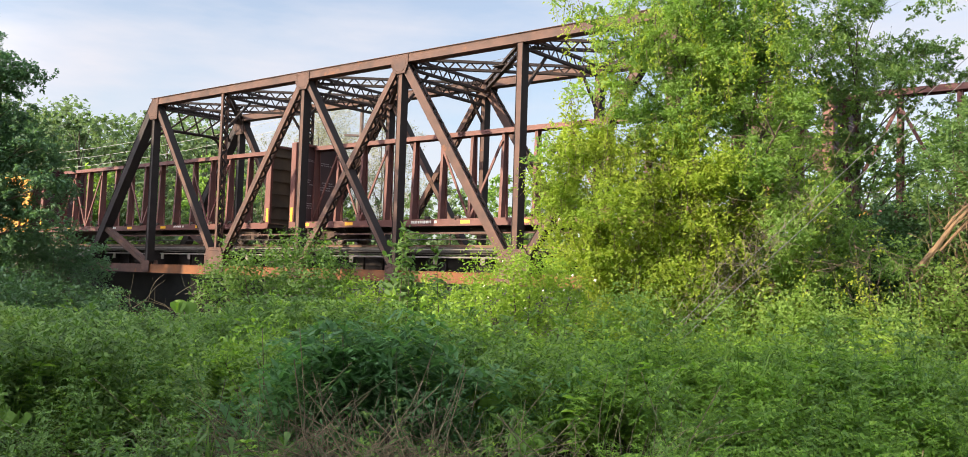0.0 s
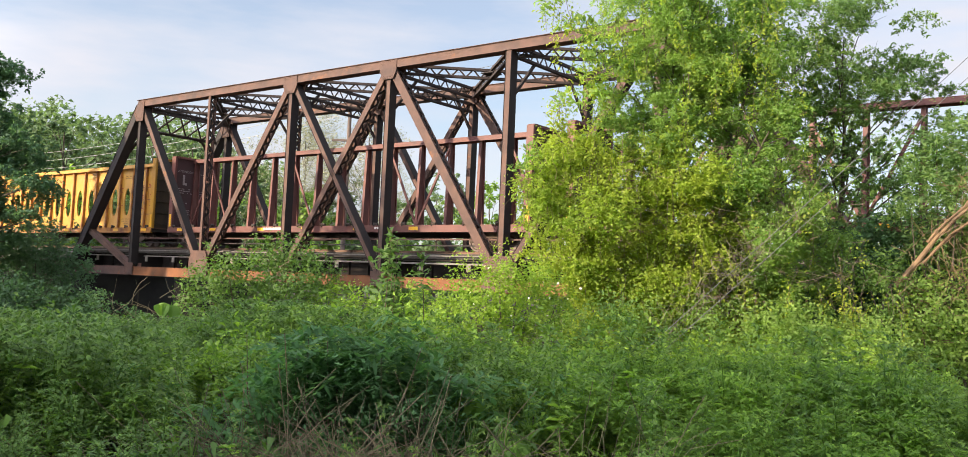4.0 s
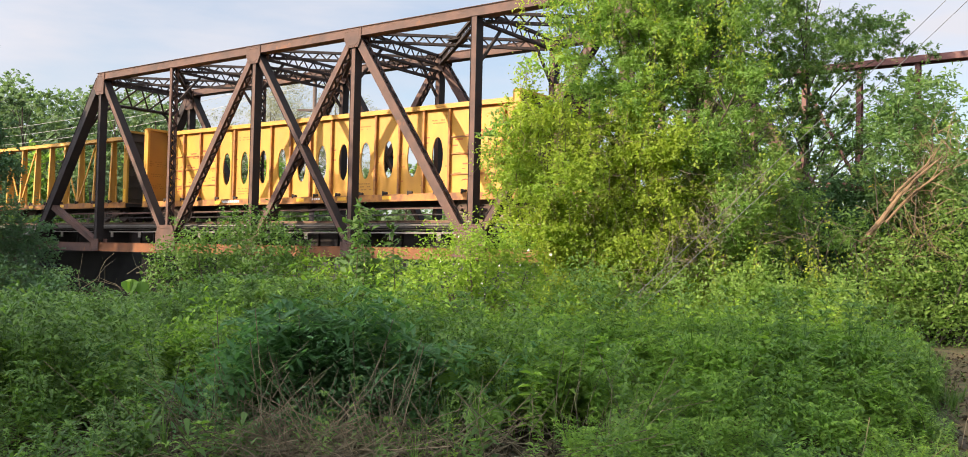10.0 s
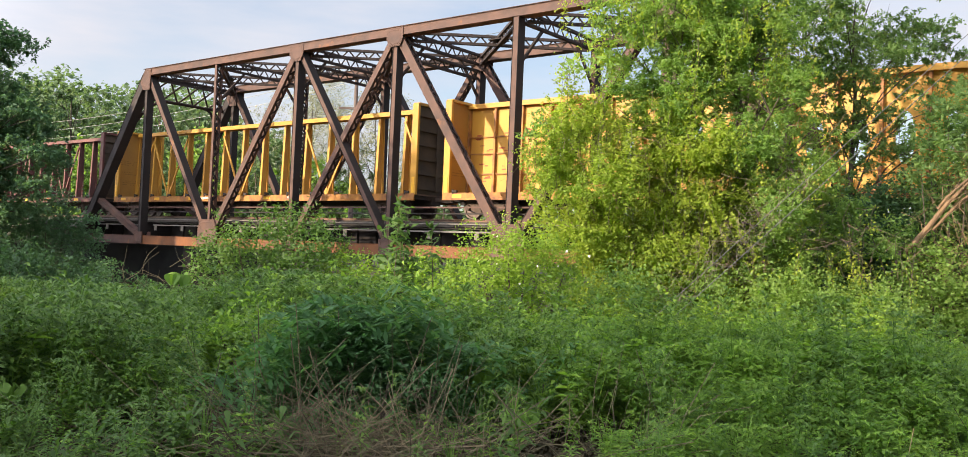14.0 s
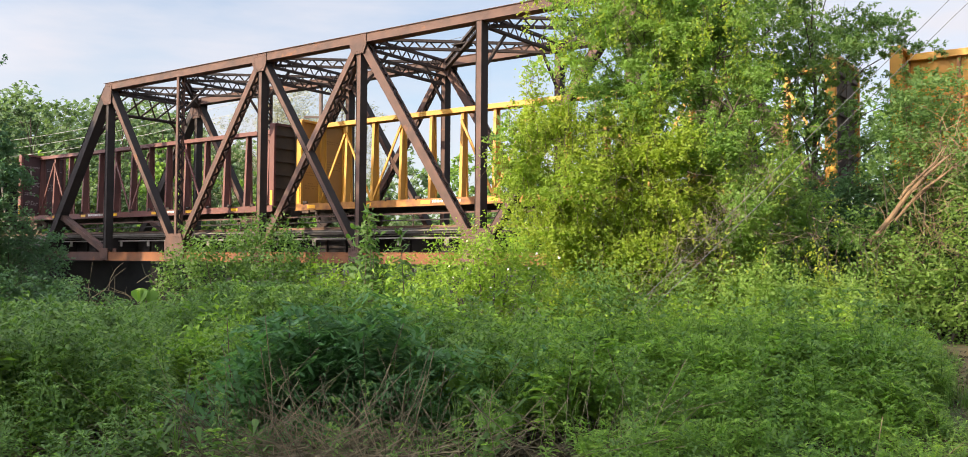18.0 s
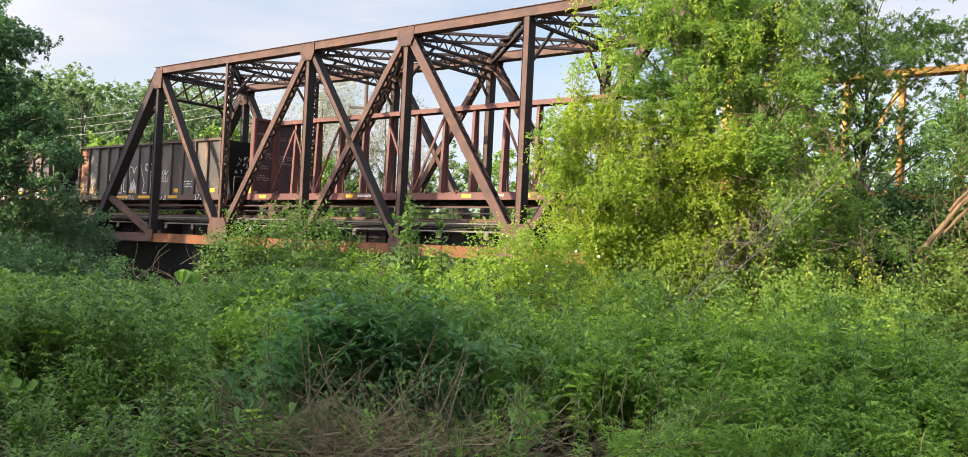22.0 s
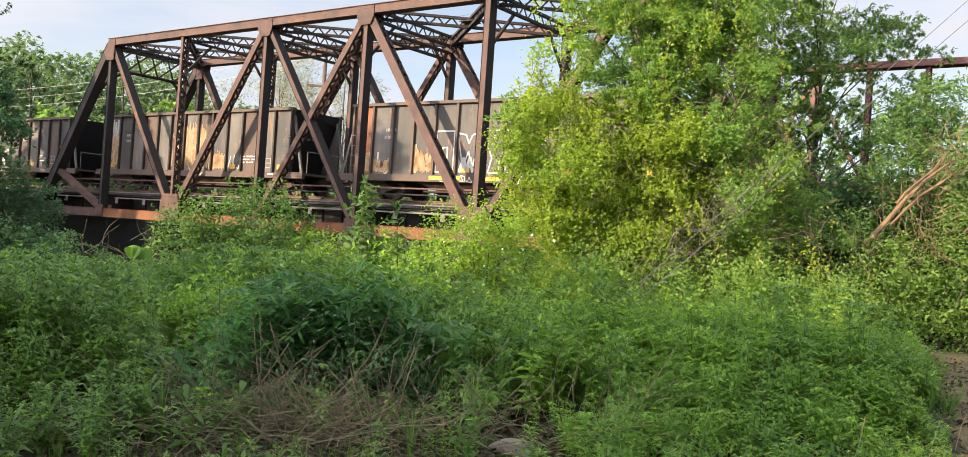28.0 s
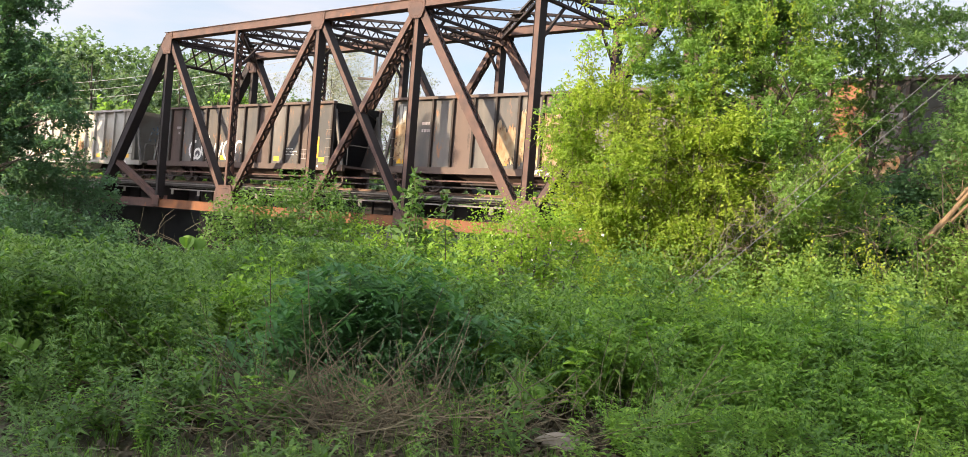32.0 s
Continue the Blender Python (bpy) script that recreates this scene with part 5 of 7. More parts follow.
def boughs(lumps, seed, n=6, flat=0.55, small=0.5, reach=0.85):
    """Break each lump into leafy boughs about its outside, with hollows between them."""
    rng = random.Random(seed)
    out = []
    for x, y, z, rx, ry, rz, cnt in lumps:
        k = max(int(n * (0.6 + rx * 0.6)), 3)
        for i in range(k):
            u = Vector((rng.gauss(0, 1), rng.gauss(0, 1) - 0.5, rng.gauss(0, 1))).normalized() * reach * rng.uniform(0.55, 1.1)
            s = small * rng.uniform(0.65, 1.3)
            out.append((x + u.x * rx, y + u.y * ry, z + u.z * rz, rx * s, ry * s * 0.9, rz * s * flat, cnt / k * s * s / small / small))
    return out


def twig_tangle(parent, name, places, seed, length, r, mat, bend=0.4, down=0.0):
    """Thin bent bare twigs about the places given."""
    rng = random.Random(seed)
    bm = bmesh.new()
    for x, y, z, spread, cnt in places:
        for i in range(cnt):
            p = Vector((x + rng.gauss(0, spread), y + rng.gauss(0, spread * 0.6), z + rng.gauss(0, spread)))
            d = Vector((rng.gauss(0, 1), rng.gauss(0, 0.6), rng.gauss(0, 1) - down)).normalized()
            L = length * rng.uniform(0.5, 1.3)
            pts = [p]
            for k in range(3):
                d = (d + Vector((rng.gauss(0, 1), rng.gauss(0, 1), rng.gauss(0, 1))) * bend * 0.5).normalized()
                pts.append(pts[-1] + d * L / 3)
            tube(bm, pts, [r, r * 0.8, r * 0.6, r * 0.3], 3)
    ob = part(name, bm, mat, parent)
    ob["kind"] = "stuff"
    return ob


M_TWIG = material("bare_brown_twigs", (0.15, 0.108, 0.078), 0.9, 0.0, (0.09, 0.068, 0.05), 3, 30, 0.1, island=0.3)


# ---- the vine-hung trees beside the bridge ----
def hanging_vines(parent, lumps, n, leaf, mat, seed):
    """Strands that hang over the outside of the lumps (x, y, z, radius), each a thin stem strung with leaves."""
    rng, gen = random.Random(seed), np.random.default_rng(seed)
    bm, pts = bmesh.new(), []
    for i in range(n):
        x, y, z, r = rng.choice(lumps)
        a = rng.uniform(-2.9, -0.2)
        p = Vector((x + r * 1.05 * math.cos(a), y + r * 1.0 * math.sin(a), z + r * rng.uniform(-0.1, 0.8)))
        L = rng.uniform(0.4, 1.3)
        L = min(L, p.z - ground_z(p.x, p.y) - 0.2)
        if L < 0.3:
            continue
        sway = Vector((rng.uniform(-0.25, 0.25), rng.uniform(-0.3, 0.0), -1)).normalized()
        line = [p + sway * L * u + Vector((0.05 * math.sin(5 * u + i), 0, 0)) for u in (0, 0.35, 0.7, 1.0)]
        tube(bm, line, [0.006, 0.005, 0.004, 0.002], 3)
        for k in range(int(L * 55)):
            u = rng.random() ** 0.8
            wide = 0.19 * (1.15 - u)
            c = p + sway * L * u
            pts.append((c.x + rng.gauss(0, wide), c.y + rng.gauss(0, wide), c.z + rng.gauss(0, 0.03)))
    ob = part("hanging_stem", bm, M_TWIG, parent)
    ob["kind"] = "stuff"
    v, q = leaf_arrays(np.array(pts), leaf, gen, narrow=0.6, droop=0.6)
    o = new("hanging_leaves", mesh_np("hanging_leaves", v, q, mat))
    o.parent = parent


def build_vine_trees():
    D = 19.6
    gen, rng = np.random.default_rng(21), random.Random(21)
    high = [(3.5, 7.2, 0.9), (4.3, 7.3, 1.0), (5.4, 7.3, 1.05), (4.1, 8.4, 1.1), (5.1, 8.2, 1.07), (3.4, 6.1, 0.85), (4.5, 6.2, 1.0), (5.5, 5.9, 0.96), (3.2, 5.0, 0.8), (4.2, 5.2, 0.85)]
    spray = [(2.4, 6.4, 0.45), (2.1, 5.6, 0.45), (2.0, 7.5, 0.4), (2.6, 7.0, 0.5), (1.5, 7.7, 0.35), (1.2, 4.3, 0.4)]
    low = [(1.9, 4.4, 0.7), (1.4, 3.7, 0.5), (2.6, 4.0, 0.88), (3.5, 4.2, 0.93), (4.3, 4.2, 0.91), (1.8, 3.0, 0.7), (2.6, 2.9, 0.9), (3.9, 3.1, 0.94), (4.7, 3.1, 0.93), (2.2, 2.1, 0.78), (3.1, 1.9, 0.92), (4.1, 2.0, 0.96),
           (5.4, 2.2, 0.94), (2.6, 1.2, 0.73), (3.6, 1.0, 0.78), (4.9, 1.2, 0.79), (3.0, 0.6, 0.7), (4.2, 0.5, 0.7), (5.5, 0.8, 0.8)]
    mid = [(6.2, 6.7, 0.91), (6.5, 5.4, 0.89), (6.5, 8.0, 1.0), (7.1, 4.4, 0.92), (6.1, 4.2, 0.83), (7.6, 3.4, 0.8), (6.4, 3.0, 0.95), (7.7, 2.4, 0.9), (6.5, 1.8, 0.99), (7.6, 1.4, 0.89), (8.6, 1.4, 0.8), (6.6, 0.7, 0.8), (7.8, 0.6, 0.8)]
    t1 = empty("vine_hung_tree", pose(0, 0, 0), "sunlit box elder overgrown with hanging vines down to the ground", "tree")
    a = spread_lumps(high, D, 1.0, 4700, 1)
    b = spread_lumps(low, D - 0.5, 1.0, 6200, 2)
    limbs(t1, rng, 4.4, D + 1.0, ground_z(4.4, D + 1.0), 9.4, a[::2], 0.22, M_BARK)
    a = boughs(a, 11, 9, 0.55, 0.38, 1.0)
    b = boughs(b, 12, 9, 0.85, 0.44, 0.95)
    crown(t1, "crown", a, 0.078, M_TREE, gen, shell=0.3, twig=20, loose=0.06, droop=0.4, narrow=0.42)
    crown(t1, "hanging_sprays", spread_lumps(spray, D - 0.6, 1.0, 700, 7), 0.15, M_TREE, gen, shell=0.1, twig=18, loose=0.10, droop=0.5, narrow=0.4)
    crown(t1, "vines", b, 0.066, M_LIME, gen, shell=0.3, twig=20, loose=0.05, droop=0.3, narrow=0.65)
    twig_tangle(t1, "vine_tangle", [(2.9, D - 1.0, 3.4, 0.5, 45), (1.9, D - 0.7, 4.0, 0.5, 30), (4.0, D - 0.9, 2.6, 0.5, 35), (5.0, D - 0.9, 2.2, 0.5, 35), (5.2, D - 0.9, 3.7, 0.5, 30)], 5, 0.9, 0.006, M_TWIG, 0.7, 0.4)
    hanging_vines(t1, [(x, D - 0.5, z, r) for x, z, r in low + high + spray], 190, 0.078, M_LIME, 61)
    t2 = empty("vine_hung_tree", pose(0, 0, 0), "leafy box elder with dark trunk and vines at its foot", "tree")
    c = spread_lumps([(x * 0.93, 1.65 + (z - 1.65) * 0.93, r * 0.95) for x, z, r in mid], D - 0.7, 1.0, 4700, 3)
    limbs(t2, rng, 6.1, D + 0.3, ground_z(6.1, D + 0.3), 9.2, c[:8], 0.24, M_BARK, (-0.7, 0))
    crown(t2, "crown", boughs(c, 13, 9, 0.6, 0.38, 1.0), 0.076, M_TREE, gen, shell=0.3, twig=20, loose=0.06, droop=0.4, narrow=0.45)
    twig_tangle(t2, "vine_tangle", [(5.9, D - 1.8, 3.6, 0.6, 30), (6.9, D - 1.6, 2.6, 0.5, 30), (7.7, D - 1.6, 2.0, 0.5, 25)], 6, 0.9, 0.006, M_TWIG, 0.7, 0.4)
    hanging_vines(t2, [(x * 0.93, D - 1.0, 1.65 + (z - 1.65) * 0.93, r) for x, z, r in mid], 40, 0.070, M_LIME, 62)
    # crown above the view, added to keep the sun off the cars
    tops = [(4.2, 9.6, 1.1), (5.4, 10.2, 1.2), (6.6, 9.8, 1.2), (7.6, 9.2, 1.0), (5.8, 11.2, 1.0), (4.8, 8.9, 1.0)]
    crown(t2, "upper_crown", boughs(spread_lumps(tops, D + 1.6, 1.2, 800, 9), 16, 6, 0.5, 0.5), 0.115, M_TREE, gen, shell=0.4, twig=20, loose=0.06, droop=0.4, narrow=0.45)
    t3 = empty("slender_tree", pose(0, 0, 0), "tall thin-crowned tree with dark trunk and sky between its leaves", "tree")
    far = [(8.3, 8.0, 0.97), (9.2, 8.1, 0.95), (10.8, 8.2, 0.9), (9.0, 9.4, 1.14), (10.2, 9.3, 1.11), (11.5, 7.9, 0.8), (9.9, 7.0, 0.87), (9.3, 6.9, 0.9), (11.1, 7.0, 0.7), (12.0, 7.4, 0.6), (10.2, 6.0, 0.7), (11.3, 6.0, 0.4), (9.5, 5.4, 0.66), (8.5, 6.4, 0.8), (11.2, 5.0, 0.6), (12.3, 6.4, 0.65), (10.5, 4.6, 0.6), (9.0, 4.6, 0.7), (12.9, 5.4, 0.55), (9.8, 3.9, 0.65), (9.6, 5.0, 0.6), (10.3, 5.3, 0.55)]
    e = spread_lumps(far, D + 3.9, 1.0, 2000, 4)
    limbs(t3, rng, 9.8, D + 4.2, ground_z(9.8, D + 4.2), 9.6, e[::2], 0.11, M_BARK)
    crown(t3, "crown", boughs(e, 14, 7, 0.42, 0.50, 0.95), 0.105, M_SUMAC, gen, shell=0.4, twig=18, loose=0.07, droop=0.5, narrow=0.4)
    # tree added behind the vines so that its shade falls on the cars
    t4 = empty("car_shading_tree", pose(0, 0, 0), "leafy green tree added behind the vines to shade the cars", "tree")
    back = [(5.6, 7.2, 1.1), (6.8, 7.8, 1.2), (8.0, 7.0, 1.0), (6.0, 5.6, 1.1), (7.4, 5.8, 1.1), (8.6, 5.2, 0.8), (6.6, 4.2, 1.0), (8.0, 4.0, 0.8), (7.4, 9.2, 1.1), (8.6, 8.0, 0.8), (9.4, 6.4, 0.7), (6.0, 9.0, 1.0)]
    g = spread_lumps(back, D + 3.9, 1.1, 700, 8)
    limbs(t4, rng, 7.0, D + 4.4, ground_z(7.0, D + 4.4), 9.0, g[::2], 0.17, M_BARK)
    crown(t4, "crown", boughs(g, 15, 6, 0.5, 0.55), 0.13, M_TREE, gen, shell=0.4, twig=18, loose=0.07, droop=0.4, narrow=0.42)
    # a second stem beside the slender tree
    bm = bmesh.new()
    tube(bm, [(8.1, D + 3.6, 0.3), (8.0, D + 3.7, 4.0), (7.7, D + 3.6, 7.5)], [0.16, 0.12, 0.05], 8)
    part("second_trunk", bm, M_BARK, t3)


build_vine_trees()


def bush(name, rows, depth, deep, density, leaf, mat, seed, label, flowers=0, foot=None, **kw):
    rng, gen = random.Random(seed), np.random.default_rng(seed)
    lumps = spread_lumps(rows, depth, deep, density, seed)
    ob = empty(name, pose(0, 0, 0), label, "shrub")
    cx = sum(r[0] for r in rows) / len(rows)
    for lx, ly, lz, *_ in lumps:
        fx = cx + (lx - cx) * 0.45
        z0 = ground_z(fx, depth)
        bm = bmesh.new()
        tube(bm, [(fx, depth, z0 - 0.1), (fx + (lx - fx) * 0.6, depth + (ly - depth) * 0.6, z0 + (lz - z0) * 0.6), (lx, ly, lz)], [0.03, 0.02, 0.006], 5)
        part("stem", bm, M_BARK, ob)
    crown(ob, "foliage", lumps, leaf, mat, gen, **kw)
    if flowers:
        pts = clump_points([(x, y - ry * 0.3, z, rx, ry, rz, flowers / len(lumps)) for x, y, z, rx, ry, rz, _ in lumps], gen, 0.9)[0]
        v, q = leaf_arrays(pts, 0.055, gen, narrow=0.9)
        o = new("blossom", mesh_np("blossom", v, q, M_FLOWER))
        o.parent = ob
    return ob


bush("honeysuckle_shrub", [(-4.8, 1.5, 0.40), (-4.3, 1.7, 0.42), (-3.8, 1.95, 0.42), (-3.3, 1.9, 0.46), (-4.6, 1.0, 0.5), (-4.0, 1.2, 0.58), (-3.1, 1.3, 0.52), (-2.8, 1.65, 0.32), (-4.3, 0.6, 0.6), (-3.3, 0.6, 0.6)],
     16.6, 1.2, 5200, 0.066, M_TREE_B, 31, "rounded green honeysuckle shrub with a few cream flowers", 18, narrow=0.6)
bush("young_shrub", [(-2.6, 1.2, 0.42), (-2.0, 1.1, 0.42), (-1.0, 1.2, 0.45), (-2.9, 0.7, 0.5), (-1.9, 0.7, 0.5), (-1.1, 0.7, 0.5), (-0.5, 1.05, 0.42), (-1.5, 1.0, 0.42)],
     16.9, 1.2, 7000, 0.056, M_FRESH, 33, "fresh green young shrubs in front of the bridge", narrow=0.75)
bush("flowering_shrub", [(0.0, 1.6, 0.41), (0.5, 1.9, 0.35), (1.1, 1.8, 0.4), (1.6, 1.5, 0.32), (0.2, 1.1, 0.5), (1.0, 1.2, 0.51), (0.8, 1.5, 0.44), (0.4, 0.6, 0.6), (1.3, 0.7, 0.6)],
     16.1, 1.2, 5500, 0.062, M_FRESH, 32, "sunlit yellow-green shrub dotted with cream flowers", 36, narrow=0.6)
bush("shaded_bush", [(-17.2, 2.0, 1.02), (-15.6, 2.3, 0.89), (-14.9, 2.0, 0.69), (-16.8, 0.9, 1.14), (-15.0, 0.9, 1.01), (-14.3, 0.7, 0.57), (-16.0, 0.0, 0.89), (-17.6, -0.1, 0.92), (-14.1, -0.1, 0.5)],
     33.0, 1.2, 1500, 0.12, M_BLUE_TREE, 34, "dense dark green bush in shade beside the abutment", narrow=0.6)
bush("bank_shrub", [(8.2, 2.6, 0.6), (9.3, 1.5, 0.7), (10.2, 1.7, 0.8), (8.7, 0.9, 0.65), (9.6, 0.9, 0.63), (10.8, 1.0, 0.8), (11.4, 2.4, 0.8), (12.4, 1.4, 0.9), (8.9, 0.4, 0.7), (10.0, 0.4, 0.7), (11.2, 0.4, 0.8), (12.2, 0.5, 0.8), (9.2, 2.2, 0.5)],
     19.0, 1.1, 2600, 0.085, M_TREE, 36, "leafy green shrubs at the foot of the embankment", narrow=0.55)
bush("sumac_shrub", [(9.9, 4.6, 0.5), (10.5, 4.0, 0.6), (11.2, 4.7, 0.7), (11.0, 3.4, 0.7), (11.9, 3.8, 0.8), (10.3, 5.3, 0.5), (9.5, 3.8, 0.4), (11.4, 5.6, 0.6), (10.2, 3.0, 0.5)],
     19.9, 1.1, 2300, 0.12, M_SUMAC, 38, "tall green shrub leaning over a fallen trunk", narrow=0.4)
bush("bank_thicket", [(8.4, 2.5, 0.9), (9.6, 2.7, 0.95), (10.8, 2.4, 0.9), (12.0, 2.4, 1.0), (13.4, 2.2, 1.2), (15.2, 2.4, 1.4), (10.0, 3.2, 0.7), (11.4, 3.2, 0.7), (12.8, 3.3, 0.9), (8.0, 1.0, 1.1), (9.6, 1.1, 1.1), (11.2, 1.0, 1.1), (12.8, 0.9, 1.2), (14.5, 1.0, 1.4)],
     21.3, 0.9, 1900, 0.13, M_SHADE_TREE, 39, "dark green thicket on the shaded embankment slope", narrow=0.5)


bush("shaded_undergrowth", [(-11.0, 0.1, 0.45), (-10.1, -0.15, 0.40), (-11.9, 0.5, 0.55)], 29.0, 1.2, 1900, 0.11, M_SHADE_TREE, 161, "dark green undergrowth below the abutment", narrow=0.5)


def dead_brush():
    """Bare grey twigs that stand before the abutment."""
    ob = empty("dead_brush", pose(0, 0, 0), "bare grey dead twigs standing before the abutment", "dead brush")
    twig_tangle(ob, "twig", [(-7.1, 21.0, 0.6, 0.3, 12), (-6.5, 20.6, 0.6, 0.3, 10), (-8.0, 21.4, 0.5, 0.25, 6)], 19, 1.1, 0.010, M_STALK, 0.5, -0.5)


dead_brush()


bush("ground_vine", [(1.9, 0.8, 0.6), (2.8, 1.0, 0.6), (3.8, 0.8, 0.6), (4.7, 1.0, 0.65), (5.7, 0.9, 0.6), (6.6, 1.0, 0.6), (7.6, 0.8, 0.6), (8.5, 0.7, 0.55)], 17.5, 1.1, 4200, 0.068, M_TREE, 162, "fresh green vines that spread over the ground below the trees", narrow=0.6)


# mounds of taller growth that break the meadow's level
bush("weed_mound", [(-5.9, 0.55, 0.5), (-4.7, 0.5, 0.5), (-6.6, 0.5, 0.5)], 12.6, 1.2, 1900, 0.12, M_WEED_B, 141, "mound of tall pale green goldenrod in the meadow", narrow=0.3, droop=-0.4, up=0.1)
bush("weed_mound", [(-3.2, 0.6, 0.55), (-2.5, 0.75, 0.5), (-3.9, 0.45, 0.5)], 13.4, 1.2, 1900, 0.11, M_WEED, 142, "mound of tall leafy weeds in the meadow", narrow=0.35, droop=-0.2)
bush("weed_mound", [(-1.9, 0.7, 0.55), (-1.3, 0.95, 0.5), (-0.6, 0.75, 0.5), (-0.1, 0.5, 0.45)], 12.0, 1.2, 1900, 0.11, M_WEED, 143, "mound of tall leafy weeds round a sapling", narrow=0.4)
bush("weed_mound", [(2.3, 0.55, 0.5), (3.1, 0.6, 0.5), (3.9, 0.5, 0.45)], 14.6, 1.2, 1900, 0.085, M_FRESH, 144, "sunlit mound of young weeds below the vines", narrow=0.5)
bush("weed_mound", [(5.4, 0.55, 0.5), (6.4, 0.6, 0.5), (7.3, 0.5, 0.5)], 15.6, 1.2, 1900, 0.085, M_FRESH, 145, "sunlit mound of young weeds below the vines", narrow=0.5)


bush("weed_mound", [(-2.9, 0.62, 0.36), (-2.4, 0.78, 0.36), (-1.9, 0.70, 0.34), (-2.3, 0.4, 0.4)], 10.3, 1.1, 3000, 0.085, M_WEED, 146, "bright green mound of weeds beside a dark bush", narrow=0.4)
bush("weed_mound", [(-4.6, 0.55, 0.36), (-4.1, 0.62, 0.36), (-3.6, 0.45, 0.36)], 9.9, 1.1, 2600, 0.085, M_WEED_B, 147, "mound of pale goldenrod in the meadow", narrow=0.3, droop=-0.3)
bush("weed_mound", [(0.6, 0.62, 0.40), (1.2, 0.72, 0.42), (1.9, 0.55, 0.4)], 11.2, 1.1, 2600, 0.085, M_WEED, 148, "mound of tall leafy weeds in the meadow", narrow=0.35)
bush("weed_mound", [(3.6, 0.50, 0.42), (4.3, 0.58, 0.42), (5.0, 0.45, 0.4)], 12.3, 1.1, 2400, 0.085, M_WEED, 149, "mound of tall leafy weeds in the meadow", narrow=0.35)
bush("weed_mound", [(0.5, 0.50, 0.36), (1.1, 0.50, 0.38), (1.8, 0.40, 0.34)], 9.7, 1.1, 2600, 0.08, M_WEED, 150, "mound of fresh green weeds in the meadow", narrow=0.4)
bush("dark_weed_clump", [(4.6, 0.32, 0.34), (5.2, 0.30, 0.32)], 10.6, 1.1, 2600, 0.08, M_WEED_DARK, 151, "dark green clump of weeds in the meadow", narrow=0.4)
bush("dark_weed_clump", [(-3.4, 0.40, 0.30), (-2.9, 0.34, 0.30)], 9.0, 1.1, 2600, 0.08, M_WEED_DARK, 152, "dark green clump of weeds in the meadow", narrow=0.4)


bush("dark_weed_clump", [(0.15, 0.42, 0.30), (0.65, 0.48, 0.32), (1.1, 0.36, 0.28)], 8.9, 1.1, 2800, 0.085, M_WEED_DARK, 154, "dark blue-green clump of weeds in the meadow", narrow=0.3, droop=-0.3)
bush("dark_weed_clump", [(2.6, 0.34, 0.30), (3.1, 0.30, 0.30)], 12.2, 1.1, 2600, 0.08, M_WEED_DARK, 155, "dark green clump of weeds in the meadow", narrow=0.35)
bush("fern_skirt", [(-1.5, 0.26, 0.26), (-1.0, 0.30, 0.30), (-0.5, 0.28, 0.28), (-1.25, 0.55, 0.28), (-0.7, 0.58, 0.28), (-0.3, 0.5, 0.25)], 7.75, 1.0, 4200, 0.06, M_WEED_DARK, 153, "low dark green growth at the foot of a feathery bush", narrow=0.35)


def fern_bush():
    """Feathery dark plants: arching stems set with paired narrow leaflets."""
    gen = np.random.default_rng(37)
    ob = empty("fern_bush", pose(0, 0, 0), "dark green feathery bush among the weeds", "shrub")
    z0 = ground_z(-1.0, 8.3)
    v, q = [], []
    for i in range(470):
        x, y = -0.98 + gen.normal() * 0.44, 8.25 + gen.normal() * 0.30
        a, L = gen.uniform(0, 6.28), gen.uniform(0.38, 0.70)
        if gen.random() < 0.45:
            a = gen.uniform(-2.6, -0.5)         # more of them reach out to the open side
        dx, dy = math.cos(a), math.sin(a)
        base = 1.12 * gen.uniform(0.02, 1.0) ** 1.35 * (1 - 0.40 * min(abs(x + 1.0) / 1.0, 1))
        rise = gen.uniform(0.05, 0.42)
        n = 12
        for k in range(n):
            u = (k + 1) / n
            c = np.array((x + dx * L * u, y + dy * L * u, z0 + base + rise * math.sin(u * 2.3) - 0.10 * u * u))
            w = 0.14 * math.sin(min(u * 2.2 + 0.5, 2.9)) ** 0.8
            for s in (-1, 1):
                d = np.array((-dy * s, dx * s, 0)) + 0.45 * np.array((dx, dy, 0)) + np.array((0, 0, gen.normal() * 0.40 - 0.1))
                t = c + d * w
                m = c + d * w * 0.45
                e = np.array((dx, dy, 0.1)) * 0.026
                j = len(v)
                v += [c, m + e, t, m - e]
                q.append((j, j + 1, j + 2, j + 3))
    rng = random.Random(37)
    for i in range(16):
        x, y = -0.98 + rng.gauss(0, 0.40), 7.95 + rng.gauss(0, 0.16)
        h = rng.uniform(0.7, 1.15)
        bm = bmesh.new()
        tube(bm, [(x, y, z0 - 0.03), (x + rng.gauss(0, 0.04), y + 0.03, z0 + h * 0.5), (x + rng.gauss(0, 0.12), y + 0.08, z0 + h)], [0.008, 0.006, 0.003], 5)
        part("stem", bm, M_TWIG, ob)
    fronds = new("frond_mass", mesh_np("frond_mass", np.array(v), np.array(q), M_WEED_DARK))
    fronds.parent = ob
    fronds["kind"] = "stuff"


fern_bush()


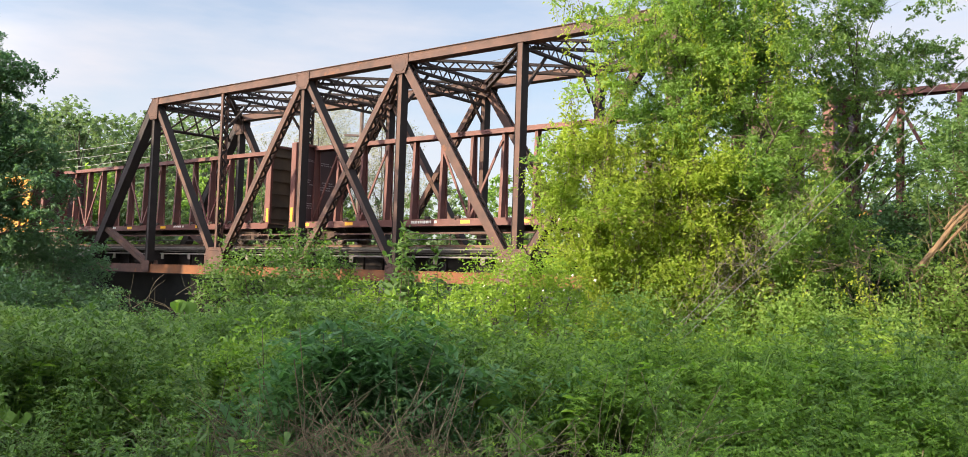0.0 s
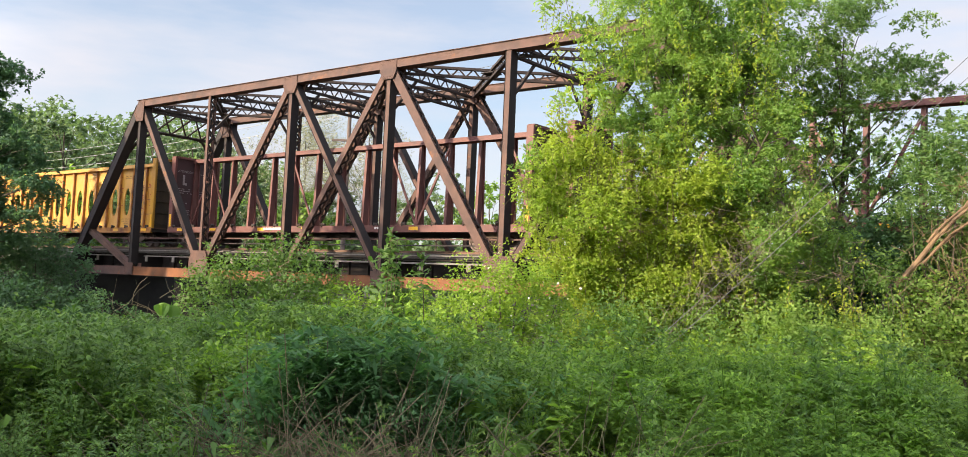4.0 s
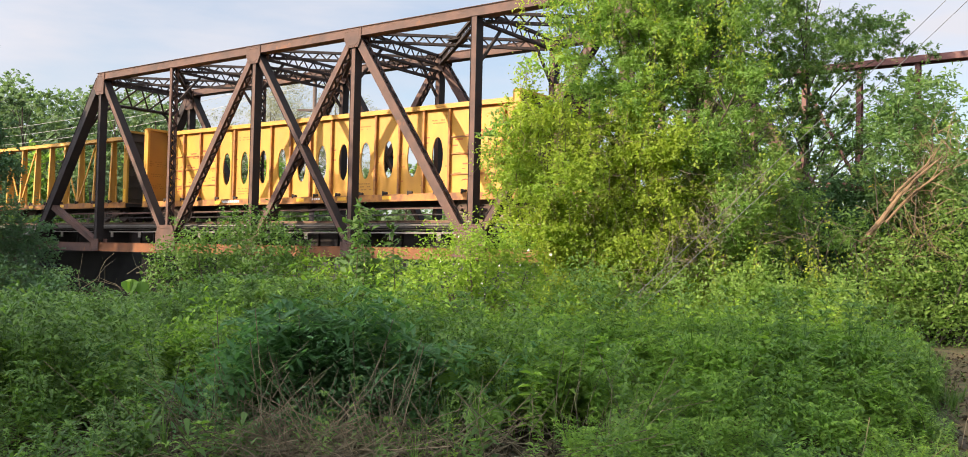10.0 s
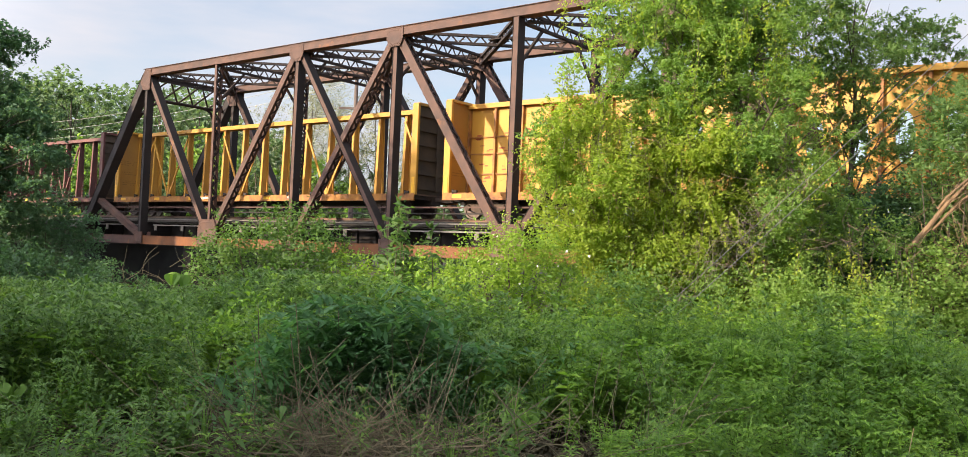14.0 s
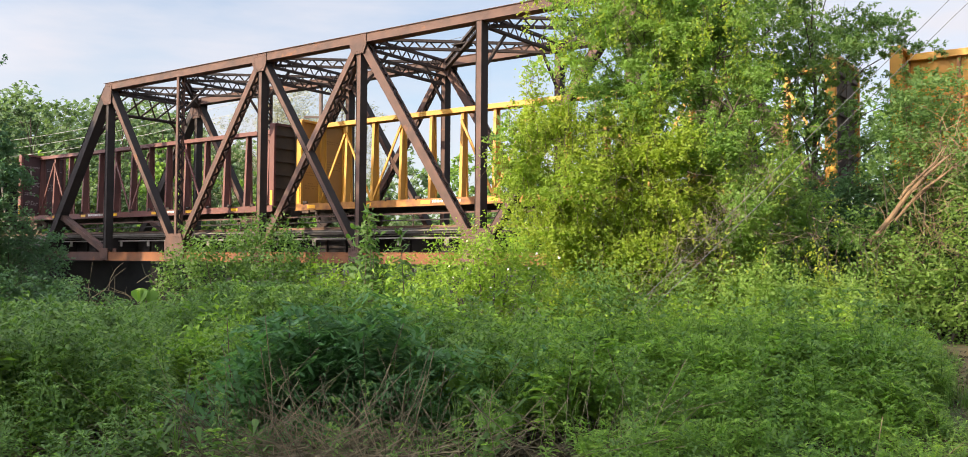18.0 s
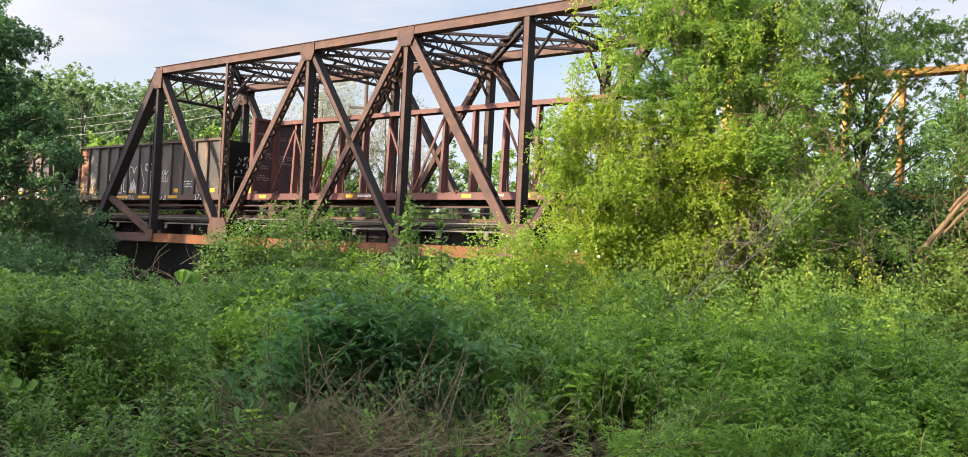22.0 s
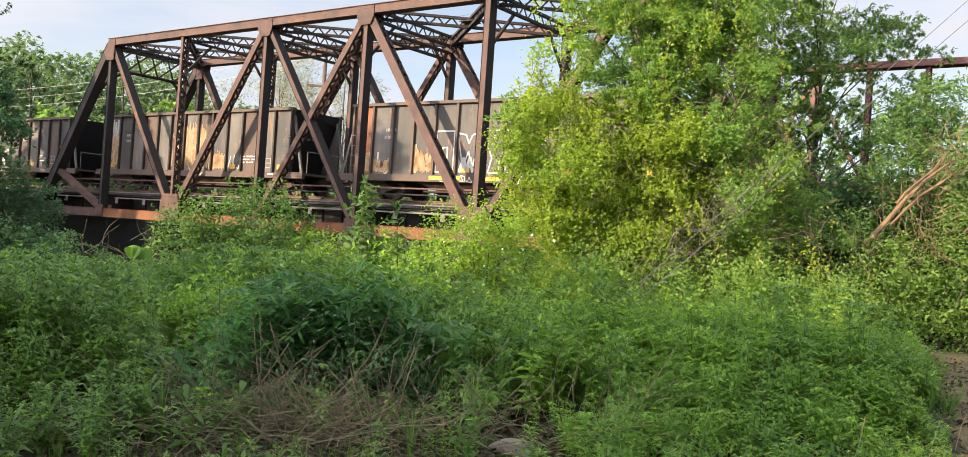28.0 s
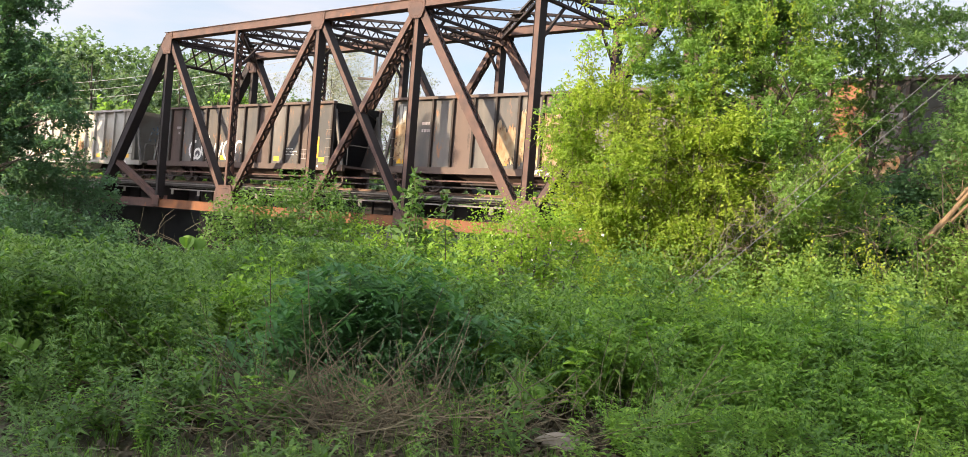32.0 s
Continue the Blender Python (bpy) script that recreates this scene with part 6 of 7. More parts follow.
def sapling():
    gen, rng = np.random.default_rng(44), random.Random(44)
    ob = empty("sapling", pose(0, 0, 0), "thin upright sapling with narrow paired leaves", "sapling")
    pts = []
    for i in range(10):
        x, y = -1.1 + rng.gauss(0, 0.27), 13.2 + rng.gauss(0, 0.2)
        z0 = ground_z(x, y)
        hgt = rng.uniform(1.55, 2.45) - 0.5 * abs(x + 1.1)
        top = (x + rng.gauss(0, 0.12), y, z0 + hgt)
        bm = bmesh.new()
        tube(bm, [(x, y, z0), ((x + top[0]) / 2 + 0.03, y, z0 + hgt * 0.5), top], [0.012, 0.008, 0.003], 4)
        part("stem", bm, M_TWIG, ob)
        for k in range(95):
            u = rng.uniform(0.30, 1.0)
            r = 0.22 * (1.15 - u)
            pts.append((x + (top[0] - x) * u + rng.gauss(0, r), y + rng.gauss(0, r), z0 + hgt * u + rng.gauss(0, 0.03)))
    v, q = leaf_arrays(np.array(pts), 0.15, gen, narrow=0.34, droop=-0.1)
    o = new("leaves", mesh_np("leaves", v, q, M_TREE_B))
    o.parent = ob


sapling()


def big_leaf_plant(x, y, z, n, size, seed):
    """A few broad heart-shaped leaves that hang from bent stalks."""
    rng = random.Random(seed)
    ob = empty("broad_leaf_plant", pose(0, 0, 0), "plant with a few broad pale green heart-shaped leaves", "plant")
    z0 = ground_z(x, y)
    for i in range(n):
        a = i * 2.4
        cx, cy, cz = x + size * 0.7 * math.cos(a), y + size * 0.5 * math.sin(a), z + rng.uniform(-0.25, 0.1) * size
        bm = bmesh.new()
        tube(bm, [(x, y, z0), (x + (cx - x) * 0.6, y + (cy - y) * 0.6, cz + 0.05), (cx, cy, cz)], [0.01, 0.008, 0.005], 4)
        part("stalk", bm, M_WEED, ob)
        bm = bmesh.new()
        m = Matrix.Translation((cx, cy, cz)) @ Matrix.Rotation(radians(-90 + rng.uniform(-60, 60)), 4, "Z") @ Matrix.Rotation(radians(rng.uniform(45, 75)), 4, "Y")
        s = size * rng.uniform(0.8, 1.2)
        ring = [(-0.08, 0), (-0.24, 0.24), (-0.14, 0.52), (0.24, 0.56), (0.62, 0.34), (0.95, 0)]
        mids = [bm.verts.new(m @ Vector((u * s, 0, 0.02 * s))) for u, _ in ring]
        for sg in (-1, 1):
            edge = [bm.verts.new(m @ Vector((u * s, sg * w * s, -0.25 * w * s))) for u, w in ring[1:-1]]
            for k in range(len(edge) - 1):
                bm.faces.new((mids[k + 1], mids[k + 2], edge[k + 1], edge[k]))
            bm.faces.new((mids[0], mids[1], edge[0]))
            bm.faces.new((mids[-2], mids[-1], edge[-1]))
        part("leaf", bm, M_WEED, ob)
    return ob


big_leaf_plant(-5.1, 15.4, 1.10, 7, 0.20, 1)
big_leaf_plant(0.40, 7.5, 0.36, 6, 0.15, 2)
big_leaf_plant(0.0, 8.3, 0.62, 3, 0.16, 3)
big_leaf_plant(-3.9, 7.6, 0.4, 5, 0.16, 4)


def shaded_tree():
    gen, rng = np.random.default_rng(41), random.Random(41)
    ob = empty("shaded_tree", pose(0, 0, 0), "tall dark green tree in shade beside the bridge end", "tree")
    rows = [(-15.9, 7.9, 0.8), (-16.8, 8.4, 1.2), (-16.5, 6.5, 1.15), (-15.3, 5.5, 0.93), (-16.8, 5.6, 1.4), (-15.5, 4.0, 1.1), (-14.4, 4.2, 0.7), (-17.2, 3.4, 1.6), (-15.8, 2.6, 1.0), (-14.5, 3.1, 0.65),
            (-18.5, 7.3, 1.6), (-18.3, 4.3, 1.8), (-18.9, 9.3, 1.6), (-20.0, 6.0, 1.9), (-20.5, 9.0, 1.8), (-19.5, 2.5, 1.8), (-20.5, 11.0, 1.6)]
    lumps = spread_lumps([(x - 0.2, z, r * 0.92) for x, z, r in rows], 30.0, 1.2, 1700, 41)
    limbs(ob, rng, -18.6, 30.2, ground_z(-18.6, 30.2), 11.5, lumps[::2], 0.26, M_BARK)
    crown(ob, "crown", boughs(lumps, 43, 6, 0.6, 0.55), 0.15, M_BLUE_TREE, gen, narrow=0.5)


shaded_tree()


# ---- woods behind the line ----
def build_woods():
    rng = random.Random(51)
    group = "woods behind the railway"
    # tall stand to the west
    for i in range(15):
        a = radians(-46 + i * 2.35 + rng.uniform(-0.5, 0.5))
        d = rng.uniform(92, 118)
        hgt = rng.uniform(16.5, 20.5) * (d / 105) * (1.0 if a < radians(-17) else 0.8)
        tree("woodland_tree", d * math.sin(a), d * math.cos(a), hgt, hgt * 0.36, 18, 5400, 0.46, M_FAR, 60 + i, "broad leafy green tree in the woods behind the railway", 0.3, 0.02, group, narrow=0.7)
    # lower growth beyond the track
    for i in range(20):
        a = radians(-27 + i * 3.1 + rng.uniform(-0.8, 0.8))
        d = rng.uniform(62, 84)
        hgt = rng.uniform(8.0, 11.0) if a < radians(8) else rng.uniform(12, 16)
        tree("woodland_tree", d * math.sin(a), d * math.cos(a), hgt, hgt * 0.5, 12, 4200, 0.34, M_TREE if i % 2 else M_FAR, 80 + i, "low bushy green tree beyond the railway", 0.15, 0.0, group, narrow=0.7)
    # a thin pale tree, hardly in leaf, and a dark pointed one
    tree("budding_tree", -15.2, 80.0, 17.5, 6.0, 20, 26000, 0.16, M_PALE, 131, "thin pale tree just coming into bud", 0.16, 0.30, group, twig=12, loose=0.12)
    tree("budding_tree", -9.3, 78.0, 16.5, 4.5, 16, 14000, 0.16, M_PALE, 132, "thin pale tree just coming into bud", 0.16, 0.35, group, twig=12, loose=0.12)


build_woods()


def far_hill():
    """A wooded hillside far off: crowns of leaf masses over a long rounded ridge."""
    gen = np.random.default_rng(58)
    crowns, per = 560, 190
    a = gen.uniform(-48, 26, crowns)
    d = gen.uniform(138, 205, crowns)
    ridge = np.where(a < -17, 9.2, 9.2 - 5.8 * np.clip((a + 17) / 10, 0, 1)) + 0.35 * np.sin(a * 0.9)
    k = np.clip((d - 128) / 70, 0.2, 1)
    top = d * np.tan(np.radians(ridge * (0.45 + 0.55 * k))) + gen.uniform(-2.0, 1.2, crowns)
    r = gen.uniform(3.0, 5.5, (crowns, 1, 1))
    c = np.stack([d * np.sin(np.radians(a)), d * np.cos(np.radians(a)), top - r[:, 0, 0] * 0.8], axis=1)
    u = gen.normal(size=(crowns, per, 3))
    u /= np.linalg.norm(u, axis=2, keepdims=True)
    lump = 1 + 0.25 * np.sin(u[:, :, :1] * 5 + a[:, None, None]) + 0.2 * np.sin(u[:, :, 2:] * 7 + d[:, None, None])
    pts = (c[:, None] + u * r * lump * gen.uniform(0.75, 1.05, (crowns, per, 1)) * np.array([1, 1, 1.15])).reshape(-1, 3)
    v, q = leaf_arrays(pts, 1.0, gen, narrow=0.8)
    tagged(new("far_woods", mesh_np("far_woods", v, q, M_FAR)), "wooded hillside in the distance behind the bridge", "woods", kind="stuff")


far_hill()


# ---- trees outside the picture whose shade lies on the meadow and on the bridge's end ----
def build_edge_trees():
    for i, (x, y, h) in enumerate(((-17, -0.6, 10.6), (-24, 13.5, 11), (-20.5, 4.6, 8.6), (-20, -4, 13), (-14, -9, 11), (-26, -5, 13), (-13, -15, 12), (-38, 40.5, 17), (-43, 35, 17), (-35, 47, 17), (-33, 43, 15), (-31, 47, 14), (-29, 45.8, 14),
                                     # four added behind the viewer to cut low sky light on right-turned faces
                                     (13, -22, 12), (21, -16, 12), (34, -12, 13), (-4, -24, 12))):
        tree("unseen_shade_tree", x, y, h, h * 0.34, 18, 2900, 0.84, M_SHADE_TREE, 90 + i, "unseen leafy tree added at the meadow's edge for shade", 0.25, 0.05, "trees at the meadow's edge", narrow=0.7)


build_edge_trees()


# ---- meadow weeds ----
def weed_template(gen, height, leaves, length, width, lift=0.5, tuft=0, low=0.12, bend=0.10):
    """A leafy bowed stem with long narrow arching leaves and a spreading tuft at its tip."""
    v, q = [], []

    def quad(a, b, c, d):
        k = len(v)
        v.extend((a, b, c, d))
        q.append((k, k + 1, k + 2, k + 3))

    def stem(u):
        return np.array((bend * height * u * u, 0.3 * bend * height * math.sin(3 * u), height * u))
    w = 0.0045
    for a, b in ((0.0, 0.55), (0.55, 1.0)):
        p, r = stem(a), stem(b)
        quad(tuple(p + (-w, 0, 0)), tuple(p + (w, 0, 0)), tuple(r + (w * 0.5, 0, 0)), tuple(r + (-w * 0.5, 0, 0)))
    for i in range(leaves + tuft):
        u = (i + 0.5) / leaves if i < leaves else 0.985
        at = stem(low + (1 - low) * min(u, 1))
        a = i * 2.4 + gen.uniform(-0.35, 0.35)
        L = length * (1.15 - 0.45 * u) * gen.uniform(0.7, 1.3)
        c, s = math.cos(a), math.sin(a)
        rise = lift * gen.uniform(0.2, 1.7) + (0.30 if i >= leaves else 0)
        mid = at + np.array((c * L * 0.48, s * L * 0.48, L * 0.45 * rise))
        tip = at + np.array((c * L, s * L, L * (0.60 * rise - 0.24)))
        side = np.array((-s, c, 0)) * width * L
        quad(tuple(at), tuple(mid - side), tuple(tip), tuple(mid + side))
    return np.array(v), np.array(q)


def grass_template(gen, blades, height):
    v, q = [], []
    for i in range(blades):
        a, lean = gen.uniform(0, 6.28), gen.uniform(0.1, 0.5)
        h = height * gen.uniform(0.6, 1.1)
        c, s = math.cos(a), math.sin(a)
        w = 0.006
        k = len(v)
        mx, mz = lean * h * 0.35, h * 0.6
        v += [(-s * w, c * w, 0), (s * w, -c * w, 0), (c * mx + s * w, s * mx - c * w, mz), (c * mx - s * w, s * mx + c * w, mz)]
        tx = lean * h
        v += [(c * tx, s * tx, h * 0.95), (c * tx * 1.01, s * tx * 1.01, h * 0.95)]
        q += [(k, k + 1, k + 2, k + 3), (k + 3, k + 2, k + 5, k + 4)]
    return np.array(v), np.array(q)


def scatter(template, places, yaw, scale, tilt):
    tv, tq = template
    n = len(places)
    c, s = np.cos(yaw)[:, None], np.sin(yaw)[:, None]
    x = (tv[None, :, 0] * c - tv[None, :, 1] * s) * scale[:, None]
    y = (tv[None, :, 0] * s + tv[None, :, 1] * c) * scale[:, None]
    z = tv[None, :, 2] * scale[:, None]
    x = x + z * tilt[:, :1] + places[:, :1]
    y = y + z * tilt[:, 1:] + places[:, 1:2]
    z = z + places[:, 2:]
    v = np.stack([x, y, z], axis=2).reshape(-1, 3)
    q = (tq[None] + (np.arange(n) * len(tv))[:, None, None]).reshape(-1, 4)
    return v, q


def path_x(y):
    return 0.53 * y + 0.96


def build_weeds():
    gen, rng = np.random.default_rng(71), random.Random(71)
    kinds = [("aster_weeds", [weed_template(gen, 0.58, 24, 0.165, 0.130, 0.42, 7, 0.30, 0.16), weed_template(gen, 0.50, 22, 0.180, 0.115, 0.36, 7, 0.30, 0.22)], M_WEED, "dense knee-high green asters in the shaded meadow"),
             ("goldenrod_weeds", [weed_template(gen, 0.98, 31, 0.175, 0.115, 0.45, 8, 0.32, 0.08), weed_template(gen, 0.86, 28, 0.160, 0.130, 0.38, 8, 0.32, 0.14)], M_WEED_B, "upright goldenrod stems crowded with narrow leaves"),
             ("nettle_weeds", [weed_template(gen, 0.60, 20, 0.125, 0.25, 0.25, 5, 0.25, 0.12)], M_WEED, "broad-leaved green nettles among the meadow weeds"),
             ("low_weeds", [weed_template(gen, 0.30, 16, 0.19, 0.11, 0.6, 7, 0.10, 0.15)], M_TREE_B, "low leafy weeds close to the ground"),
             ("meadow_grass", [grass_template(gen, 14, 0.8)], M_WEED_B, "thin meadow grass between the weeds"),
             ("sunlit_weeds", [weed_template(gen, 0.56, 20, 0.130, 0.15, 0.42, 6, 0.25, 0.14)], M_FRESH, "fresh green young weeds at the sunny edge of the meadow")]
    tries = 17500
    d = np.sqrt(gen.uniform(4.8 ** 2, 18.6 ** 2, tries))
    a = gen.uniform(radians(-35), radians(35), tries)
    pts, pick, tall = [], [], []
    for k in range(tries):
        x, y = d[k] * math.sin(a[k]), d[k] * math.cos(a[k])
        off = x - path_x(y)
        edge = 0.50 + 0.25 * noise.noise((x * 1.5, y * 1.5, 2.0))
        if (abs(off) < edge and gen.random() < 0.90) or (0 < off < 1.2 and gen.random() < 0.5):
            continue
        if math.hypot(x - 0.62, y - 6.75) < 0.38:        # bare about the stone
            continue
        n1, n2 = noise.noise((x * 0.45, y * 0.45, 9.0)), noise.noise((x * 1.1, y * 1.1, 15.0))
        bare = max(abs(x + 0.35) / 1.65 * (1 + 0.4 * n1), abs(y - 6.5) / 1.5)
        if bare < 1 and gen.random() < 0.80:
            continue
        if (math.hypot((x + 1.1) / 1.25, (y - 7.9) / 0.9) < 1 and gen.random() < (0.9 if y > 7.7 else 0.6)) or (math.hypot((x + 2.5) / 0.9, (y - 9.2) / 1.1) < 1 and gen.random() < 0.75):
            continue
        if y < 7.6 and x < -1.7 and (n2 > 0.08 or gen.random() < 0.22):      # dark gaps between the low weeds
            continue
        right = smooth(0.2, 1.6, x - 0.02 * y)
        left = smooth(0.8, 2.6, -x)
        if n2 < -0.22 - 0.1 * right and y < 13 and gen.random() < 0.7:       # hollows between the taller clumps
            continue
        sunny = smooth(11.5, 14.0, y + 1.2 * n1) * smooth(-4.5, -1.0, x)
        w = [0.12 + 1.2 * right, 0.15 + 0.8 * left * (1 + n1), 0.25 * smooth(-0.2, 0.4, n1) + 0.12 * left + 0.35 * left * (1 - smooth(6.5, 8.5, y)), 0.08 + 0.5 * left * (1 - smooth(6.5, 8.5, y)), 0.05, 0.02 + 0.9 * sunny]
        if sunny > 0.5:
            w[1] *= 0.25
        kind = rng.choices(range(6), [max(v, 0.0) for v in w])[0] if abs(off) > edge + 0.15 else (4 if gen.random() < 0.5 else 3)
        pts.append((x, y, ground_z(x, y) - 0.02))
        pick.append(kind)
        mound = 0.8 * noise.noise((x * 0.55, y * 0.55, 4.0)) + 0.8 * noise.noise((x * 1.25, y * 1.25, 7.0)) + 0.4 * noise.noise((x * 2.9, y * 2.9, 11.0))
        tall.append(min(max(1 + (0.85 - 0.15 * right) * mound, 0.35), 1.6))
    pts, pick, tall = np.array(pts), np.array(pick), np.array(tall)
    for i, (name, templates, mat, label) in enumerate(kinds):
        vs, qs, base = [], [], 0
        for j, tpl in enumerate(templates):
            sel = np.nonzero(pick == i)[0][j::len(templates)]
            p = pts[sel]
            n = len(p)
            sc = gen.uniform(0.80, 1.15, n) * tall[sel]
            sc = sc * (np.clip(0.85 + (p[:, 1] - 5.5) * 0.1, 0.85, 1.1) if name == "low_weeds" else np.clip(0.36 + (p[:, 1] - 5.5) * 0.15, 0.36, 1.0))
            sc = np.minimum(sc, 1.30) * np.where((p[:, 0] < -0.27 * p[:, 1]) & (p[:, 1] > 9.5), 0.80, 1.0)
            sc = sc * np.clip((np.abs(p[:, 0] - path_x(p[:, 1])) - 0.1) / 1.0, 0.32, 1.0)
            sc = sc * np.clip(1 - (p[:, 1] - 13.5) * 0.09, 0.6, 1.0)
            v, q = scatter(tpl, p, gen.uniform(0, 6.28, n), sc, gen.normal(size=(n, 2)) * 0.17)
            vs.append(v)
            qs.append(q + base)
            base += len(v)
        tagged(new(name, mesh_np(name, np.concatenate(vs), np.concatenate(qs), mat)), label, "weeds", kind="stuff")


build_weeds()


def build_short_grass():
    """Short grass where the meadow has been trodden, beside the path."""
    gen = np.random.default_rng(73)
    n = 4500
    r, a = np.sqrt(gen.uniform(0.6, 42, n)), gen.uniform(0, 6.28, n)
    p = np.array([(x, y, ground_z(x, y) - 0.01) for x, y in zip((r * np.sin(a)).tolist(), (r * np.cos(a)).tolist()) if abs(x - path_x(y)) > 0.45])
    v, q = scatter(grass_template(gen, 12, 0.8), p, gen.uniform(0, 6.28, len(p)), gen.uniform(0.16, 0.36, len(p)), gen.normal(size=(len(p), 2)) * 0.2)
    tagged(new("short_grass", mesh_np("short_grass", v, q, M_WEED_B)), "short trodden grass beside the dirt path", "grass", kind="stuff")


build_short_grass()


def build_thicket():
    """Rounded tufts of mixed growth that make the meadow uneven."""
    gen, rng = np.random.default_rng(91), random.Random(91)
    for name, mat, n, leaf, label, seed in (("leafy_undergrowth", M_WEED, 34, 0.075, "rounded tufts of fresh green undergrowth in the meadow", 1),
                                            ("goldenrod_tufts", M_WEED_B, 40, 0.085, "taller tufts of goldenrod in the shaded meadow", 2),
                                            ("dark_undergrowth", M_TREE_B, 26, 0.070, "darker tufts of bramble between the weeds", 3)):
        lumps = []
        while len(lumps) < n:
            y = rng.uniform(8.6, 16.5)
            x = rng.uniform(-0.55, 0.50) * y
            if seed == 2:
                x = rng.uniform(-0.55, -0.12) * y
            if abs(x - path_x(y)) < 1.0 or (abs(x + 0.5) < 2.4 and y < 9.4):
                continue
            r = rng.uniform(0.22, 0.42)
            h = rng.uniform(0.25, 0.55)
            lumps.append((x, y, ground_z(x, y) + h, r * 1.25, r, r * rng.uniform(0.7, 1.1), 4200 * r * r))
        v, q = leaf_arrays(*[clump_points(lumps, gen, 0.4, 16, 0.07)[0]], leaf, gen, narrow=0.38, droop=-0.1, face=(-0.2, -0.3, 0.6))
        tagged(new(name, mesh_np(name, v, q, mat)), label, "undergrowth", kind="stuff")


build_thicket()
bush("shaded_undergrowth", [(-9.4, 0.7, 0.6), (-10.4, 0.9, 0.65), (-11.5, 0.8, 0.7), (-12.6, 1.0, 0.8), (-8.6, 0.45, 0.5)], 20.6, 1.1, 1700, 0.11, M_SHADE_TREE, 160, "dark green undergrowth in the shade of a tree", narrow=0.5)


def build_dead_stalks():
    gen = np.random.default_rng(77)
    v, q = [], []
    n = 1490
    for i in range(-200, n - 200):
        if i < 0:
            x, y = (-1.6, -1.2, -0.3, -0.8, 1.1)[i % 5] + gen.normal() * 0.30, (7.3, 6.9, 7.3, 6.5, 6.9)[i % 5] + gen.normal() * 0.3
            L, flat = gen.uniform(0.35, 1.05), 1.0
        elif i < 560:
            x, y = -0.80 + gen.normal() * 0.62, 6.75 + gen.normal() * 0.45
            L, flat = gen.uniform(0.25, 0.85), (0.25, 0.35, 0.30, 0.8)[i % 4]
        elif i < 660:
            x, y = -2.7 + gen.normal() * 0.8, 7.6 + gen.normal() * 0.5
            L, flat = gen.uniform(0.2, 0.6), 0.3
        else:
            r, a = math.sqrt(gen.uniform(49, 250)), gen.uniform(-0.62, 0.62)
            x, y = r * math.sin(a), r * math.cos(a)
            L, flat = gen.uniform(0.3, 0.75), 0.7
        z = ground_z(x, y)
        d = gen.normal(size=3)
        d[2] = abs(d[2]) * flat + 0.05
        d /= np.linalg.norm(d)
        p0 = np.array((x, y, z + (gen.uniform(0, 0.22) if i < 660 else 0)))
        p1 = p0 + d * L * 0.55 + gen.normal(size=3) * 0.03
        p2 = p0 + d * L + gen.normal(size=3) * 0.07
        w = gen.uniform(0.0018, 0.0042)
        s = np.cross(d, (0.3, 0.9, 0.1))
        s = s / np.linalg.norm(s) * w
        t = np.cross(d, s)
        t = t / np.linalg.norm(t) * w
        k = len(v)
        for p in (p0, p1, p2):
            v += [p + s, p - 0.5 * s + 0.87 * t, p - 0.5 * s - 0.87 * t]
        for b in (0, 3):
            for j in range(3):
                q.append((k + b + j, k + b + (j + 1) % 3, k + b + 3 + (j + 1) % 3, k + b + 3 + j))
    tagged(new("dead_stalks", mesh_np("dead_stalks", np.array(v), np.array(q), M_STALK)), "tangle of dry bleached stalks on the ground", "dead stalks", kind="stuff")


build_dead_stalks()


def build_litter():
    """Dead leaves and bits over the barer ground."""
    gen = np.random.default_rng(79)
    n = 9000
    x, y = gen.normal(size=n) * 2.3 - 0.3, 7.2 + gen.normal(size=n) * 1.0
    p = np.array([(a, b, ground_z(float(a), float(b)) + 0.015 + abs(gen.normal()) * 0.02) for a, b in zip(x, y)])
    y2 = gen.uniform(3, 16, 1100)
    x2 = path_x(y2) + gen.normal(size=1100) * 0.4
    p2 = np.array([(a, c, ground_z(float(a), float(c)) + 0.045 + abs(gen.normal()) * 0.012) for a, c in zip(x2, y2)])
    p = np.concatenate([p, p2])
    v, q = leaf_arrays(p, 0.075, gen, up=2.0, narrow=0.5, droop=0.0, face=(0, 0, 0.6))
    tagged(new("leaf_litter", mesh_np("leaf_litter", v, q, M_LITTER)), "brown dead leaves scattered over bare soil", "leaf litter", kind="stuff")


build_litter()


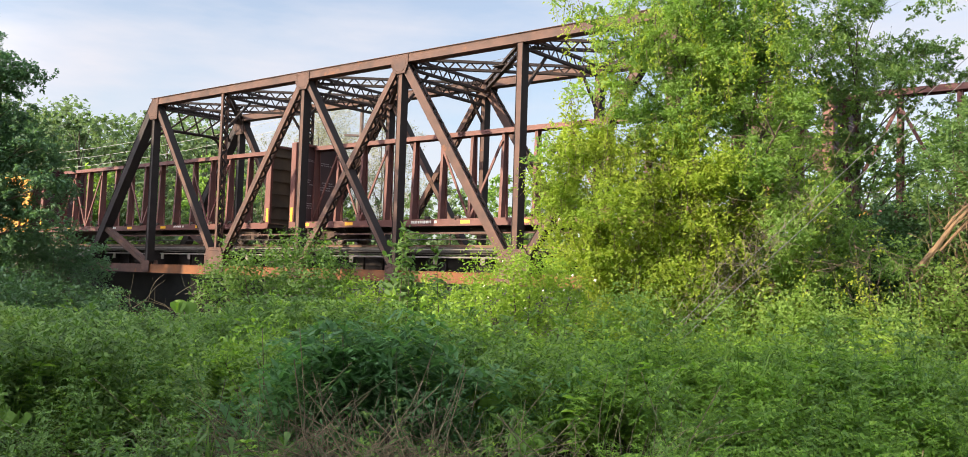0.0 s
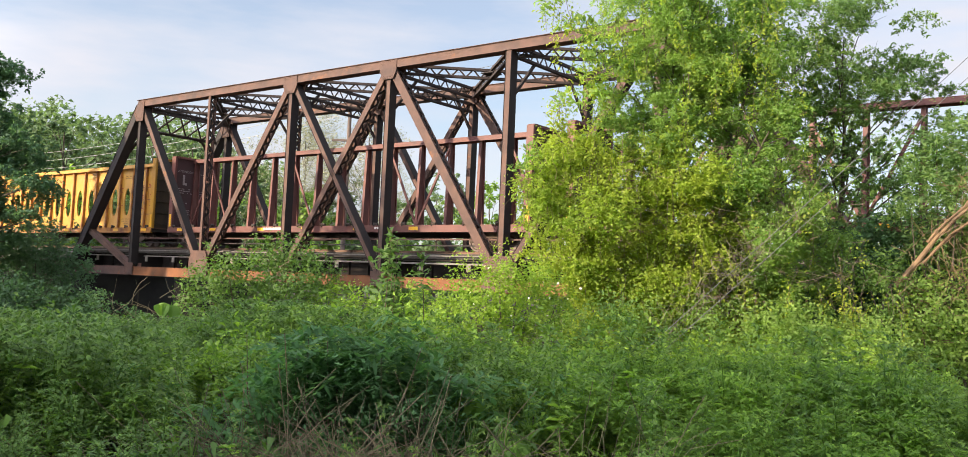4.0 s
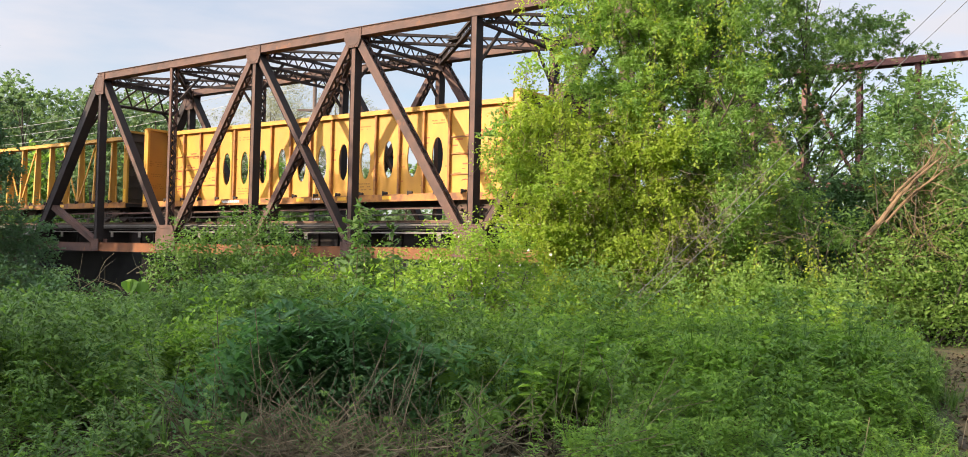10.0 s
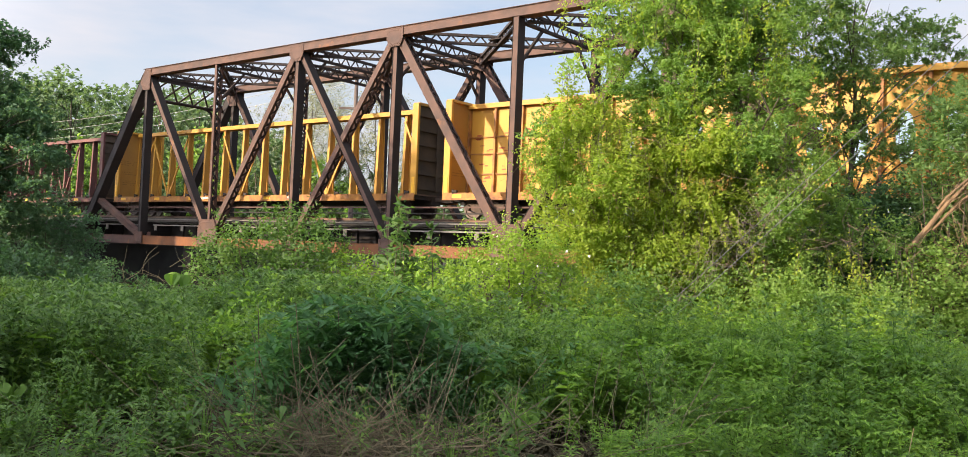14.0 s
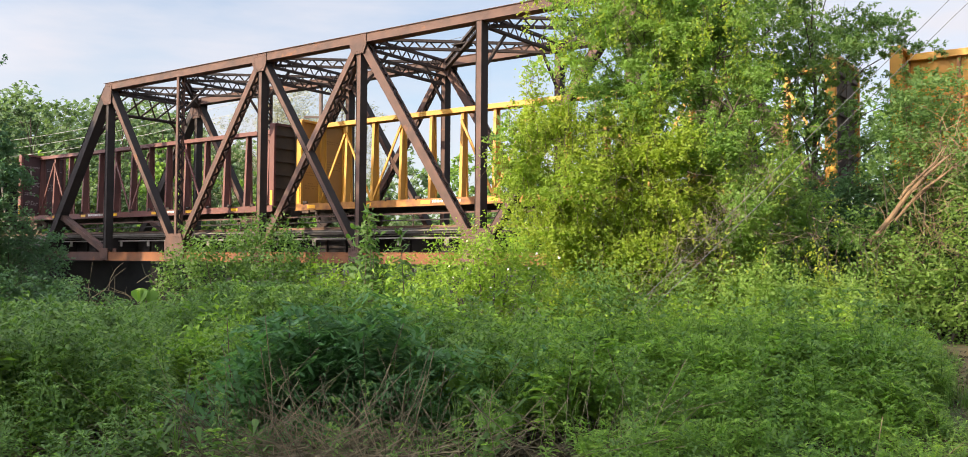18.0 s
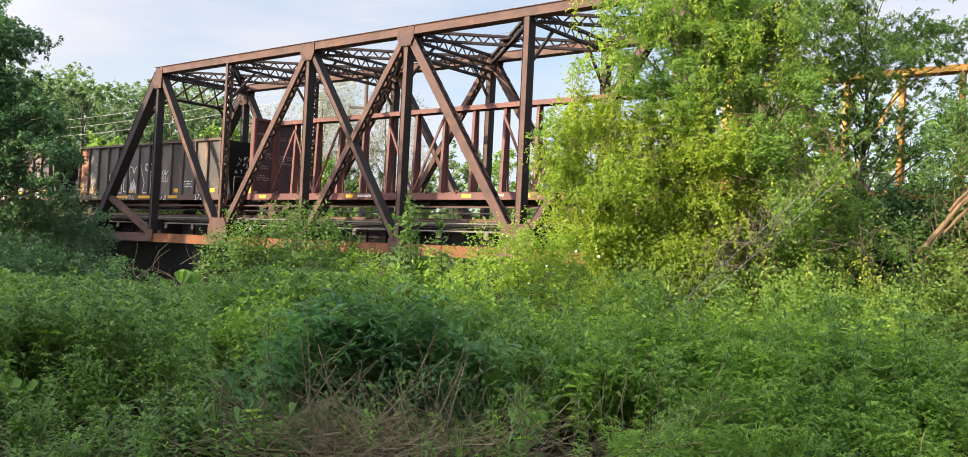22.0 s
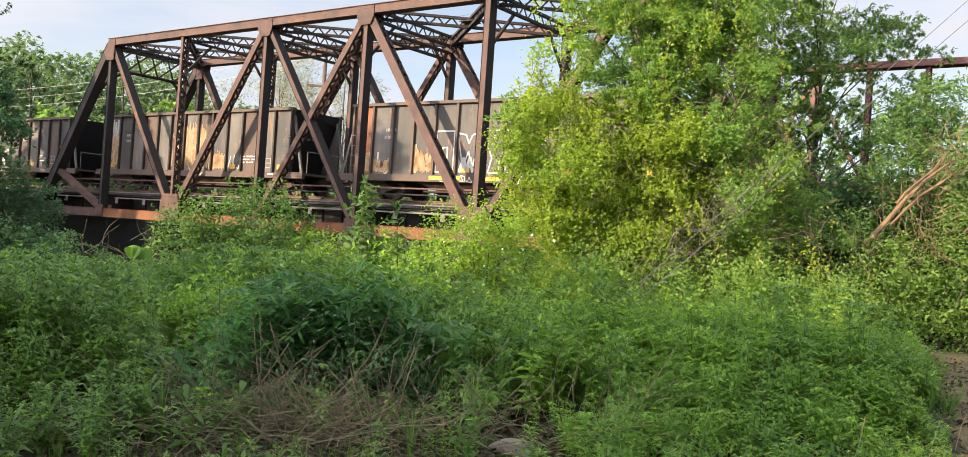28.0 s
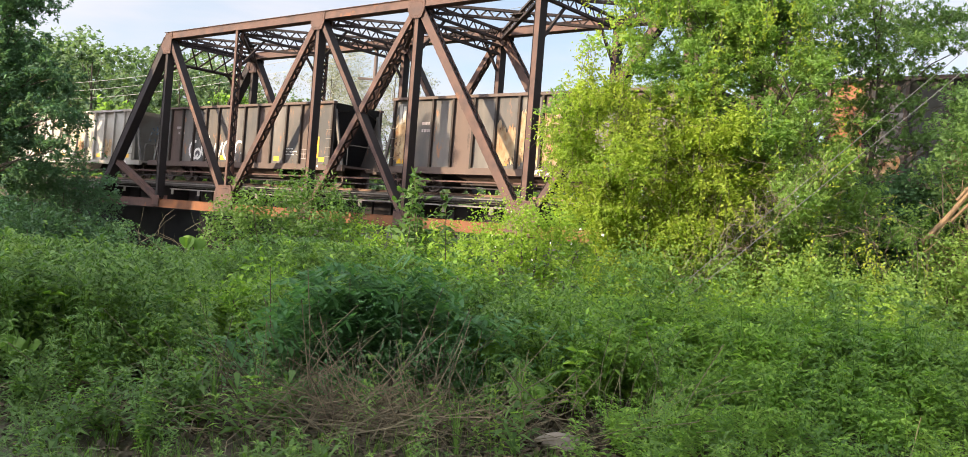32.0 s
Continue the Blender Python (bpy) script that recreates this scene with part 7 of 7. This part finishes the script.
def build_fallen_trunk():
    ob = empty("fallen_trunk", pose(0, 0, 0), "broken bleached tree trunk with bare twigs leaning on the bank", "fallen trunk")
    rng = random.Random(3)
    for k, (dx, dz, r) in enumerate(((0, 0, 0.055), (0.16, -0.10, 0.032), (-0.10, 0.12, 0.030), (0.05, 0.22, 0.018), (0.22, 0.02, 0.016))):
        bm = bmesh.new()
        p, q = Vector((9.0 + dx * 0.4, 19.0, 2.05 + dz * 0.4)), Vector((10.35 + dx * 1.2, 18.2, 4.0 + dz * 1.1))
        p = p.lerp(q, (0, 0.25, 0.4, 0.3, 0.5)[k])
        pts = [p.lerp(q, u) + Vector((0.05 * math.sin(u * 7 + k), 0, 0.09 * math.sin(u * 4 + k))) for u in (0, 0.25, 0.5, 0.75, 1)]
        tube(bm, pts, [r, r * 1.05, r * 0.85, r * 0.7, r * 0.2], 8)
        part("stem", bm, M_DEADWOOD, ob)
    bm = bmesh.new()
    tube(bm, [(8.9, 19.0, 2.1), (8.7, 19.2, 1.2), (8.6, 19.3, ground_z(8.6, 19.3) - 0.1)], [0.03, 0.035, 0.04], 8)
    part("stump", bm, M_BARK, ob)
    twig_tangle(ob, "twig_tangle", [(9.9, 18.4, 3.2, 0.35, 55), (10.5, 18.2, 3.9, 0.35, 60), (9.4, 18.8, 2.0, 0.3, 40), (9.6, 18.7, 1.4, 0.35, 30), (10.3, 18.4, 2.4, 0.3, 25)], 8, 0.75, 0.008, M_DEADWOOD, 0.6)


build_fallen_trunk()


def build_stone():
    bm = bmesh.new()
    bmesh.ops.create_icosphere(bm, subdivisions=3, radius=1)
    for v in bm.verts:
        k = 1 + 0.25 * noise.noise(v.co * 1.3) + 0.06 * noise.noise(v.co * 5)
        v.co = Vector((v.co.x * 0.19 * k, v.co.y * 0.15 * k, max(v.co.z, -0.4) * 0.085 * k))
    ob = part("field_stone", bm, M_ROCK, None, loc=(0.64, 6.72, ground_z(0.64, 6.72) + 0.04))
    tagged(ob, "flat pale stone half buried in dry stalks", "stone")


build_stone()


# ---- wires and poles ----
def wire(name, pts, r, mat, label, category="wire"):
    bm = bmesh.new()
    tube(bm, pts, [r] * len(pts), 5)
    return tagged(part(name, bm, mat), label, category)


def sagging(p, q, sag, n=14):
    p, q = Vector(p), Vector(q)
    return [p.lerp(q, i / n) - Vector((0, 0, sag * 4 * (i / n) * (1 - i / n))) for i in range(n + 1)]


def build_wires():
    pole = empty("utility_pole", pose(-8.4, 58.6, ground_z(-8.4, 58.6)), "weathered brown wooden utility pole", "utility pole")
    bm = bmesh.new()
    tube(bm, [(0, 0, -0.3), (0, 0, 8), (0, 0, 15.5)], [0.19, 0.16, 0.12], 10)
    part("shaft", bm, M_POLE, pole)
    bm = soft_box(-1.1, 1.1, -0.06, 0.06, 13.4, 13.55, 0.01)
    part("crossarm", bm, M_POLE, pole)
    for k, dz in enumerate((0.0, -0.75, -1.5)):
        wire("power_line", sagging((-8.4, 58.6, 14.1 + dz), (-62, 101.0, 13.5 + dz), 1.6), 0.019, M_POWER, "pale overhead power line across the wooded hill")
    far = empty("utility_pole", pose(-62, 101, ground_z(-62, 101)), "weathered brown wooden utility pole", "utility pole")
    bm = bmesh.new()
    tube(bm, [(0, 0, -0.3), (0, 0, 8), (0, 0, 14.6)], [0.19, 0.16, 0.12], 10)
    part("shaft", bm, M_POLE, far)
    # guy wires from the ground to a pole beyond the picture
    side = empty("utility_pole", pose(13.6, 18.75, ground_z(13.6, 18.75)), "weathered brown wooden utility pole", "utility pole")
    bm = bmesh.new()
    tube(bm, [(0, 0, -0.3), (0, 0, 6), (0, 0, 11.6)], [0.17, 0.15, 0.11], 10)
    part("shaft", bm, M_POLE, side)
    wire("guy_wire", [(2.0, 14.0, 0.05), (8.87, 16.5, 6.1), (13.5, 18.7, 10.15)], 0.0065, M_WIRE, "taut grey guy wire with vines climbing it", "wire")
    wire("guy_wire", [(2.25, 13.9, 0.05), (8.9, 16.3, 5.8), (13.5, 18.7, 9.6)], 0.0065, M_WIRE, "taut grey guy wire beside a second one", "wire")
    wire("power_line", sagging((13.6, 18.75, 11.0), (-8.4, 58.6, 14.3), 0.8), 0.012, M_WIRE, "thin overhead line from pole to pole")
    vine = empty("climbing_vine", pose(0, 0, 0), "dead dark vine tangled round the lower guy wires", "vine")
    twig_tangle(vine, "stem_tangle", [(3.2, 14.5, 1.15, 0.14, 30), (3.7, 14.6, 1.6, 0.18, 45), (4.2, 14.8, 2.0, 0.18, 45), (4.7, 15.0, 2.4, 0.14, 30), (5.4, 15.2, 3.0, 0.1, 20)], 12, 0.5, 0.004, M_POLE, 0.7)


build_wires()


# ---- what moves ----
def motions():
    times = sorted({t for t, _ in TRAIN})
    for car, offset in TRAIN_CARS:
        walk(car, [(t, BRIDGE @ pose(x + offset, MID_Y, RAIL_Z)) for t, x in TRAIN])
    turns = []
    t = 0.0
    while t < 32.0:
        turns.append(round(t, 3))
        t += 2 / 15
    turns.append(32.0)
    for ws in WHEELS:
        u = ws.location.x
        walk(ws, [(t, pose(u, 0, 0.46, 0, math.degrees(train_at(t) / 0.46) % 360, 0)) for t in turns])


motions()
